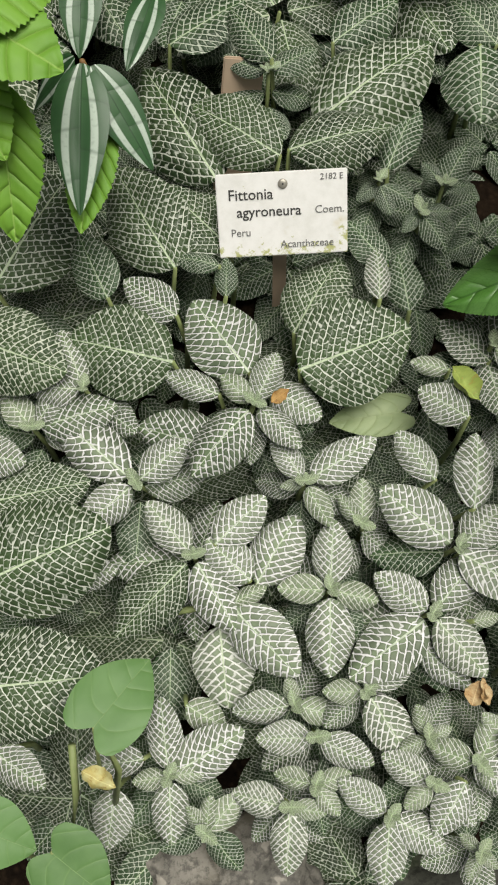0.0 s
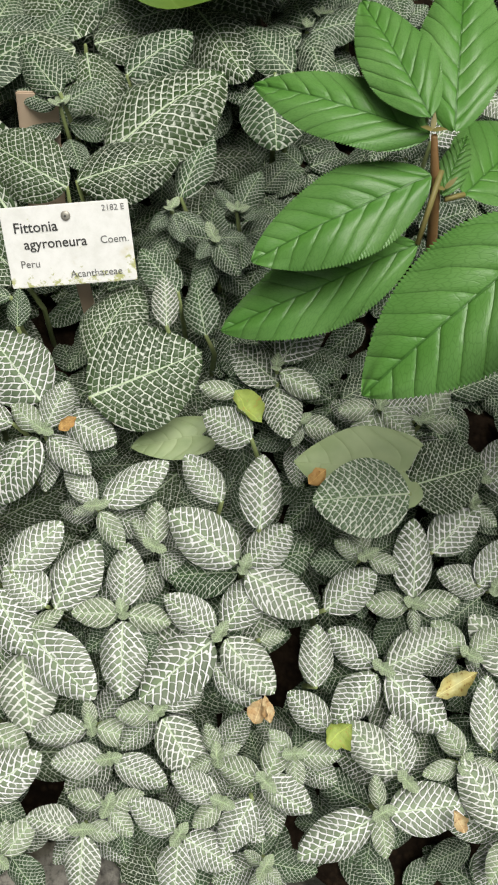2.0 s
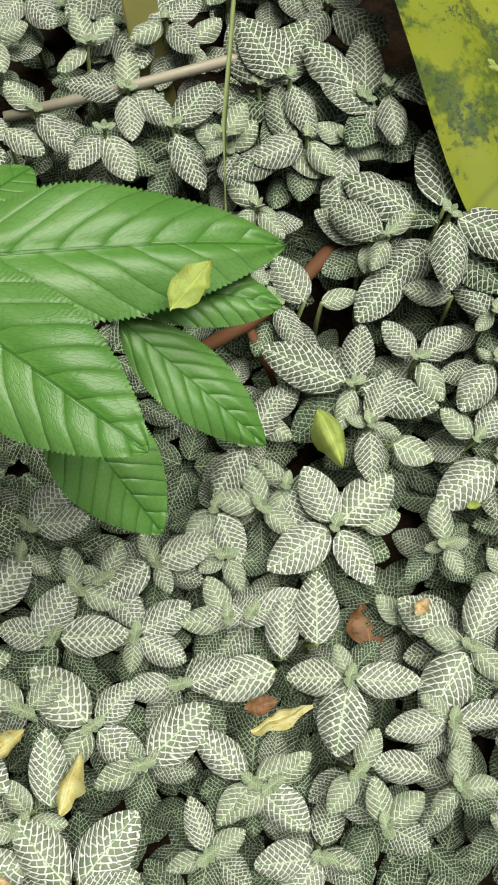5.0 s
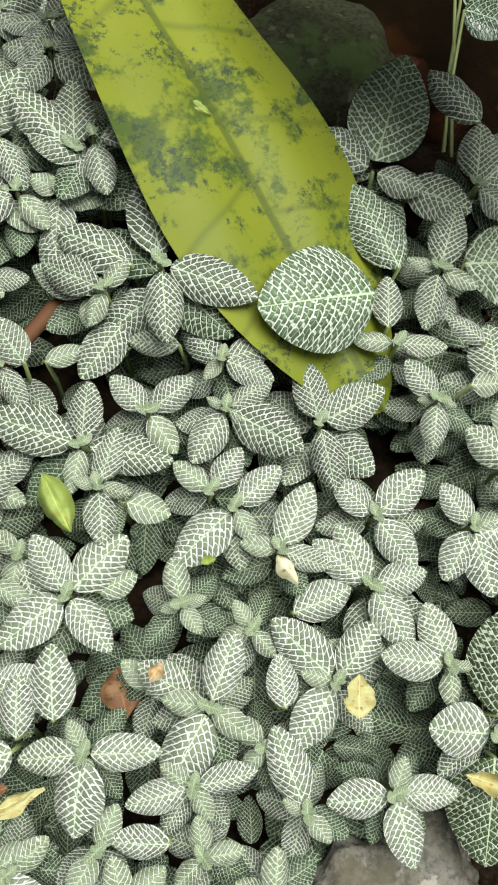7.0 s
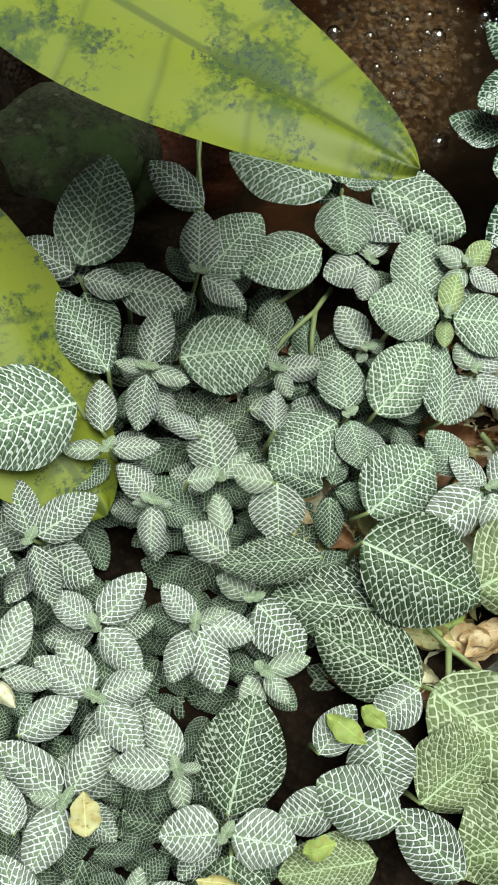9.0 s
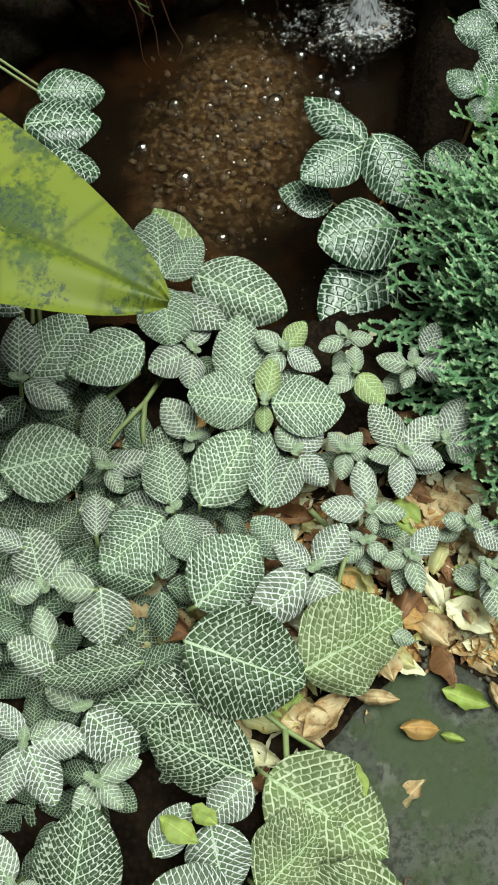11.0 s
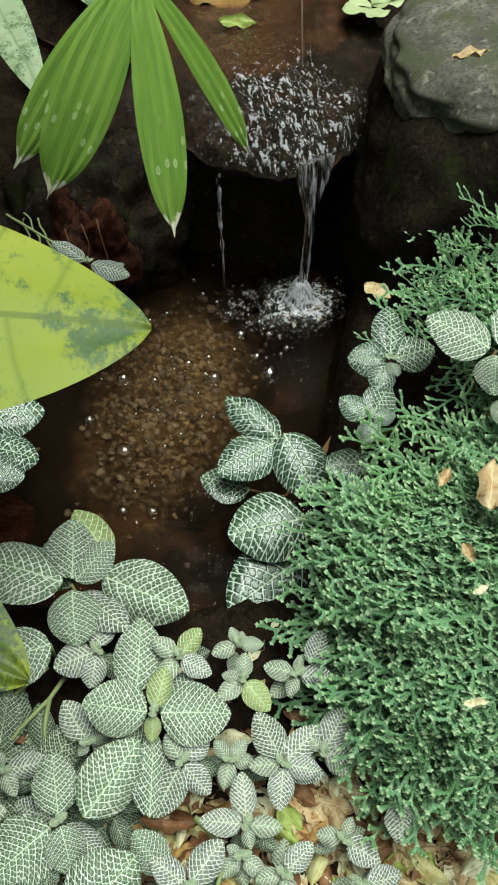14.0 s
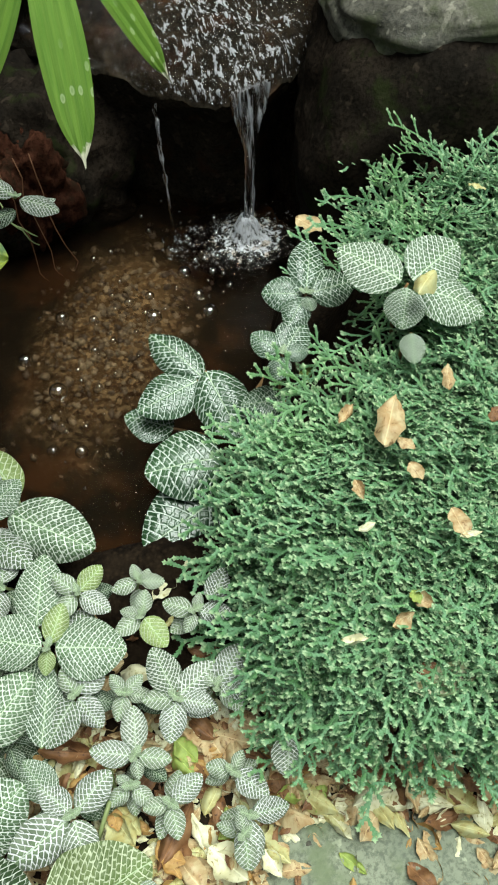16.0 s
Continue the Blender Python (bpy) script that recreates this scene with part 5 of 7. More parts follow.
sprig(1.093, 0.130, 0.015, (105, -88, -3, 0.75, 'g'))
sprig(1.027, 0.073, -0.006, (123, -149, -19, 0.7, 'g'))
sprig(0.980, 0.002, -0.017, (92, -74, 1, 0.7, 'g'))
sprig(1.083, -0.049, -0.032, (100, 88, -3, 0.8, 'g'))
sprig(0.957, -0.002, -0.001, (69, 44, 9, 0.72))
sprig(0.969, 0.063, 0.009, (57, 165, -21, 0.9))
sprig(0.985, -0.056, -0.019, (68, 24, 13, 0.62))
sprig(0.931, -0.019, -0.019, (76, 76, 1, 0.6, 'g'))
sprig(1.477, 0.627, 0.029, (95, 24, 13, 0.5))
sprig(1.468, 0.625, 0.031, (88, 94, -5, 0.65))
sprig(1.481, 0.625, 0.043, (104, -177, -21, 0.6))
sprig(1.420, 0.605, -0.020, (68, 51, 8, 0.75))
sprig(1.452, 0.514, 0.011, (100, 77, 0, 0.82))
sprig(1.429, 0.481, -0.020, (113, 99, -6, 0.75))
sprig(1.493, 0.531, 0.053, (62, -82, -1, 0.75))
sprig(1.480, 0.510, 0.038, (44, -153, -19, 0.75))
sprig(1.286, 0.116, 0.004, (20, -16, 14, 0.6), (27, 160, -20, 0.7))
sprig(1.179, 0.120, 0.011, (22, -133, -16, 0.6))
sprig(1.164, 0.898, 0.037, (84, -109, -10, 0.62, 'glossy'))
sprig(1.128, 0.845, 0.040, (92, -105, -9, 0.72, 'glossy'))
sprig(1.120, 0.800, 0.028, (78, -125, -13, 0.78, 'glossy'))
sprig(1.104, 0.760, 0.033, (62, -118, -12, 0.8, 'glossy'))
sprig(1.175, 0.905, 0.030, (60, -122, -12, 0.5, 'g'))
sprig(1.356, 1.002, 0.098, (55, 32, 12, 0.5), (55, -127, -14, 0.55))
sprig(1.536, 1.388, 0.156, (60, -153, -19, 0.6))
sprig(1.600, 1.449, 0.195, (49, -167, -21, 0.8))
sprig(1.685, 0.504, 0.212, (80, 36, 11, 0.72, 'broad'), (80, -73, 2, 0.75, 'broad'), (51, 143, -18, 0.78, 'broad'), (84, -133, -15, 0.66, 'broad'))
sprig(1.665, 0.459, 0.185, (36, 157, -20, 0.70, 'broad'))
sprig(1.603, 0.586, 0.160, (73, -31, 11, 0.58), (48, 64, 4, 0.80), (44, 125, -14, 0.70), (59, -93, -4, 0.70), (22, 170, -10, 0.8, 'broad'))
sprig(1.543, 0.532, 0.140, (40, 29, 12, 0.75), (52, -56, 6, 0.72), (30, 143, -18, 0.80), (30, -101, -7, 0.70))
sprig(1.538, 0.513, 0.075, (54, 70, 2, 0.80))
sprig(1.525, 0.470, 0.075, (46, 60, 2, 0.70))


# the far side of the bed goes on with more of them
back = random.Random(77)
for _ in range(46):
    bx, by = back.uniform(-0.32, 0.66), back.uniform(0.60, 0.84)
    if math.hypot(bx + 0.11, by - 0.5) < 0.1:
        continue
    turn = back.uniform(0, 90)
    size = back.uniform(34, 52) if bx > 0.12 else back.uniform(45, 95)
    sprig(bx, by, 0.168 - 0.10 * sstep(0.66, 0.9, by) + back.uniform(-0.02, 0.012), *[(size * back.uniform(0.8, 1.15), turn + 90 * k + back.uniform(-14, 14), back.uniform(-12, 4), 0.62) for k in range(4)])


# the crowded lower leaves between them
def canopy_z(x, y):
    yy = max(-0.05, min(0.85, y))
    left = -0.026 + 0.33 * yy - 0.16 * sstep(0.45, 0.95, yy)
    right = -0.018 + 0.22 * yy - 0.14 * sstep(0.25, 0.7, yy)
    return lerp(left, right, sstep(0.75, 1.0, x))


def in_bed(x, y):
    if x < 0.86:
        lim = 0.80 if x < 0.6 else 0.80 - 0.32 * sstep(0.60, 0.8, x)
        return -0.03 < y < lim + 0.02 * nz(x * 20, 1.0)
    if x < 1.02:
        return -0.02 < y < 0.52 - 0.25 * (x - 0.86)
    return 0.28 < y < 0.46 - 0.35 * (x - 1.02) and x < 1.12


def undergrowth():
    rng = random.Random(4)
    src = {}
    for key in (("small", 0), ("small", 1), ("mid", 0), ("mid", 1), ("mid", 2), ("big", 0), ("big", 1), ("deep", 0), ("deep", 1)):
        me = FIT_MESH[key]
        co = np.empty(len(me.vertices) * 3)
        me.vertices.foreach_get("co", co)
        src[key] = co.reshape(-1, 3)
    polys = [tuple(p.vertices) for p in FIT_MESH["small", 0].polygons]
    verts, uvs, faces, slot = [], [], [], []
    mats = [FIT_SMALL, FIT_MID, FIT_BIG, FIT_DEEP_SHADE]
    tries = 0
    count = 0
    while count < 700 and tries < 20000:
        tries += 1
        x, y = rng.uniform(-0.34, 1.38), rng.uniform(-0.05, 0.84)
        if not in_bed(x, y):
            continue
        count += 1
        z = canopy_z(x, y) - rng.uniform(0.062, 0.095)
        if count > 645:
            # young growth filling the gaps by the pool
            x, y = rng.uniform(0.82, 1.22), rng.uniform(0.20, 0.52)
            z = max(canopy_z(x, y) - rng.uniform(0.02, 0.06), ground_z(x, y) + 0.012)
            if not in_bed(x, y):
                continue
        turn = rng.uniform(0, 360)
        broad = x < 0.12 or (0.9 < x < 1.15)
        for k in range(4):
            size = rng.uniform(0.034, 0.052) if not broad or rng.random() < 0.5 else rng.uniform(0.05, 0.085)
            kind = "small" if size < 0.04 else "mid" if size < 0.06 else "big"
            # dark kinds only: the shade between the leaves goes into their colour
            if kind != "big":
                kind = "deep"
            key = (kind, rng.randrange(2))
            m = Matrix.Translation((x, y, z)) @ pose(0, 0, 0, 16) @ pose(0, 0, 0, 0, 0, turn + k * 90 + rng.uniform(-15, 15)) @ pose(0, 0.006, 0, rng.uniform(-22, 8), rng.uniform(-18, 18)) @ Matrix.Scale(size, 4)
            mm = np.array(m)
            co = src[key] @ mm[:3, :3].T + mm[:3, 3]
            off = len(verts)
            verts.extend(co.tolist())
            uvs.extend((src[key][:, :2] + (0.5, 0.0)).tolist())
            faces.extend(tuple(i + off for i in p) for p in polys)
            slot.extend([("small", "mid", "big", "deep").index(kind)] * len(polys))
    me = mesh_from("netted_leaf_undergrowth", verts, faces, True, uvs, mats)
    me.polygons.foreach_set("material_index", slot)
    return tagged(new("netted_leaf_undergrowth", me), "crowded lower netted leaves, their green darkened for shade", "plants", "", "stuff")


undergrowth()


# ---- the plant label ----
def lettering(parent, text, x, y, size, bold, material=None):
    cu = bpy.data.curves.new("lettering", "FONT")
    cu.body, cu.size, cu.extrude, cu.offset = text, size, 0.0001, bold
    cu.resolution_u = 3
    tmp = new("lettering_curve", cu)
    me = bpy.data.meshes.new_from_object(tmp.evaluated_get(bpy.context.evaluated_depsgraph_get()))
    bpy.data.objects.remove(tmp)
    bpy.data.curves.remove(cu)
    me.materials.clear()
    me.materials.append(material or INK)
    return part("lettering", me, parent, "black engraved lettering", pose(x, y, 0.0016))


def rounded_plate(name, w, h, d, material, bevel=0.0006):
    bm = bmesh.new()
    bmesh.ops.create_cube(bm, size=1.0)
    bmesh.ops.scale(bm, verts=bm.verts, vec=(w, h, d))
    bmesh.ops.bevel(bm, geom=bm.edges[:] + bm.verts[:], offset=bevel, segments=2, affect="EDGES")
    me = bpy.data.meshes.new(name)
    bm.to_mesh(me)
    bm.free()
    me.materials.append(material)
    return me


def plant_label():
    c = Vector((0.0245, 0.4165, 0.150))
    right, up = Vector((1, 0.03, 0.045)).normalized(), Vector((0.0, 0.64, 0.77)).normalized()
    nrm = right.cross(up).normalized()
    up = nrm.cross(right)
    m = Matrix.Translation(c) @ Matrix((right, up, nrm)).transposed().to_4x4()
    sign = thing("plant_label", m, "white engraved plant label with algae stains on a stake", "plant label")
    plate = part("plate", rounded_plate("plate", 0.0955, 0.0600, 0.0024, PLATE), sign, "white plate stained with algae")
    px = 0.0955 / 228
    for text, x, y, size, bold in (("Fittonia", 20, 45, 26, 0.00009), ("agyroneura", 34, 74, 25, 0.00009), ("Coem.", 171, 73, 19, 0.0), ("Peru", 22, 107, 19, 0.0), ("Acanthaceae", 109, 130, 18.5, 0.0), ("2182 E", 181, 17, 14.5, 0.0)):
        lettering(sign, text, (x - 114) * px, (72 - y) * px, size * px, bold, INK if bold else GREY_INK)
    screw = boulder_mesh("screw", (0.0036, 0.0036, 0.0014), GREY_METAL)
    s = part("screw", screw, sign, "round grey screw head", pose(0.0010, 0.0215, 0.0018))
    part("screw_slot", rounded_plate("screw_slot", 0.0012, 0.0012, 0.0008, INK, 0.0001), s, "", pose(0, 0, 0.0015))
    # the flat stake behind the plate runs down into the soil
    g = ground_z(0.025, 0.40)
    foot = m.inverted() @ Vector((0.026, 0.408, g - 0.01))
    bm = bmesh.new()
    w = 0.0055
    ring = [(-w, 0.022, -0.0015), (w, 0.022, -0.0015), (w, 0.022, -0.0035), (-w, 0.022, -0.0035)]
    low = [(foot.x - w, foot.y, foot.z), (foot.x + w, foot.y, foot.z), (foot.x + w, foot.y, foot.z - 0.002), (foot.x - w, foot.y, foot.z - 0.002)]
    a, b = [bm.verts.new(v) for v in ring], [bm.verts.new(v) for v in low]
    for i in range(4):
        bm.faces.new((a[i], a[(i + 1) % 4], b[(i + 1) % 4], b[i]))
    bm.faces.new(a[::-1])
    bm.faces.new(b)
    bmesh.ops.recalc_face_normals(bm, faces=bm.faces[:])
    me = bpy.data.meshes.new("stake")
    bm.to_mesh(me)
    bm.free()
    me.materials.append(WOOD_STAKE)
    part("stake", me, sign, "flat weathered brown stake")


def boulder_mesh(name, size, material, sub=3):
    bm = bmesh.new()
    bmesh.ops.create_icosphere(bm, subdivisions=sub, radius=1.0)
    bmesh.ops.scale(bm, verts=bm.verts, vec=size)
    me = bpy.data.meshes.new(name)
    bm.to_mesh(me)
    bm.free()
    me.polygons.foreach_set("use_smooth", [True] * len(me.polygons))
    me.materials.append(material)
    return me


plant_label()

# a wooden marker behind the label
peg = tagged(new("wooden_peg", rounded_plate("wooden_peg", 0.032, 0.16, 0.004, WOOD_STAKE, 0.001)), "short pale wooden peg stuck in the bed", "peg")
peg.matrix_world = pose(-0.012, 0.522, 0.105, 75, 8, 6)


# ---- toothed-leaf shrub ----
TOOTH_MESH = [blade_mesh("leaf", 0.5, TOOTHED, 241, 17, 0.47 - 0.02 * v, 0.74, 0.16, 0.07 + 0.06 * v, 0.06, 60, 0.036, 8, 0.0030, seed=v * 1.7, curl=0.14, slant=0.95) for v in range(3)]
TOOTH_YOUNG = blade_mesh("leaf", 0.5, TOOTHED_YOUNG, 77, 11, 0.5, 0.72, 0.3, 0.12, 0.05, 34, 0.05, 8, 0.010, seed=3.0)
TOOTH_LIME = blade_mesh("leaf", 0.5, LIME_TOOTHED, 61, 11, 0.42, 0.75, 0.15, 0.10, 0.05, 24, 0.06, 7, 0.008, seed=4.0)

STIPULE_MESH = blade_mesh("bract", 0.3, STIPULE, 7, 3, 0.35, 0.9, 0.3, 0.2)


def add_leaf(plant, mesh, base, tip, ratio, made=0.5, roll=0.0, hint=(0, -0.3, 1.0), label="", name="leaf"):
    inv = plant.matrix_world.inverted()
    return part(name, mesh, plant, label, inv @ aim(base, tip, hint, roll) @ Matrix.Diagonal((ratio / made, 1, 1, 1)))


def add_stem(plant, points, radii, material, name="stem", label=""):
    o = plant.matrix_world.translation
    return part(name, tube(name, [Vector(p) - o for p in points], radii, material, 8), plant, label)


def toothed_shrub():
    x, y = 0.30, 0.37
    g = ground_z(x, y)
    s = thing("toothed_leaf_shrub", Matrix.Translation((x, y, g)), "bright green shrub with large toothed ribbed leaves", "shrub")
    add_stem(s, [(x, y, g - 0.01), (0.292, 0.385, 0.15), (0.283, 0.395, 0.22), (0.272, 0.392, 0.27)], [0.0045, 0.004, 0.0035, 0.002], STEM_BROWN, "stem", "reddish brown stem")
    add_stem(s, [(x, y, g), (0.325, 0.33, 0.2), (0.338, 0.29, 0.3), (0.338, 0.262, 0.347)], [0.0045, 0.004, 0.0035, 0.0022], STEM_BROWN, "stem", "reddish brown stem")
    add_leaf(s, TOOTH_MESH[0], (0.339, 0.257, 0.345), (0.284, 0.126, 0.298), 0.5, roll=-4)
    add_leaf(s, TOOTH_MESH[1], (0.348, 0.262, 0.347), (0.440, 0.169, 0.322), 0.5, roll=6)
    add_leaf(s, TOOTH_MESH[2], (0.338, 0.311, 0.300), (0.533, 0.317, 0.262), 0.4)
    add_leaf(s, TOOTH_MESH[0], (0.422, 0.318, 0.262), (0.525, 0.287, 0.245), 0.42)
    add_leaf(s, TOOTH_YOUNG, (0.342, 0.251, 0.352), (0.358, 0.193, 0.335), 0.4, roll=-12)
    add_leaf(s, TOOTH_MESH[1], (0.391, 0.245, 0.260), (0.434, 0.178, 0.200), 0.58)
    add_leaf(s, TOOTH_MESH[0], (0.431, 0.289, 0.255), (0.502, 0.219, 0.205), 0.4)
    add_leaf(s, TOOTH_MESH[1], (0.372, 0.312, 0.220), (0.404, 0.230, 0.160), 0.34)
    add_leaf(s, TOOTH_MESH[2], (0.311, 0.273, 0.328), (0.214, 0.220, 0.255), 0.56, roll=8)
    add_leaf(s, TOOTH_MESH[1], (0.274, 0.385, 0.245), (0.159, 0.352, 0.205), 0.5)
    add_leaf(s, TOOTH_MESH[2], (0.270, 0.395, 0.268), (0.164, 0.455, 0.258), 0.42)
    add_leaf(s, TOOTH_MESH[1], (0.267, 0.392, 0.285), (0.233, 0.484, 0.295), 0.46, roll=-8)
    add_leaf(s, TOOTH_MESH[2], (0.283, 0.390, 0.275), (0.301, 0.508, 0.300), 0.45, roll=-10)
    add_leaf(s, TOOTH_MESH[0], (0.270, 0.363, 0.205), (0.137, 0.342, 0.140), 0.42)
    add_leaf(s, TOOTH_MESH[1], (0.304, 0.396, 0.215), (0.378, 0.483, 0.190), 0.62)
    add_leaf(s, TOOTH_MESH[2], (0.287, 0.391, 0.220), (0.308, 0.434, 0.230), 0.42)

    for nx, ny, nz0, turns in ((0.339, 0.262, 0.347, (30, 170, 270)), (0.271, 0.395, 0.272, (10, 130, 250)), (0.288, 0.392, 0.225, (60, 240))):
        for turn in turns:
            d = Vector((math.sin(radians(turn)), math.cos(radians(turn)), 0.6)) * 0.0095
            add_leaf(s, STIPULE_MESH, (nx, ny, nz0), (nx + d.x, ny + d.y, nz0 + d.z), 0.32, 0.3, label="small downy brown bract", name="bract")
    for a, b in (((0.338, 0.262, 0.343), (0.339, 0.257, 0.345)), ((0.339, 0.266, 0.338), (0.311, 0.273, 0.328)), ((0.283, 0.394, 0.24), (0.270, 0.363, 0.205)), ((0.330, 0.300, 0.285), (0.338, 0.311, 0.300)), ((0.290, 0.392, 0.215), (0.304, 0.396, 0.215))):
        add_stem(s, [a, b], [0.0021, 0.0018], STIPULE, "petiole", "downy green-brown leaf stalk")


toothed_shrub()


def lime_shrub():
    x, y = -0.20, 0.46
    g = ground_z(x, y)
    s = thing("lime_toothed_plant", Matrix.Translation((x, y, g)), "bright lime green plant with toothed leaves", "plant")
    add_stem(s, [(x, y, g - 0.01), (-0.195, 0.45, 0.2), (-0.185, 0.42, 0.33)], [0.004, 0.0035, 0.002], STEM_GREEN)
    for base, tip, r in (((-0.180, 0.420, 0.325), (-0.103, 0.385, 0.300), 0.75), ((-0.185, 0.430, 0.29), (-0.146, 0.369, 0.25), 0.6), ((-0.150, 0.412, 0.27), (-0.150, 0.348, 0.20), 0.5),
                         ((-0.100, 0.446, 0.22), (-0.113, 0.368, 0.185), 0.42), ((-0.175, 0.405, 0.332), (-0.108, 0.440, 0.315), 0.8)):
        add_leaf(s, TOOTH_LIME, base, tip, r)


lime_shrub()

STRIPED_MESH = blade_mesh("leaf", 0.4, STRIPED, 21, 9, 0.36, 0.8, 0.12, 0.12, 0.02)


def striped_plant():
    x, y = -0.112, 0.50
    g = ground_z(x, y)
    s = thing("striped_inch_plant", Matrix.Translation((x, y, g)), "trailing plant with dark leaves striped silver", "plant")
    add_stem(s, [(x, y, g - 0.01), (-0.112, 0.49, 0.2), (-0.108, 0.455, 0.25)], [0.003, 0.003, 0.002], STEM_BROWN)
    for base, tip, r in (((-0.108, 0.453, 0.25), (-0.111, 0.371, 0.20), 0.40), ((-0.101, 0.451, 0.25), (-0.065, 0.410, 0.20), 0.42), ((-0.110, 0.520, 0.27), (-0.113, 0.470, 0.24), 0.5),
                         ((-0.069, 0.569, 0.22), (-0.089, 0.506, 0.20), 0.4), ((-0.115, 0.465, 0.245), (-0.150, 0.462, 0.205), 0.4)):
        add_leaf(s, STRIPED_MESH, base, tip, r, 0.4)


striped_plant()

HEART_MESH = blade_mesh("leaf", 0.95, HEART, 25, 13, 0.4, 0.75, 0.06, 0.10, 0.03, heart=0.15)


PALE_HEART_MESH = blade_mesh("leaf", 0.95, PALE_HEART, 25, 13, 0.4, 0.75, 0.06, 0.10, 0.03, heart=0.15)


def heart_plant(x, y, leaves, mesh=HEART_MESH, label="smooth green heart-shaped leaves on thin stalks"):
    g = ground_z(x, y)
    s = thing("heart_leaf_plant", Matrix.Translation((x, y, g)), label, "plant", "heart-leaf plants")
    for base, tip, r in leaves:
        b = Vector(base)
        add_stem(s, [(x, y, g - 0.006), ((x + b.x) / 2, (y + b.y) / 2, (g + b.z) / 2 + 0.01), b], [0.0018, 0.0015, 0.0012], STEM_GREEN, "stalk")
        add_leaf(s, mesh, base, tip, r, 0.95, hint=(0, -0.2, 1))


heart_plant(-0.115, 0.035, (((-0.098, 0.066, 0.075), (-0.066, 0.110, 0.066), 0.95),))
heart_plant(-0.150, -0.02, (((-0.120, -0.005, 0.060), (-0.085, -0.030, 0.048), 1.05), ((-0.172, 0.010, 0.062), (-0.132, -0.004, 0.050), 1.0)))
heart_plant(0.235, 0.30, (((0.268, 0.250, 0.088), (0.188, 0.262, 0.086), 0.80),), PALE_HEART_MESH, "dull pale olive heart-shaped leaf under the shrub")
heart_plant(0.10, 0.31, (((0.118, 0.302, 0.055), (0.062, 0.294, 0.052), 0.62),), PALE_HEART_MESH, "dull olive heart-shaped leaf shaded by netted leaves")
BROAD_GREEN = ribbed("broad_green_leaf", 6.0, 0.4, (0.070, 0.135, 0.020), (0.110, 0.185, 0.030), (0.15, 0.23, 0.05), 0.42, 0.0006)
heart_plant(0.05, 0.76, (((0.052, 0.690, 0.205), (0.262, 0.650, 0.225), 0.62),), blade_mesh("leaf", 0.95, BROAD_GREEN, 31, 13, 0.36, 0.6, 0.10, 0.06, 0.05), "broad smooth lime-green leaf standing behind netted leaves")


# ---- the great yellow leaves ----
YELLOW_MESH = blade_mesh("leaf", 0.30, YELLOW, 41, 17, 0.60, 0.56, 0.06, 0.04, 0.06, ribs=7, rib=0.0007, slant=0.35, seed=0.6)
YELLOW_MESH_B = blade_mesh("leaf", 0.30, YELLOW, 41, 17, 0.52, 0.66, 0.08, 0.05, 0.05, ribs=7, rib=0.0006, slant=0.35, seed=2.6)
VARIEGATED_MESH = blade_mesh("leaf", 0.38, VARIEGATED, 61, 17, 0.58, 0.68, 0.035, 0.03, 0.05, seed=1.0)


def great_leaf_plant():
    x, y = 0.62, 0.96
    g = ground_z(x, y)
    s = thing("broad_leaf_plant", Matrix.Translation((x, y, g)), "plant with huge ageing yellow-green leaves spotted with algae", "plant")
    for mesh, base, tip, r, made, hint in ((YELLOW_MESH, (0.666, 0.763, 0.315), (0.832, 0.298, 0.045), 0.33, 0.30, (0.35, -0.25, 1)), (YELLOW_MESH_B, (0.817, 0.718, 0.357), (1.093, 0.332, 0.293), 0.32, 0.30, (0, -0.2, 1)),
                                           (VARIEGATED_MESH, (0.844, 0.731, 0.470), (1.286, 0.527, 0.404), 0.42, 0.38, (0, -0.2, 1))):
        add_leaf(s, mesh, base, tip, r, made, hint=hint)
        b = Vector(base)
        add_stem(s, [(x, y, g - 0.01), ((x + b.x) / 2 - 0.03, (y + b.y) / 2 + 0.05, (g + b.z) / 2 + 0.12), b], [0.008, 0.006, 0.004], STEM_GREEN, "stalk")


great_leaf_plant()


# ---- young palm over the stream ----
def pleated(name, ratio, pleats, arch, material, peak=0.5):
    rows, cols = 25, 2 * pleats + 1
    verts, uvs, faces = [], [], []
    for j in range(rows):
        s = j / (rows - 1)
        half = 0.5 * ratio * max(0.02, math.sin(math.pi * s ** (math.log(0.5) / math.log(peak)))) ** 0.62
        for i in range(cols):
            k = 2 * i / (cols - 1) - 1
            z = (0.07 if i % 2 else 0.0) * half - arch * s * s + 0.02 * math.sin(3 * s)
            end = 1.0 - 0.05 * abs(k) - (0.03 * ((i * 7) % 5) / 5)
            verts.append((k * half, s * (1 - (1 - end) * sstep(0.75, 1.0, s)), z))
            uvs.append((k * half + 0.5, s))
    for j in range(rows - 1):
        for i in range(cols - 1):
            p = j * cols + i
            faces.append((p, p + 1, p + cols + 1, p + cols))
    return mesh_from(name, verts, faces, False, uvs, [material])


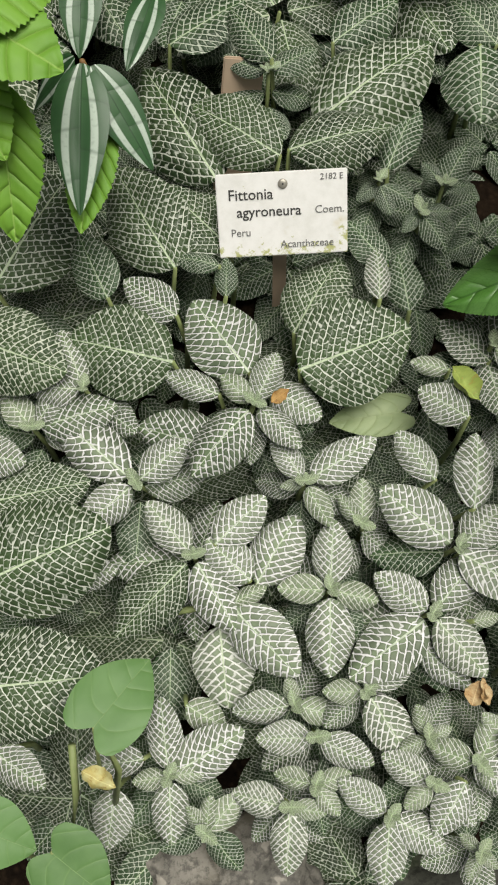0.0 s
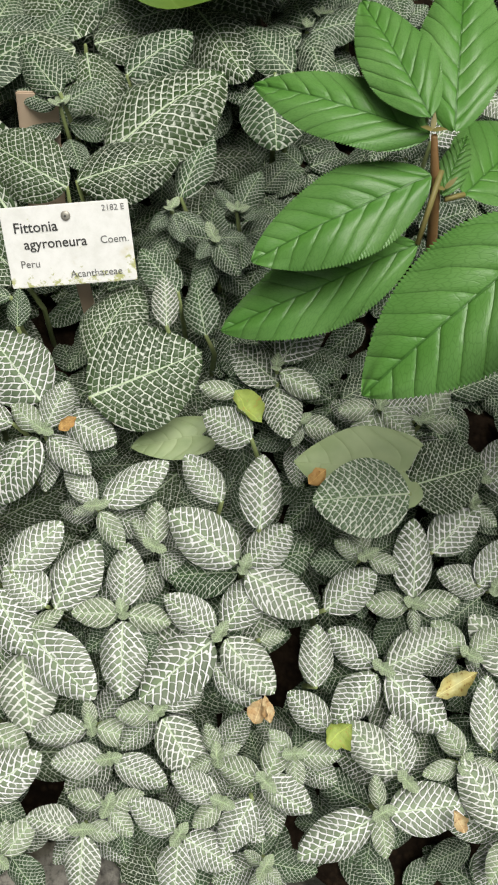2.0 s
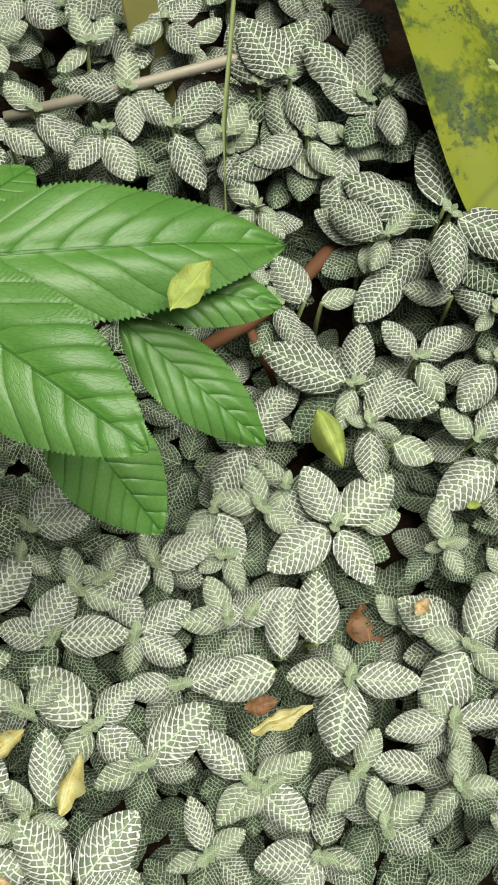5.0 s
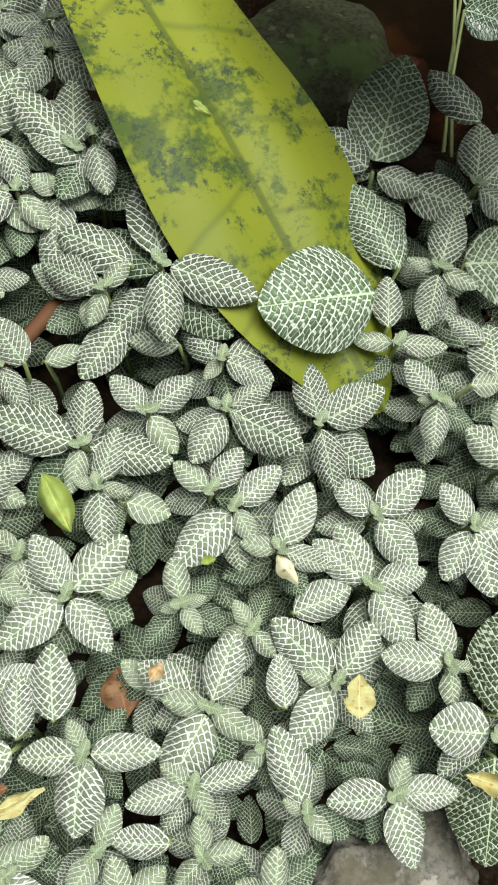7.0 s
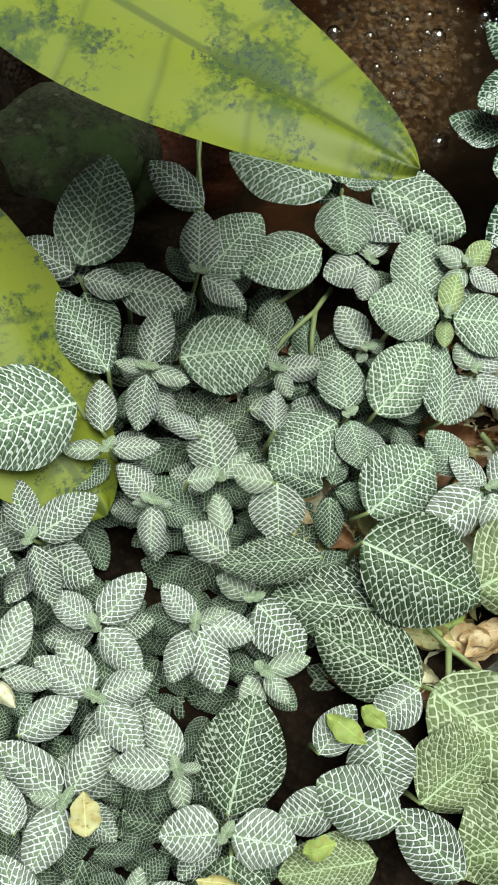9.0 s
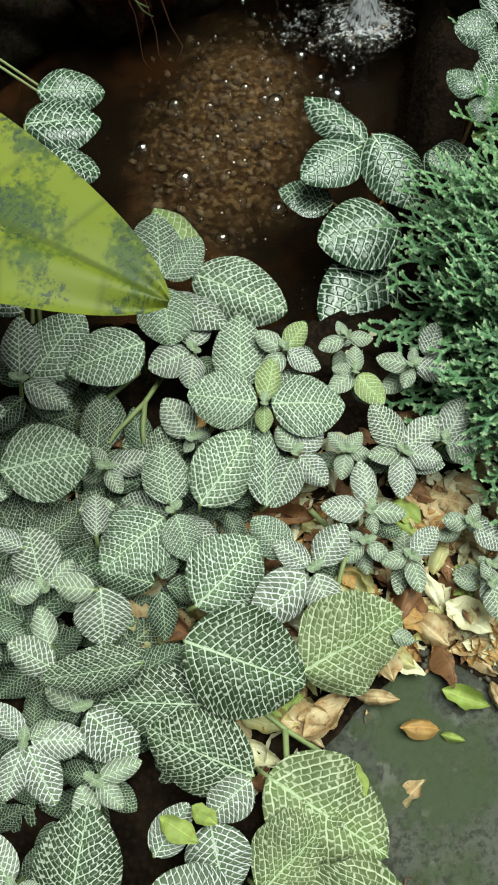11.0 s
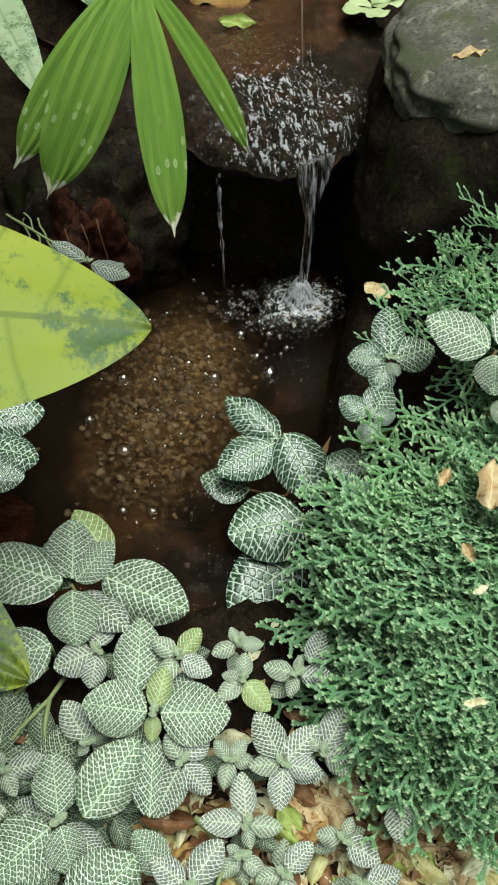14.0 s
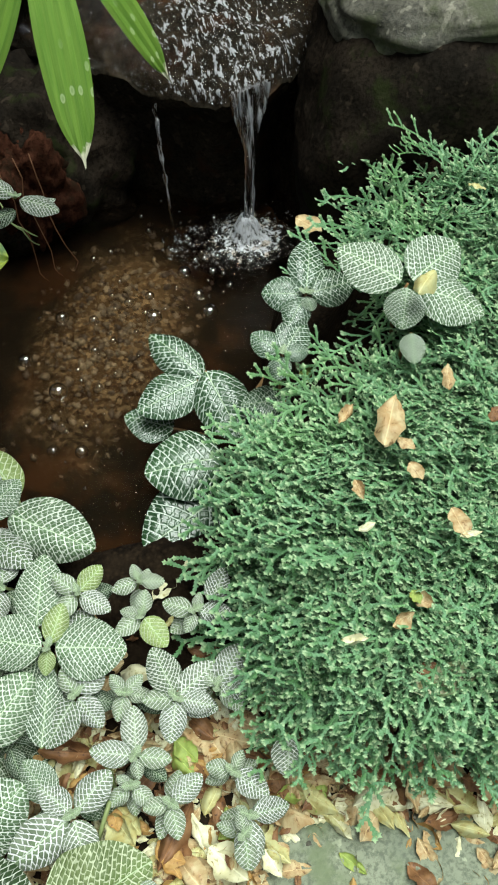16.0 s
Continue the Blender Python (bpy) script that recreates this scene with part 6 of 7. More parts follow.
def young_palm():
    hub = Vector((1.462, 0.96, 0.50))
    x, y = 1.30, 1.62
    g = ground_z(x, y)
    s = thing("young_palm", Matrix.Translation((x, y, g)), "young palm with pleated green leaflets and pale blemishes", "palm")
    add_stem(s, [(x, y, g - 0.01), (1.32, 1.5, 0.55), (1.40, 1.2, 0.66), hub], [0.007, 0.006, 0.005, 0.004], STEM_GREEN, "stalk")
    for tip, ratio, pl, arch in (((1.428, 0.817, 0.24), 0.19, 4, 0.03), ((1.592, 0.890, 0.265), 0.14, 3, 0.10), ((1.288, 0.885, 0.30), 0.27, 5, 0.16), ((1.258, 0.922, 0.33), 0.20, 4, 0.18)):
        add_leaf(s, pleated("leaflet", ratio, pl, arch, PALM, 0.55), hub, tip, 1.0, 1.0, hint=(0, -0.6, 0.8), name="leaflet")
    for base, tip, r in (((1.34, 1.36, 0.46), (1.352, 1.054, 0.33), 0.2), ((1.42, 1.36, 0.48), (1.47, 1.13, 0.38), 0.2)):
        add_leaf(s, MOTTLED_MESH, base, tip, r, 0.2, hint=(0, -0.5, 0.8))


MOTTLED = ribbed("mottled_leaf", 9.0, 0.4, (0.18, 0.24, 0.12), (0.34, 0.39, 0.25), (0.14, 0.20, 0.09), 0.4, 0.0008, ((0.055, 0.125, 0.03), (0.03, 0.08, 0.02)))
MOTTLED_MESH = blade_mesh("leaf", 0.2, MOTTLED, 25, 9, 0.5, 0.6, 0.12, 0.10, 0.04)
young_palm()


# ---- rod, bark and thin stems in the bed ----
def line_thing(name, points, radius, material, label, category, sides=9):
    o = Vector(points[0])
    me = tube(name, [Vector(p) - o for p in points], radius if isinstance(radius, list) else [radius] * len(points), material, sides)
    ob = new(name, me)
    ob.location = o
    return tagged(ob, label, category)


line_thing("steel_rod", [(0.352, 0.590, 0.146), (0.46, 0.589, 0.160), (0.56, 0.594, 0.170), (0.64, 0.598, 0.150), (0.66, 0.60, 0.10)], 0.0045, STEEL_ROD, "thin weathered steel rod lying across the bed", "rod")
line_thing("woody_runner", [(0.624, 0.452, 0.02), (0.617, 0.447, 0.095), (0.596, 0.432, 0.103), (0.560, 0.402, 0.100), (0.520, 0.384, 0.090), (0.470, 0.372, 0.078), (0.44, 0.368, 0.03)], [0.005, 0.006, 0.0062, 0.006, 0.006, 0.0055, 0.005], RUSTY, "rust-brown woody runner bent over the leaves", "runner", 10)
line_thing("woody_runner", [(0.520, 0.384, 0.088), (0.530, 0.365, 0.066), (0.540, 0.345, 0.030)], [0.004, 0.004, 0.004], RUSTY, "rust-brown side shoot of a woody runner", "runner")
line_thing("grass_stalk", [(0.512, 0.440, 0.06), (0.515, 0.452, 0.13), (0.525, 0.500, 0.19), (0.545, 0.56, 0.25), (0.575, 0.66, 0.33)], [0.002, 0.002, 0.0019, 0.0018, 0.0016], STEM_GREEN, "thin upright green grass stalk", "stalk")
strip = tagged(new("olive_strip", rounded_plate("olive_strip", 0.03, 0.24, 0.003, OLIVE, 0.001)), "narrow olive strap leaf standing in the bed", "strap leaf")
strip.matrix_world = pose(0.480, 0.66, 0.175, 62, 0, 8)
for pts in ([(1.235, 0.372, 0.0), (1.21, 0.395, 0.012), (1.18, 0.41, 0.01), (1.14, 0.39, -0.01)], [(1.195, 0.40, 0.012), (1.185, 0.37, 0.0), (1.165, 0.35, -0.02)], [(1.03, 0.20, 0.02), (1.035, 0.15, 0.0), (1.06, 0.10, -0.02), (1.09, 0.05, -0.03)], [(1.06, 0.10, -0.018), (1.04, 0.06, -0.03), (1.03, 0.03, -0.04)],
            [(1.12, 0.46, 0.01), (1.09, 0.435, 0.02), (1.05, 0.42, 0.015), (1.01, 0.40, 0.0)], [(1.09, 0.435, 0.02), (1.075, 0.41, 0.015), (1.06, 0.375, -0.01)], [(1.10, 0.47, 0.02), (1.06, 0.455, 0.025), (1.02, 0.45, 0.01)], [(1.21, 0.21, 0.0), (1.18, 0.20, 0.01), (1.15, 0.17, -0.01)],
            [(1.18, 0.26, 0.0), (1.19, 0.235, -0.012), (1.185, 0.20, -0.03)], [(-0.075, 0.155, 0.0), (-0.03, 0.16, 0.012), (0.0, 0.15, -0.01)], [(-0.1, 0.07, 0.04), (-0.09, 0.045, 0.01), (-0.10, 0.02, -0.05)], [(-0.12, 0.06, 0.03), (-0.12, 0.03, 0.0), (-0.13, 0.0, -0.05)]):
    line_thing("bare_stem", pts, [0.0028, 0.0026, 0.0024, 0.0024][: len(pts)], STEM_GREEN, "bare hairy green stem creeping over litter", "stem", 7)


# ---- fallen leaves ----
def fallen_meshes(mat):
    out = []
    for v in range(4):
        me = blade_mesh("fallen_leaf", 0.5, mat, 15, 9, 0.45, 0.85, 0.55 * (v - 1.1), 0.30 * (v - 1.5), 0.30, seed=v * 1.3, curl=0.75 * (v - 1.5))
        for p in me.vertices:
            x, y, z = p.co
            # a crumpled blade with a gnawed, uneven margin
            bite = 1 + 0.34 * nz(y * 5 + v * 7, (1 if x > 0 else 9) + 0.3 * v) + 0.16 * nz(y * 13, x * 3 + v)
            p.co = (x * bite, y, z + 0.07 * nz(x * 5, y * 5, v * 3.0) + 0.03 * nz(x * 12, y * 12, v * 5.0))
        out.append(me)
    return out


FALLEN = {}


def fallen(base, tip, ratio, mat, label):
    if mat.name not in FALLEN:
        FALLEN[mat.name] = fallen_meshes(mat)
    ob = new("fallen_leaf", FALLEN[mat.name][dice.randrange(4)])
    b, t = Vector(base), Vector(tip)
    ob.matrix_world = aim(b, t, (dice.uniform(-0.3, 0.3), dice.uniform(-0.5, 0.1), 1), dice.uniform(-20, 20)) @ Matrix.Diagonal((ratio / 0.5, 1, 1, 1))
    return tagged(ob, label, "fallen leaf", "fallen leaves")


fallen((0.146, 0.308, 0.113), (0.165, 0.285, 0.105), 0.7, DRY_GREEN, "fallen yellow-green leaf on the netted leaves")
fallen((0.016, 0.286, 0.100), (0.029, 0.295, 0.103), 0.6, DRY_ORANGE, "fallen orange leaf on the netted leaves")
fallen((0.153, 0.085, 0.034), (0.159, 0.101, 0.039), 0.8, DRY_TAN, "curled dry tan leaf fallen on the netted leaves")
fallen((-0.108, 0.042, 0.050), (-0.085, 0.032, 0.050), 0.55, DRY_YELLOW, "fallen yellow leaf among litter on the ground")
fallen((0.203, 0.070, 0.032), (0.221, 0.082, 0.036), 0.9, DRY_GREEN, "fallen yellow-green leaf on the netted leaves")
fallen((0.282, 0.099, 0.037), (0.312, 0.114, 0.042), 0.45, DRY_YELLOW, "fallen yellow leaf on the netted leaves")
fallen((0.328, 0.056, 0.027), (0.349, 0.092, 0.039), 0.35, DRY_YELLOW, "fallen yellow leaf on the netted leaves")
fallen((0.164, 0.085, 0.035), (0.161, 0.103, 0.040), 0.5, DRY_TAN, "curled dry tan leaf fallen on the netted leaves")
fallen((0.292, 0.012, 0.025), (0.286, 0.026, 0.029), 0.6, DRY_TAN, "curled dry tan leaf fallen on the netted leaves")
fallen((0.197, 0.240, 0.094), (0.210, 0.250, 0.097), 0.7, DRY_ORANGE, "fallen orange leaf on the netted leaves")
fallen((0.560, 0.301, 0.083), (0.570, 0.256, 0.068), 0.5, DRY_GREEN, "fallen yellow-green leaf on the netted leaves")
fallen((0.656, 0.210, 0.058), (0.668, 0.210, 0.058), 0.6, DRY_GREEN, "fallen yellow-green leaf on the netted leaves")
fallen((0.713, 0.202, 0.052), (0.722, 0.178, 0.045), 0.5, DRY_CREAM, "pale cream dry leaf fallen on the netted leaves")
fallen((0.600, 0.142, 0.040), (0.612, 0.151, 0.043), 0.7, DRY_TAN, "curled dry tan leaf fallen on the netted leaves")
fallen((0.739, 0.078, 0.014), (0.748, 0.107, 0.024), 0.75, DRY_YELLOW, "fallen yellow leaf on the netted leaves")
fallen((0.466, 0.085, 0.024), (0.513, 0.094, 0.027), 0.28, DRY_YELLOW, "fallen yellow leaf on the netted leaves")
fallen((0.464, 0.101, 0.027), (0.489, 0.102, 0.027), 0.5, DRY_BROWN, "dark brown rotting leaf on the netted leaves")
fallen((0.573, 0.171, -0.020), (0.573, 0.131, -0.020), 0.7, DRY_BROWN, "dark brown rotting leaf among litter on the ground")
fallen((0.802, 0.021, 0.001), (0.834, -0.000, -0.005), 0.35, DRY_YELLOW, "fallen yellow leaf on the netted leaves")
fallen((0.880, 0.007, 0.007), (0.906, 0.003, 0.006), 0.6, DRY_GREEN, "fallen yellow-green leaf on the netted leaves")
fallen((0.936, 0.086, 0.020), (0.955, 0.055, 0.020), 0.5, DRY_GREEN, "fallen yellow-green leaf among litter on the ground")
fallen((0.962, 0.080, 0.028), (0.974, 0.059, 0.022), 0.6, DRY_GREEN, "fallen yellow-green leaf on the netted leaves")
fallen((1.130, 0.286, -0.010), (1.186, 0.254, -0.010), 0.35, DRY_BROWN, "dark brown rotting leaf among litter on the ground")
fallen((1.006, 0.236, -0.010), (1.026, 0.208, -0.010), 0.6, DRY_BROWN, "dark brown rotting leaf among litter on the ground")
fallen((1.049, 0.127, -0.035), (1.091, 0.119, -0.035), 0.5, DRY_GREEN, "fallen yellow-green leaf among litter on the ground")
fallen((1.061, 0.109, -0.030), (1.104, 0.085, -0.030), 0.6, DRY_TAN, "curled dry tan leaf fallen among litter on the ground")
fallen((1.072, 0.088, -0.030), (1.126, 0.102, -0.030), 0.4, DRY_TAN, "curled dry tan leaf fallen among litter on the ground")
fallen((1.041, 0.433, 0.000), (1.063, 0.401, 0.000), 0.6, DRY_BROWN, "dark brown rotting leaf among litter on the ground")
fallen((1.171, 0.197, -0.010), (1.185, 0.160, -0.010), 0.6, DRY_YELLOW, "fallen yellow leaf among litter on the ground")
fallen((1.179, 0.199, -0.010), (1.177, 0.176, -0.010), 0.7, DRY_ORANGE, "fallen orange leaf among litter on the ground")
fallen((1.203, 0.063, -0.035), (1.233, 0.030, -0.035), 0.45, DRY_GREEN, "fallen yellow-green leaf among litter on the ground")
fallen((1.251, 0.121, -0.035), (1.266, 0.091, -0.035), 0.7, DRY_CREAM, "pale cream dry leaf fallen among litter on the ground")
fallen((1.299, 0.101, -0.030), (1.303, 0.071, -0.030), 0.6, DRY_CREAM, "pale cream dry leaf fallen among litter on the ground")
fallen((1.268, 0.079, -0.040), (1.229, 0.089, -0.040), 0.4, DRY_TAN, "curled dry tan leaf fallen among litter on the ground")
fallen((1.269, 0.054, -0.040), (1.303, 0.046, -0.040), 0.5, DRY_YELLOW, "fallen yellow leaf among litter on the ground")
fallen((1.248, 0.048, -0.040), (1.241, 0.018, -0.040), 0.4, DRY_TAN, "curled dry tan leaf fallen among litter on the ground")
fallen((1.290, 0.138, -0.030), (1.262, 0.129, -0.030), 0.6, DRY_GREEN, "fallen yellow-green leaf among litter on the ground")
fallen((1.253, 0.173, -0.030), (1.197, 0.130, -0.030), 0.4, DRY_BROWN, "dark brown rotting leaf among litter on the ground")
fallen((1.207, 0.155, -0.030), (1.215, 0.113, -0.030), 0.55, DRY_ORANGE, "fallen orange leaf among litter on the ground")
fallen((1.179, 0.194, -0.020), (1.186, 0.158, -0.020), 0.6, DRY_YELLOW, "fallen yellow leaf among litter on the ground")
fallen((1.255, 0.227, -0.030), (1.266, 0.192, -0.030), 0.6, DRY_GREEN, "fallen yellow-green leaf among litter on the ground")
fallen((1.293, 0.241, -0.030), (1.301, 0.193, -0.030), 0.7, DRY_TAN, "curled dry tan leaf fallen among litter on the ground")
fallen((1.325, 0.236, -0.030), (1.355, 0.197, -0.030), 0.5, DRY_TAN, "curled dry tan leaf fallen among litter on the ground")
fallen((1.318, 0.197, -0.030), (1.346, 0.166, -0.030), 0.4, DRY_BROWN, "dark brown rotting leaf among litter on the ground")
fallen((1.363, 0.142, -0.030), (1.365, 0.107, -0.030), 0.5, DRY_YELLOW, "fallen yellow leaf among litter on the ground")
fallen((1.333, 0.140, -0.030), (1.366, 0.127, -0.030), 0.5, DRY_GREEN, "fallen yellow-green leaf among litter on the ground")
fallen((1.181, 0.032, -0.040), (1.197, 0.017, -0.040), 0.4, DRY_GREEN, "fallen yellow-green leaf among litter on the ground")
fallen((1.031, 0.129, -0.030), (1.073, 0.099, -0.030), 0.5, DRY_YELLOW, "fallen yellow leaf among litter on the ground")
fallen((1.075, 0.103, -0.030), (1.125, 0.096, -0.030), 0.4, DRY_TAN, "curled dry tan leaf fallen among litter on the ground")
fallen((1.073, 0.089, -0.035), (1.116, 0.091, -0.035), 0.5, DRY_TAN, "curled dry tan leaf fallen among litter on the ground")
fallen((1.039, 0.439, -0.010), (1.073, 0.401, -0.010), 0.5, DRY_BROWN, "dark brown rotting leaf among litter on the ground")
fallen((1.009, 0.244, -0.020), (1.027, 0.221, -0.020), 0.5, DRY_BROWN, "dark brown rotting leaf among litter on the ground")
fallen((1.258, -0.003, -0.040), (1.260, -0.020, -0.040), 0.5, DRY_TAN, "curled dry tan leaf fallen among litter on the ground")
fallen((1.097, 0.053, -0.030), (1.093, 0.020, -0.030), 0.5, DRY_GREEN, "fallen yellow-green leaf among litter on the ground")
fallen((1.179, 0.112, -0.035), (1.175, 0.096, -0.035), 0.5, DRY_TAN, "curled dry tan leaf fallen among litter on the ground")
fallen((1.141, 0.283, -0.020), (1.169, 0.263, -0.020), 0.4, DRY_BROWN, "dark brown rotting leaf among litter on the ground")
fallen((1.313, 0.317, -0.010), (1.335, 0.296, -0.010), 0.4, DRY_BROWN, "dark brown rotting leaf among litter on the ground")
fallen((1.560, 0.345, 0.185), (1.604, 0.394, 0.185), 0.45, DRY_TAN, "curled dry tan leaf fallen on the moss")
fallen((1.580, 0.350, 0.180), (1.588, 0.330, 0.180), 0.7, DRY_TAN, "curled dry tan leaf fallen on the moss")
fallen((1.574, 0.319, 0.180), (1.575, 0.296, 0.180), 0.7, DRY_TAN, "curled dry tan leaf fallen on the moss")
fallen((1.648, 0.366, 0.200), (1.666, 0.395, 0.200), 0.4, DRY_TAN, "curled dry tan leaf fallen on the moss")
fallen((1.582, 0.257, 0.180), (1.577, 0.222, 0.180), 0.6, DRY_TAN, "curled dry tan leaf fallen on the moss")
fallen((1.571, 0.228, 0.180), (1.593, 0.222, 0.180), 0.3, DRY_CREAM, "pale cream dry leaf fallen on the moss")
fallen((1.490, 0.276, 0.180), (1.509, 0.276, 0.180), 0.4, DRY_CREAM, "pale cream dry leaf fallen on the moss")
fallen((1.516, 0.326, 0.180), (1.512, 0.303, 0.180), 0.5, DRY_TAN, "curled dry tan leaf fallen on the moss")
fallen((1.509, 0.210, 0.150), (1.523, 0.188, 0.150), 0.6, DRY_TAN, "curled dry tan leaf fallen on the moss")
fallen((1.511, 0.210, 0.155), (1.511, 0.195, 0.155), 0.8, DRY_GREEN, "fallen yellow-green leaf on the moss")
fallen((1.478, 0.189, 0.150), (1.503, 0.192, 0.150), 0.6, DRY_TAN, "curled dry tan leaf fallen on the moss")
fallen((1.427, 0.199, 0.145), (1.455, 0.191, 0.145), 0.3, DRY_CREAM, "pale cream dry leaf fallen on the moss")
fallen((1.483, 0.148, 0.120), (1.505, 0.149, 0.120), 0.7, DRY_BROWN, "dark brown rotting leaf on the moss")
fallen((1.469, 0.139, 0.115), (1.537, 0.125, 0.115), 0.42, DRY_CREAM, "pale cream dry leaf fallen on the moss")
fallen((1.665, 0.461, 0.245), (1.699, 0.480, 0.245), 0.6, DRY_YELLOW, "fallen yellow leaf among litter on the ground")
fallen((1.540, 0.398, 0.170), (1.566, 0.414, 0.170), 0.4, DRY_TAN, "curled dry tan leaf fallen on the moss")
fallen((1.663, 0.314, 0.200), (1.681, 0.325, 0.200), 0.6, DRY_BROWN, "dark brown rotting leaf on the moss")
fallen((1.468, 0.115, -0.020), (1.450, 0.060, -0.020), 0.35, DRY_TAN, "curled dry tan leaf fallen among litter on the ground")
fallen((1.398, 0.096, -0.035), (1.442, 0.092, -0.035), 0.6, DRY_CREAM, "pale cream dry leaf fallen among litter on the ground")
fallen((1.421, 0.107, -0.030), (1.424, 0.124, -0.030), 0.6, DRY_YELLOW, "fallen yellow leaf among litter on the ground")
fallen((1.490, 0.067, -0.030), (1.508, 0.033, -0.030), 0.6, DRY_YELLOW, "fallen yellow leaf among litter on the ground")
fallen((1.518, 0.081, -0.020), (1.480, 0.075, -0.020), 0.5, DRY_TAN, "curled dry tan leaf fallen among litter on the ground")
fallen((1.466, 0.061, -0.030), (1.450, 0.057, -0.030), 0.4, DRY_TAN, "curled dry tan leaf fallen among litter on the ground")
fallen((1.356, 0.134, -0.030), (1.381, 0.097, -0.030), 0.5, DRY_YELLOW, "fallen yellow leaf among litter on the ground")
fallen((1.385, 0.132, -0.030), (1.361, 0.107, -0.030), 0.4, DRY_GREEN, "fallen yellow-green leaf among litter on the ground")
fallen((1.251, 0.127, -0.030), (1.273, 0.083, -0.030), 0.7, DRY_CREAM, "pale cream dry leaf fallen among litter on the ground")
fallen((1.303, 0.107, -0.030), (1.317, 0.078, -0.030), 0.5, DRY_YELLOW, "fallen yellow leaf among litter on the ground")
fallen((1.282, 0.153, -0.030), (1.274, 0.116, -0.030), 0.4, DRY_GREEN, "fallen yellow-green leaf among litter on the ground")
fallen((1.271, 0.214, -0.030), (1.289, 0.167, -0.030), 0.5, DRY_BROWN, "dark brown rotting leaf among litter on the ground")
fallen((1.302, 0.224, -0.030), (1.335, 0.195, -0.030), 0.5, DRY_TAN, "curled dry tan leaf fallen among litter on the ground")
fallen((1.184, 0.199, -0.020), (1.195, 0.165, -0.020), 0.6, DRY_YELLOW, "fallen yellow leaf among litter on the ground")
fallen((1.204, 0.145, -0.030), (1.225, 0.124, -0.030), 0.6, DRY_ORANGE, "fallen orange leaf among litter on the ground")
fallen((1.365, 0.066, -0.040), (1.380, 0.037, -0.040), 0.4, DRY_GREEN, "fallen yellow-green leaf among litter on the ground")
fallen((1.262, 0.235, -0.020), (1.274, 0.203, -0.020), 0.7, DRY_GREEN, "fallen yellow-green leaf among litter on the ground")
fallen((1.490, 0.009, -0.040), (1.493, -0.015, -0.040), 0.5, DRY_TAN, "curled dry tan leaf fallen among litter on the ground")
fallen((1.478, 0.038, -0.035), (1.507, 0.012, -0.035), 0.4, DRY_YELLOW, "fallen yellow leaf among litter on the ground")
fallen((1.692, 0.774, 0.100), (1.710, 0.732, 0.100), 0.7, DRY_TAN, "curled dry tan leaf fallen among litter on the ground")
fallen((1.835, 0.606, 0.220), (1.847, 0.588, 0.220), 0.6, DRY_YELLOW, "fallen yellow leaf among litter on the ground")
fallen((1.593, 0.577, 0.030), (1.621, 0.549, 0.030), 0.5, DRY_GREEN, "fallen yellow-green leaf among litter on the ground")
fallen((1.396, 0.448, -0.070), (1.427, 0.450, -0.070), 0.6, DRY_GREEN, "fallen yellow-green leaf among litter on the ground")
fallen((1.725, 1.425, 0.234), (1.869, 1.380, 0.234), 0.32, DRY_ORANGE, "fallen orange leaf on the water")
fallen((1.733, 1.329, 0.234), (1.789, 1.291, 0.234), 0.4, DRY_GREEN, "fallen yellow-green leaf on the water")
fallen((1.834, 0.845, 0.365), (1.889, 0.842, 0.365), 0.4, DRY_TAN, "curled dry tan leaf fallen among litter on the ground")

fallen((0.733, 0.527, 0.19), (0.751, 0.515, 0.184), 0.6, DRY_GREEN, "small pale green petal lying on a yellow leaf")
fallen((0.460, 0.262, 0.293), (0.486, 0.289, 0.294), 0.5, DRY_GREEN, "pale yellow-green fallen leaf lying on a toothed leaf")


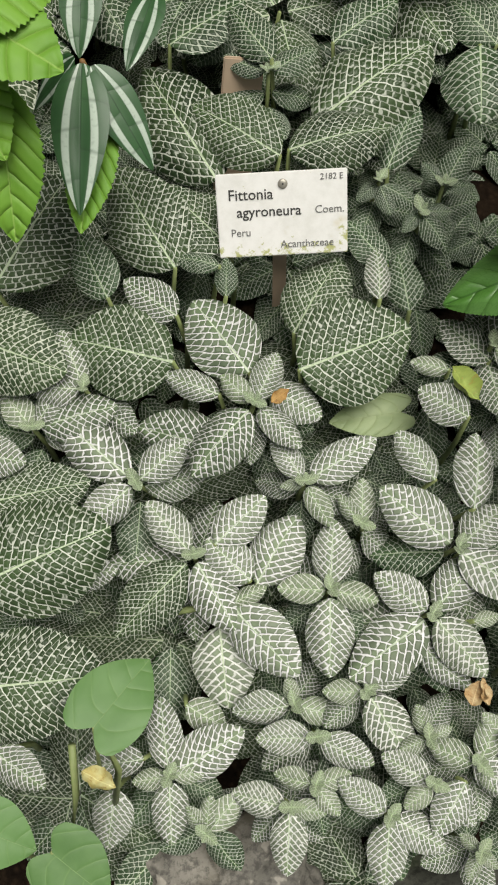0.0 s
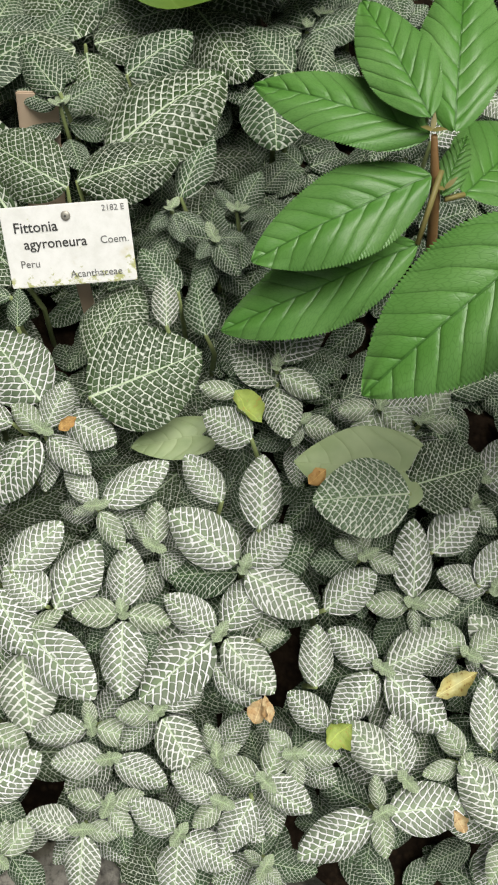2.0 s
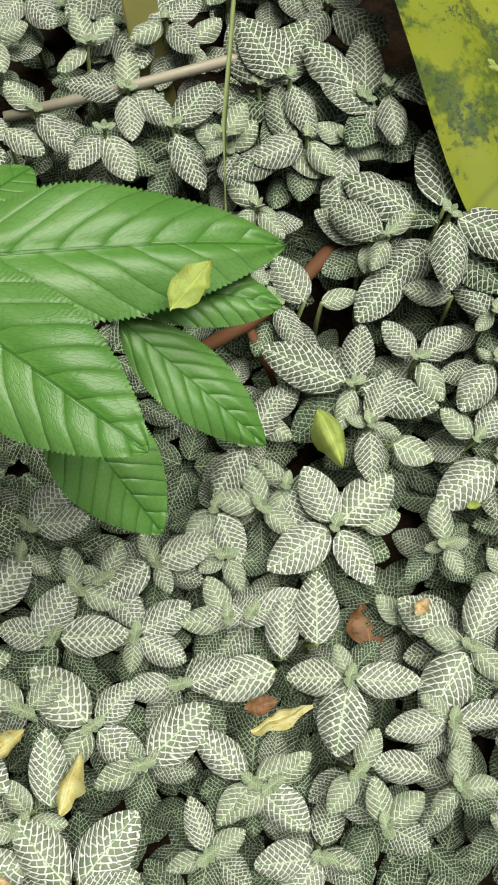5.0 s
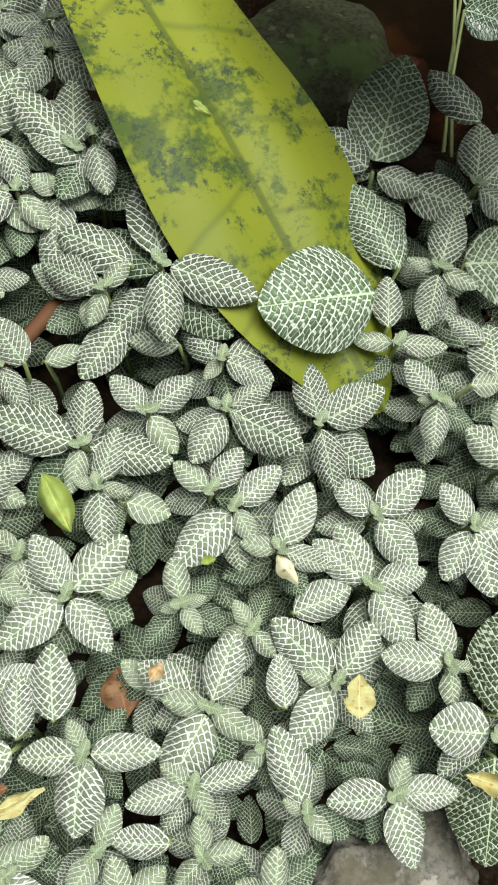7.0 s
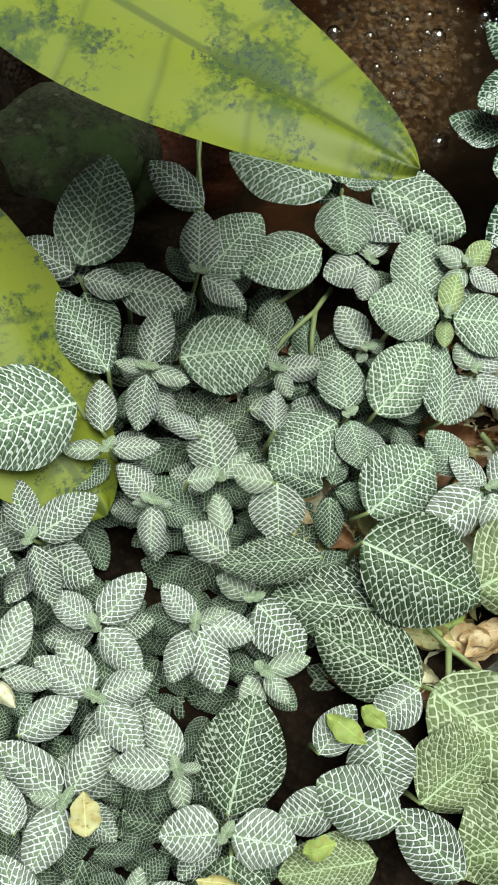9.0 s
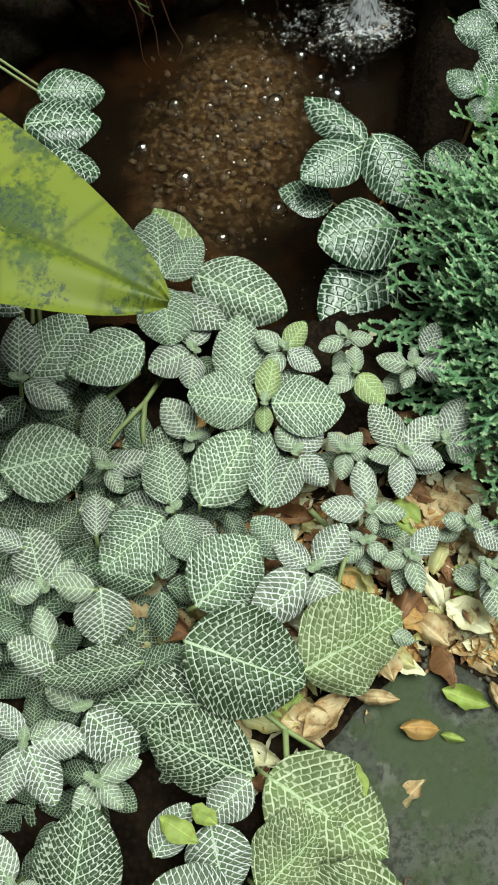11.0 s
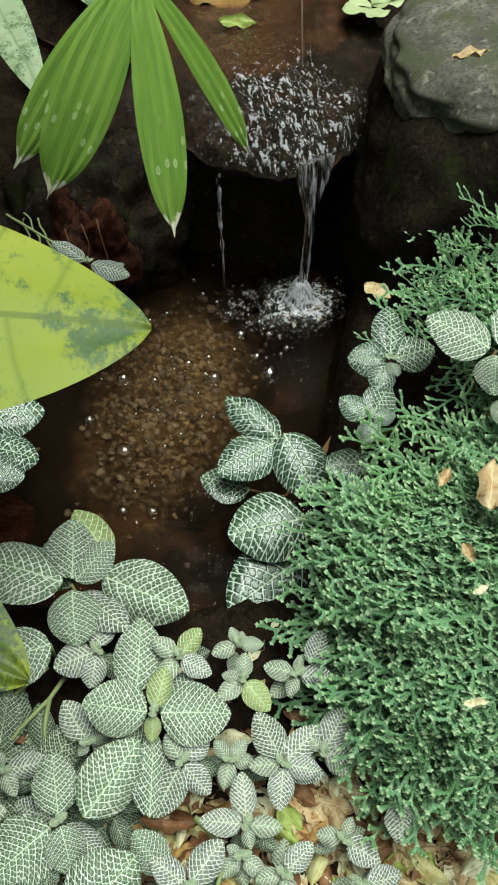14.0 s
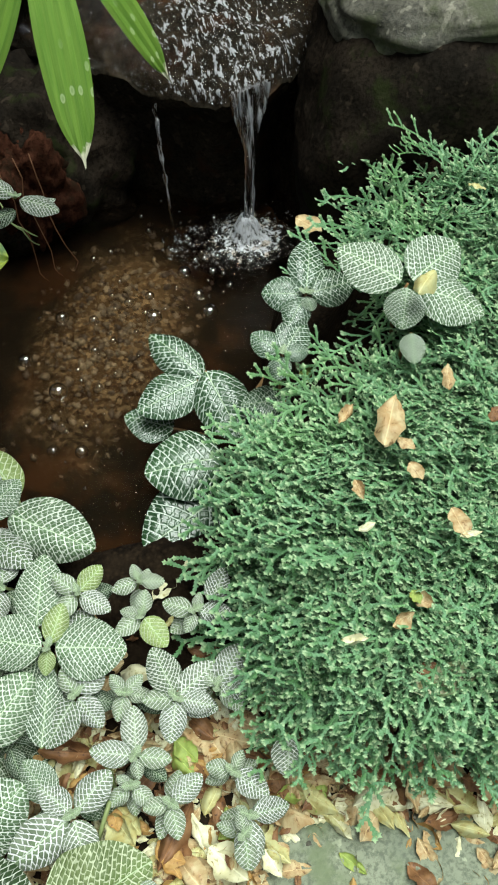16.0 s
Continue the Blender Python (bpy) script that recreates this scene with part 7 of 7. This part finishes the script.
def litter_bed():
    """Shredded dry leaves on the soil between bed, moss and stones."""
    rng = random.Random(8)
    mats = [DRY_TAN, DRY_YELLOW, DRY_BROWN, DRY_CREAM, DRY_ORANGE]
    me0 = FALLEN["dry_tan_leaf"]
    src = []
    for me in me0:
        co = np.empty(len(me.vertices) * 3)
        me.vertices.foreach_get("co", co)
        src.append(co.reshape(-1, 3))
    polys = [tuple(p.vertices) for p in me0[0].polygons]
    verts, uvs, faces, slot = [], [], [], []
    for n in range(1330):
        while True:
            x, y = rng.uniform(0.98, 1.62), rng.uniform(-0.12, 0.42)
            k = abs(y - (0.20 - 0.35 * (x - 1.25) - 0.03 * sstep(1.3, 1.45, x)))
            if n >= 1150:
                # blown against the paving stones
                x, y = rng.uniform(1.17, 1.47), rng.uniform(0.0, 0.15)
                u, v = x - 1.385, y - 0.015
                on_slab = math.hypot(x - 1.165, y + 0.005) < 0.118 or abs(0.883 * u - 0.469 * v) < 0.12 and abs(0.469 * u + 0.883 * v) < 0.078
                if not on_slab and rng.random() < 1.1 - 5 * abs(y - 0.09 + 0.12 * (x - 1.3)):
                    break
                continue
            if rng.random() < math.exp(-((k / 0.07) ** 2)) + (0.25 if x < 1.25 and y > 0.1 else 0.03):
                break
        z = ground_z(x, y) + rng.uniform(0.002, 0.010)
        c = src[rng.randrange(4)]
        size = rng.uniform(0.012, 0.046)
        m = np.array(Matrix.Translation((x, y, z)) @ pose(0, 0, 0, rng.uniform(-25, 25), rng.uniform(-30, 30), rng.uniform(0, 360)) @ Matrix.Diagonal((size * rng.uniform(0.6, 1.3), size, size, 1)))
        off = len(verts)
        verts.extend((c @ m[:3, :3].T + m[:3, 3]).tolist())
        uvs.extend((c[:, :2] + (0.5, 0)).tolist())
        faces.extend(tuple(i + off for i in p) for p in polys)
        slot.extend([rng.choice((0, 0, 0, 1, 2, 2, 4, 3, 3))] * len(polys))
    me = mesh_from("leaf_litter", verts, faces, True, uvs, mats)
    me.polygons.foreach_set("material_index", slot)
    tagged(new("leaf_litter", me), "dry tan and brown leaf litter on the soil", "leaf litter", "", "stuff")


litter_bed()


# ---- spikemoss cushion ----
def frond_mesh(seed):
    """A forked, flattened sprig of spikemoss, one unit long, its twigs set with scale leaves."""
    verts, uvs, faces = [], [], []
    rng = random.Random(seed)

    def twig(p, d, length, size, s0, s1):
        side = Vector((d.y, -d.x, 0)).normalized()
        off, n = len(verts), max(2, int(length / (size * 1.35)))
        for i in range(2 * n + 1):
            s = i / (2 * n)
            k = size * (1.05 if i % 2 else 0.50) * (1.12 if s > 0.7 else 0.85)
            q = p + d * length * s + Vector((0, 0, -0.18 * (length * s) ** 2))
            back = d * (0.5 * size if i % 2 else -0.1 * size)
            for c in (q - side * k + back, q + Vector((0, 0, 0.5 * size)), q + side * k + back):
                verts.append(tuple(c))
                uvs.append((0.5, lerp(s0, s1, s)))
        for i in range(2 * n):
            a = off + 3 * i
            faces.append((a, a + 1, a + 4, a + 3))
            faces.append((a + 1, a + 2, a + 5, a + 4))
        verts.append(tuple(p + d * (length + size * 0.75) + Vector((0, 0, 0.3 * size))))
        uvs.append((0.5, s1))
        e = off + 6 * n
        faces.append((e, e + 1, len(verts) - 1))
        faces.append((e + 1, e + 2, len(verts) - 1))
        return p + d * length

    def turned(d, a, lift):
        c, s = math.cos(a), math.sin(a)
        return Vector((d.x * c - d.y * s, d.x * s + d.y * c, lift)).normalized()

    p, d = Vector((0, 0, 0)), Vector((rng.uniform(-0.1, 0.1), 1, 0.15)).normalized()
    sgn = rng.choice((1, -1))
    for i in range(8):
        q = twig(p, d, 0.125, 0.022, 0.07 * i, 0.07 * i + (0.07 if i < 7 else 0.5))
        for _ in range(1 if i < 7 else 2):
            sgn = -sgn
            ln = rng.uniform(0.09, 0.19) * (1.15 - 0.06 * i)
            b = turned(d, sgn * rng.uniform(0.5, 0.9), rng.uniform(0.05, 0.4))
            e = twig(q, b, ln, 0.026, 0.35, 0.75)
            twig(e, turned(b, sgn * -rng.uniform(0.2, 0.5), rng.uniform(0.1, 0.5)), ln * rng.uniform(0.5, 0.85), 0.027, 0.65, 1.0)
            if rng.random() < 0.6:
                twig(e, turned(b, sgn * rng.uniform(0.3, 0.6), rng.uniform(0.1, 0.5)), ln * rng.uniform(0.3, 0.6), 0.027, 0.65, 1.0)
        p, d = q, turned(d, rng.uniform(-0.16, 0.16), d.z - 0.04)
    return np.array(verts), np.array(uvs), faces


def spikemoss():
    rng = random.Random(21)
    src = [frond_mesh(s) for s in range(6)]
    verts, uvs, faces, total, tries = [], [], [], 0, 0
    while total < 6200 and tries < 80000:
        tries += 1
        x, y = rng.uniform(1.34, 2.15), rng.uniform(-0.02, 0.84)
        k = mound(x, y)
        if k < 0.12 or (k < 0.5 and rng.random() > 0.75) or rng.random() < 0.92 * sstep(0.46, 0.72, y + 0.05 * nz(x * 9, y * 9)):
            continue
        if y > 0.45 and x < 1.63 and rng.random() < 0.85 or y < 0.190 - 0.5 * (x - 1.39) + 0.025 * nz(x * 14, 3.0):
            continue
        if any(math.hypot(x - cx, y - cy) < 0.072 for cx, cy in ((1.62, 0.58), (1.57, 0.545), (1.535, 0.52), (1.665, 0.535), (1.70, 0.50), (1.645, 0.60), (1.47, 0.52), (1.43, 0.47), (1.43, 0.54), (1.545, 0.56))) and rng.random() < 0.9:
            continue
        total += 1
        co, uv, polys = src[rng.randrange(6)]
        dx = (mound(x + 0.02, y) - mound(x - 0.02, y)) * 0.9 + 0.25 + rng.gauss(0, 0.42)
        dy = (mound(x, y + 0.02) - mound(x, y - 0.02)) * 0.9 + 0.25 + rng.gauss(0, 0.42)
        head = math.degrees(math.atan2(dx, -dy))
        size = rng.uniform(0.060, 0.115)
        m = np.array(Matrix.Translation((x, y, ground_z(x, y) + rng.uniform(-0.004, 0.022))) @ pose(0, 0, 0, 0, 0, head) @ pose(0, 0, 0, rng.uniform(-4, 34), rng.uniform(-25, 25)) @ Matrix.Scale(size, 4))
        off = len(verts)
        verts.extend((co @ m[:3, :3].T + m[:3, 3]).tolist())
        uvs.extend(uv.tolist())
        faces.extend(tuple(i + off for i in p) for p in polys)
    me = mesh_from("spikemoss", verts, faces, False, uvs, [MOSS])
    tagged(new("spikemoss", me), "dense cushion of blue-green feathery spikemoss", "spikemoss", "", "stuff")


spikemoss()


# ---- the little waterfall ----
LEDGE = [(1.75, 0.225), (1.45, 0.223), (1.25, 0.222), (1.17, 0.222), (1.12, 0.215), (1.075, 0.20), (1.03, 0.182), (0.998, 0.166), (0.985, 0.150), (0.995, 0.125), (1.03, 0.08), (1.05, 0.0), (1.06, -0.12), (1.07, -0.24)]


def ledge_point(u, v):
    """The stream's rock: from the shallows over the lip and down the undercut face."""
    k = v * (len(LEDGE) - 1)
    i = min(int(k), len(LEDGE) - 2)
    f = k - i
    f = f * f * (3 - 2 * f) if i > 6 else f
    y, z = lerp(LEDGE[i][0], LEDGE[i + 1][0], f), lerp(LEDGE[i][1], LEDGE[i + 1][1], f)
    x = 1.715 + 0.30 * u
    near = 1 - sstep(1.12, 1.30, y)
    # the lip stands forward in the middle and falls back to both sides
    back = 0.85 * max(0.0, abs(x - 1.72) - 0.03) + 0.5 * max(0.0, 1.56 - x)
    y += near * (back - 0.30 * (x - 1.72))
    lump = nz(x * 11, y * 11, z * 11)
    z += near * (0.022 * lump + 0.014 * nz(x * 30, y * 30, z * 30) + 0.006 * nz(x * 75, y * 75, z * 75)) + 0.004 * nz(x * 18, y * 18, 5.0)
    z -= near * 0.12 * max(0.0, abs(x - 1.73) - 0.08)
    x += (1 - near) * 0.16 * sstep(1.2, 1.5, y)
    return Vector((x, y, z))


def waterfall_ledge():
    nu, nv = 150, 200
    rock, film = [], []
    for j in range(nv + 1):
        for i in range(nu + 1):
            u, v = 2 * i / nu - 1, j / nv
            p = ledge_point(u, v)
            rock.append(p)
            near = 1 - sstep(1.10, 1.26, p.y)
            film.append(p + Vector((0, -0.003, 0.007 + (0.0012 + 0.003 * near) * nz(p.x * 60, p.y * 32, p.z * 32) + 0.0022 * near * nz(p.x * 150, p.y * 70, p.z * 70))))
    w = nu + 1
    grid = [(j * w + i, (j + 1) * w + i, (j + 1) * w + i + 1, j * w + i + 1) for j in range(nv) for i in range(nu)]
    cut = int(nv * 0.27) * w
    tagged(new("stream_bed", mesh_from("stream_bed", rock[: cut + w], [f for f in grid if f[0] < cut], True, None, [SHALLOWS])), "red-brown silt under the shallow stream", "gravel", "", "structure")
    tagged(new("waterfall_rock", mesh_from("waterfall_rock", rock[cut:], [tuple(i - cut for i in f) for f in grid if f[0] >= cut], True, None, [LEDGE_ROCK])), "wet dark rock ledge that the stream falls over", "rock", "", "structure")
    wet = [f for f in grid if f[0] // w < nv * 0.60 and 13 < f[0] % w < nu - 13]
    used = sorted({i for f in wet for i in f})
    at = {i: k for k, i in enumerate(used)}
    ob = tagged(new("stream", mesh_from("stream", [film[i] for i in used], [tuple(at[i] for i in f) for f in wet], True, None, [STREAM])), "thin glittering stream sliding over the rock", "water", "", "structure")
    ob.visible_shadow = False


waterfall_ledge()


def strand(verts, faces, top, low, wide, rng, k, r0, breaks=0.55):
    n, sides = 26, 7
    ox, oy = rng.uniform(-wide, wide), rng.uniform(-0.005, 0.005)
    off = len(verts)
    for i in range(n + 1):
        s = i / n
        p = top.lerp(low, s) + Vector((ox * (1 - 0.78 * sstep(0.0, 0.4, s)) + 0.0025 * nz(s * 6, k), oy - 0.012 * s * (1 - s), 0.0))
        r = r0 * (1 - 0.3 * s) * max(0.12, 1 + breaks * nz(s * 11, k * 3.0))
        for q in range(sides):
            a = 2 * math.pi * q / sides
            verts.append((p.x + 1.4 * r * math.cos(a), p.y + 0.6 * r * math.sin(a), p.z))
    for i in range(n):
        for q in range(sides):
            faces.append((off + i * sides + q, off + i * sides + (q + 1) % sides, off + (i + 1) * sides + (q + 1) % sides, off + (i + 1) * sides + q))


def falling_water():
    rng = random.Random(2)
    verts, faces = [], []
    for k in range(18):
        strand(verts, faces, Vector((1.720, 0.972, 0.178)), Vector((1.708, 0.970, WATER_Z - 0.004)), 0.034, rng, k, 0.0032, 0.8)
    tagged(new("waterfall", mesh_from("waterfall", verts, faces, True, None, [FALL])), "narrow clear waterfall dropping into the pool", "water", "", "structure")
    verts, faces = [], []
    for k in range(3):
        strand(verts, faces, Vector((1.602, 1.075, 0.125)), Vector((1.606, 1.060, WATER_Z - 0.004)), 0.010, rng, k + 20, 0.0016, 2.4)
    tagged(new("trickle", mesh_from("trickle", verts, faces, True, None, [FALL])), "thin broken trickle beside the fall", "water", "", "structure")
    # the foaming foot of the fall, in rough rings that spread over the water
    verts, faces, n, m = [], [], 44, 96
    for i in range(n + 1):
        s = i / n
        for q in range(m):
            a = 2 * math.pi * q / m
            r = (0.005 + 0.075 * s) * (1 + 0.30 * nz(math.cos(a) * 2 + 3, math.sin(a) * 2, 1.0) + 0.22 * nz(math.cos(a) * 5 + 3, math.sin(a) * 5, 3.0) + 0.22 * math.cos(a - 3.5) * s)
            x, y = 1.704 + r * 1.15 * math.cos(a), 0.966 + r * math.sin(a)
            rise = 0.042 * (1 - sstep(0.0, 0.34, s)) ** 1.3
            rough = (0.0050 * nz(x * 80, y * 80, 2.0) + 0.0040 * nz(x * 170, y * 170, 5.0)) * (1 - 0.6 * s)
            verts.append((x, y, WATER_Z + rise + rough * (1 - sstep(0.75, 1.0, s)) + 0.0035 * (1 - sstep(0.3, 1.0, s)) - 0.003 * sstep(0.85, 1.0, s)))
    for i in range(n):
        for q in range(m):
            faces.append((i * m + q, (i + 1) * m + q, (i + 1) * m + (q + 1) % m, i * m + (q + 1) % m))
    tagged(new("splash", mesh_from("splash", verts, faces, True, None, [PLUME])), "foaming white water at the foot of the fall", "water", "", "structure")


falling_water()


def bubble_mesh():
    """A thin clear dome with an inner and an outer skin."""
    verts, faces, nu, nv = [], [], 18, 8
    for skin in (1.0, 0.84):
        for j in range(nv + 1):
            a = -0.2 + (math.pi / 2 + 0.2) * j / nv
            for i in range(nu):
                b = 2 * math.pi * i / nu
                verts.append((skin * math.cos(a) * math.cos(b), skin * math.cos(a) * math.sin(b), skin * math.sin(a)))
    for skin in (0, 1):
        off = skin * nu * (nv + 1)
        for j in range(nv):
            for i in range(nu):
                f = (off + j * nu + i, off + j * nu + (i + 1) % nu, off + (j + 1) * nu + (i + 1) % nu, off + (j + 1) * nu + i)
                faces.append(f[::-1] if skin else f)
    return mesh_from("bubble", verts, faces, True, None, [BUBBLE])


BUBBLE_MESH = bubble_mesh()
rng = random.Random(31)
BUBBLES = [(1.361, 0.933, 10), (1.574, 0.835, 13), (1.491, 0.867, 12), (1.282, 0.875, 10), (1.307, 0.794, 13), (1.39, 0.683, 12), (1.302, 0.676, 9), (1.574, 0.936, 10), (1.574, 0.879, 9), (1.617, 0.915, 7), (1.503, 0.913, 7),
           (1.628, 0.874, 6), (1.266, 0.696, 8), (1.468, 0.916, 7), (1.404, 0.906, 7), (1.384, 0.845, 6), (1.484, 1.04, 5), (1.452, 1.037, 5), (1.611, 1.12, 5), (1.563, 1.097, 5), (1.561, 1.057, 6)]
for k in range(60):
    s = rng.random()
    x, y = 1.64 - 0.36 * s + rng.gauss(0, 0.05), 1.0 - 0.30 * s + rng.gauss(0, 0.06)
    if pool_depth(x, y) > 0.02:
        BUBBLES.append((x, y, rng.choice((2, 2, 2.5, 3, 3.5, 4.5))))
for x, y, r in BUBBLES:
    ob = tagged(new("bubble", BUBBLE_MESH), "clear air bubble floating on the dark water", "bubble", "bubbles on the pool")
    ob.matrix_world = Matrix.Translation((x, y, WATER_Z)) @ Matrix.Scale(r / 900, 4)
    ob.visible_shadow = False


# ---- pale blossom on the stream, and hanging roots ----
def blossom():
    c = Vector((1.99, 1.25, 0.231))
    s = thing("fallen_blossom", Matrix.Translation(c), "pale green fallen blossom lying on the stream", "blossom")
    petal = blade_mesh("petal", 0.75, FLOWER, 11, 7, 0.6, 0.7, 0.3, 0.1, 0.2)
    for k, (turn, size) in enumerate(((100, 0.066), (160, 0.06), (30, 0.06), (240, 0.055), (-60, 0.078), (-85, 0.066))):
        part("petal", petal, s, "", pose(0, 0, 0.002 * k, 0, 0, turn) @ pose(0, 0, 0, 12) @ Matrix.Scale(size, 4))


blossom()
for k in range(3):
    a = dice.uniform(-1.4, 1.4)
    x0, y0 = 1.40 + 0.05 * a, 1.06
    pts = [(x0 + 0.02 * s * dice.uniform(0, 1) + 0.010 * nz(s * 5, k * 7.0), y0 + 0.03 - 0.06 * s + 0.012 * nz(s * 4, k * 3.0 + 40), 0.10 - 0.20 * s) for s in (0, 0.15, 0.3, 0.45, 0.6, 0.75, 0.9, 1.0)]
    line_thing("hanging_root", pts, [0.0010, 0.001, 0.0009, 0.0008, 0.0008, 0.0007, 0.0006, 0.0005], RUSTY, "thin reddish hanging root over the pool", "root", 5)


# ---- droplets round the splash, pebbles on the pool's bed ----
def beads(name, count, draw, material, label, category, squash=1.0):
    rng = random.Random(count)
    bm = bmesh.new()
    bmesh.ops.create_icosphere(bm, subdivisions=1, radius=1.0)
    co = np.array([v.co[:] for v in bm.verts])
    polys = [tuple(v.index for v in f.verts) for f in bm.faces]
    bm.free()
    verts, faces = [], []
    for _ in range(count):
        x, y, z, r = draw(rng)
        m = np.array(pose(0, 0, 0, rng.uniform(0, 90), rng.uniform(0, 90), rng.uniform(0, 90)).to_3x3())
        c = (co * (rng.uniform(0.8, 1.4), 1.0, squash)) @ m.T * r + (x, y, z)
        off = len(verts)
        verts.extend(c.tolist())
        faces.extend(tuple(i + off for i in p) for p in polys)
    return tagged(new(name, mesh_from(name, verts, faces, True, None, [material])), label, category, "", "stuff")


def splash_drop(r):
    # froth drifting in a ring beside the fall, thick in clumps, and a little round its foot
    while True:
        ring = r.random() < 0.7
        a, d = r.uniform(0, 6.283), r.gauss(0.044, 0.011) if ring else r.gauss(0.066, 0.014)
        x, y = (1.648 if ring else 1.70) + 1.3 * d * math.cos(a), (0.985 if ring else 0.962) + 0.9 * d * math.sin(a)
        if pool_depth(x, y) > 0.01 and nz(x * 45, y * 45, 4.0) > r.uniform(-0.25, 0.55):
            return x, y, WATER_Z + 0.0004, r.choice((0.0009, 0.0012, 0.0016, 0.0022)) * r.uniform(0.8, 1.2)


def bed_pebble(r):
    while True:
        a, c = r.gauss(0, 0.11), r.gauss(0, 0.06)
        x, y = 1.42 + 0.6 * a + 0.8 * c, 0.885 + 0.8 * a - 0.6 * c
        if pool_depth(x, y) > 0.05:
            return x, y, -0.127 - 0.035 * sstep(0.6, 1.6, math.hypot(a / 0.19, c / 0.105)), r.choice((0.002, 0.003, 0.004, 0.0055, 0.008)) * r.uniform(0.8, 1.2)


beads("froth", 520, splash_drop, FROTH, "tiny clear bubbles drifting round the splash", "froth")
def soil_crumb(r):
    x, y = r.uniform(1.20, 1.56), r.uniform(-0.12, 0.12)
    return x, y, ground_z(x, y) + 0.001, r.choice((0.0015, 0.0022, 0.003, 0.0045)) * r.uniform(0.8, 1.2)


beads("soil_crumbs", 1100, soil_crumb, GREY_STONE, "dark gritty crumbs of soil between the paving stones", "soil", 0.8)
beads("pebbles", 620, bed_pebble, PEBBLE, "tan and brown gravel chips on the pool's bed", "pebbles", 0.6)

# ---- thin roots and vines by the stream ----
line_thing("hanging_root", [(1.70, 1.08, 1.2), (1.715, 1.075, 0.8), (1.728, 1.07, 0.55), (1.741, 1.074, 0.40), (1.742, 1.068, 0.33), (1.748, 1.07, 0.27)], [0.0014, 0.0013, 0.0012, 0.0011, 0.0009, 0.0006], WOOD_STAKE, "thin pale aerial root hanging over the stream", "root", 5)
line_thing("hanging_root", [(1.78, 1.10, 1.2), (1.792, 1.10, 0.7), (1.80, 1.102, 0.45), (1.803, 1.10, 0.36)], [0.0010, 0.0009, 0.0007, 0.0005], WOOD_STAKE, "thin pale aerial root hanging over the stream", "root", 5)
for k, pts in enumerate(([(1.311, 1.172, 0.09), (1.32, 1.141, 0.07), (1.314, 1.102, 0.05), (1.335, 1.051, 0.03), (1.371, 1.015, 0.01)],
                         [(1.327, 1.149, 0.09), (1.326, 1.115, 0.07), (1.337, 1.076, 0.05), (1.345, 1.025, 0.03), (1.368, 0.995, 0.01)],
                         [(1.327, 1.196, 0.09), (1.308, 1.17, 0.07), (1.302, 1.123, 0.05), (1.317, 1.082, 0.03)])):
    way = []
    for i in range(5 * (len(pts) - 1) + 1):
        a, f = divmod(i, 5)
        p = Vector(pts[a]).lerp(Vector(pts[min(a + 1, len(pts) - 1)]), f / 5)
        way.append((p.x + 0.007 * nz(i * 0.35, k * 9.0), p.y + 0.006 * nz(i * 0.3, k * 9.0 + 4), p.z + 0.005 * nz(i * 0.4, k * 9.0 + 8)))
    line_thing("creeping_vine", way, [0.0016 - 0.0006 * i / len(way) + 0.0003 * nz(i * 1.3, k) for i in range(len(way))], STEM_GREEN, "thin green vine creeping over the bank", "vine", 6)
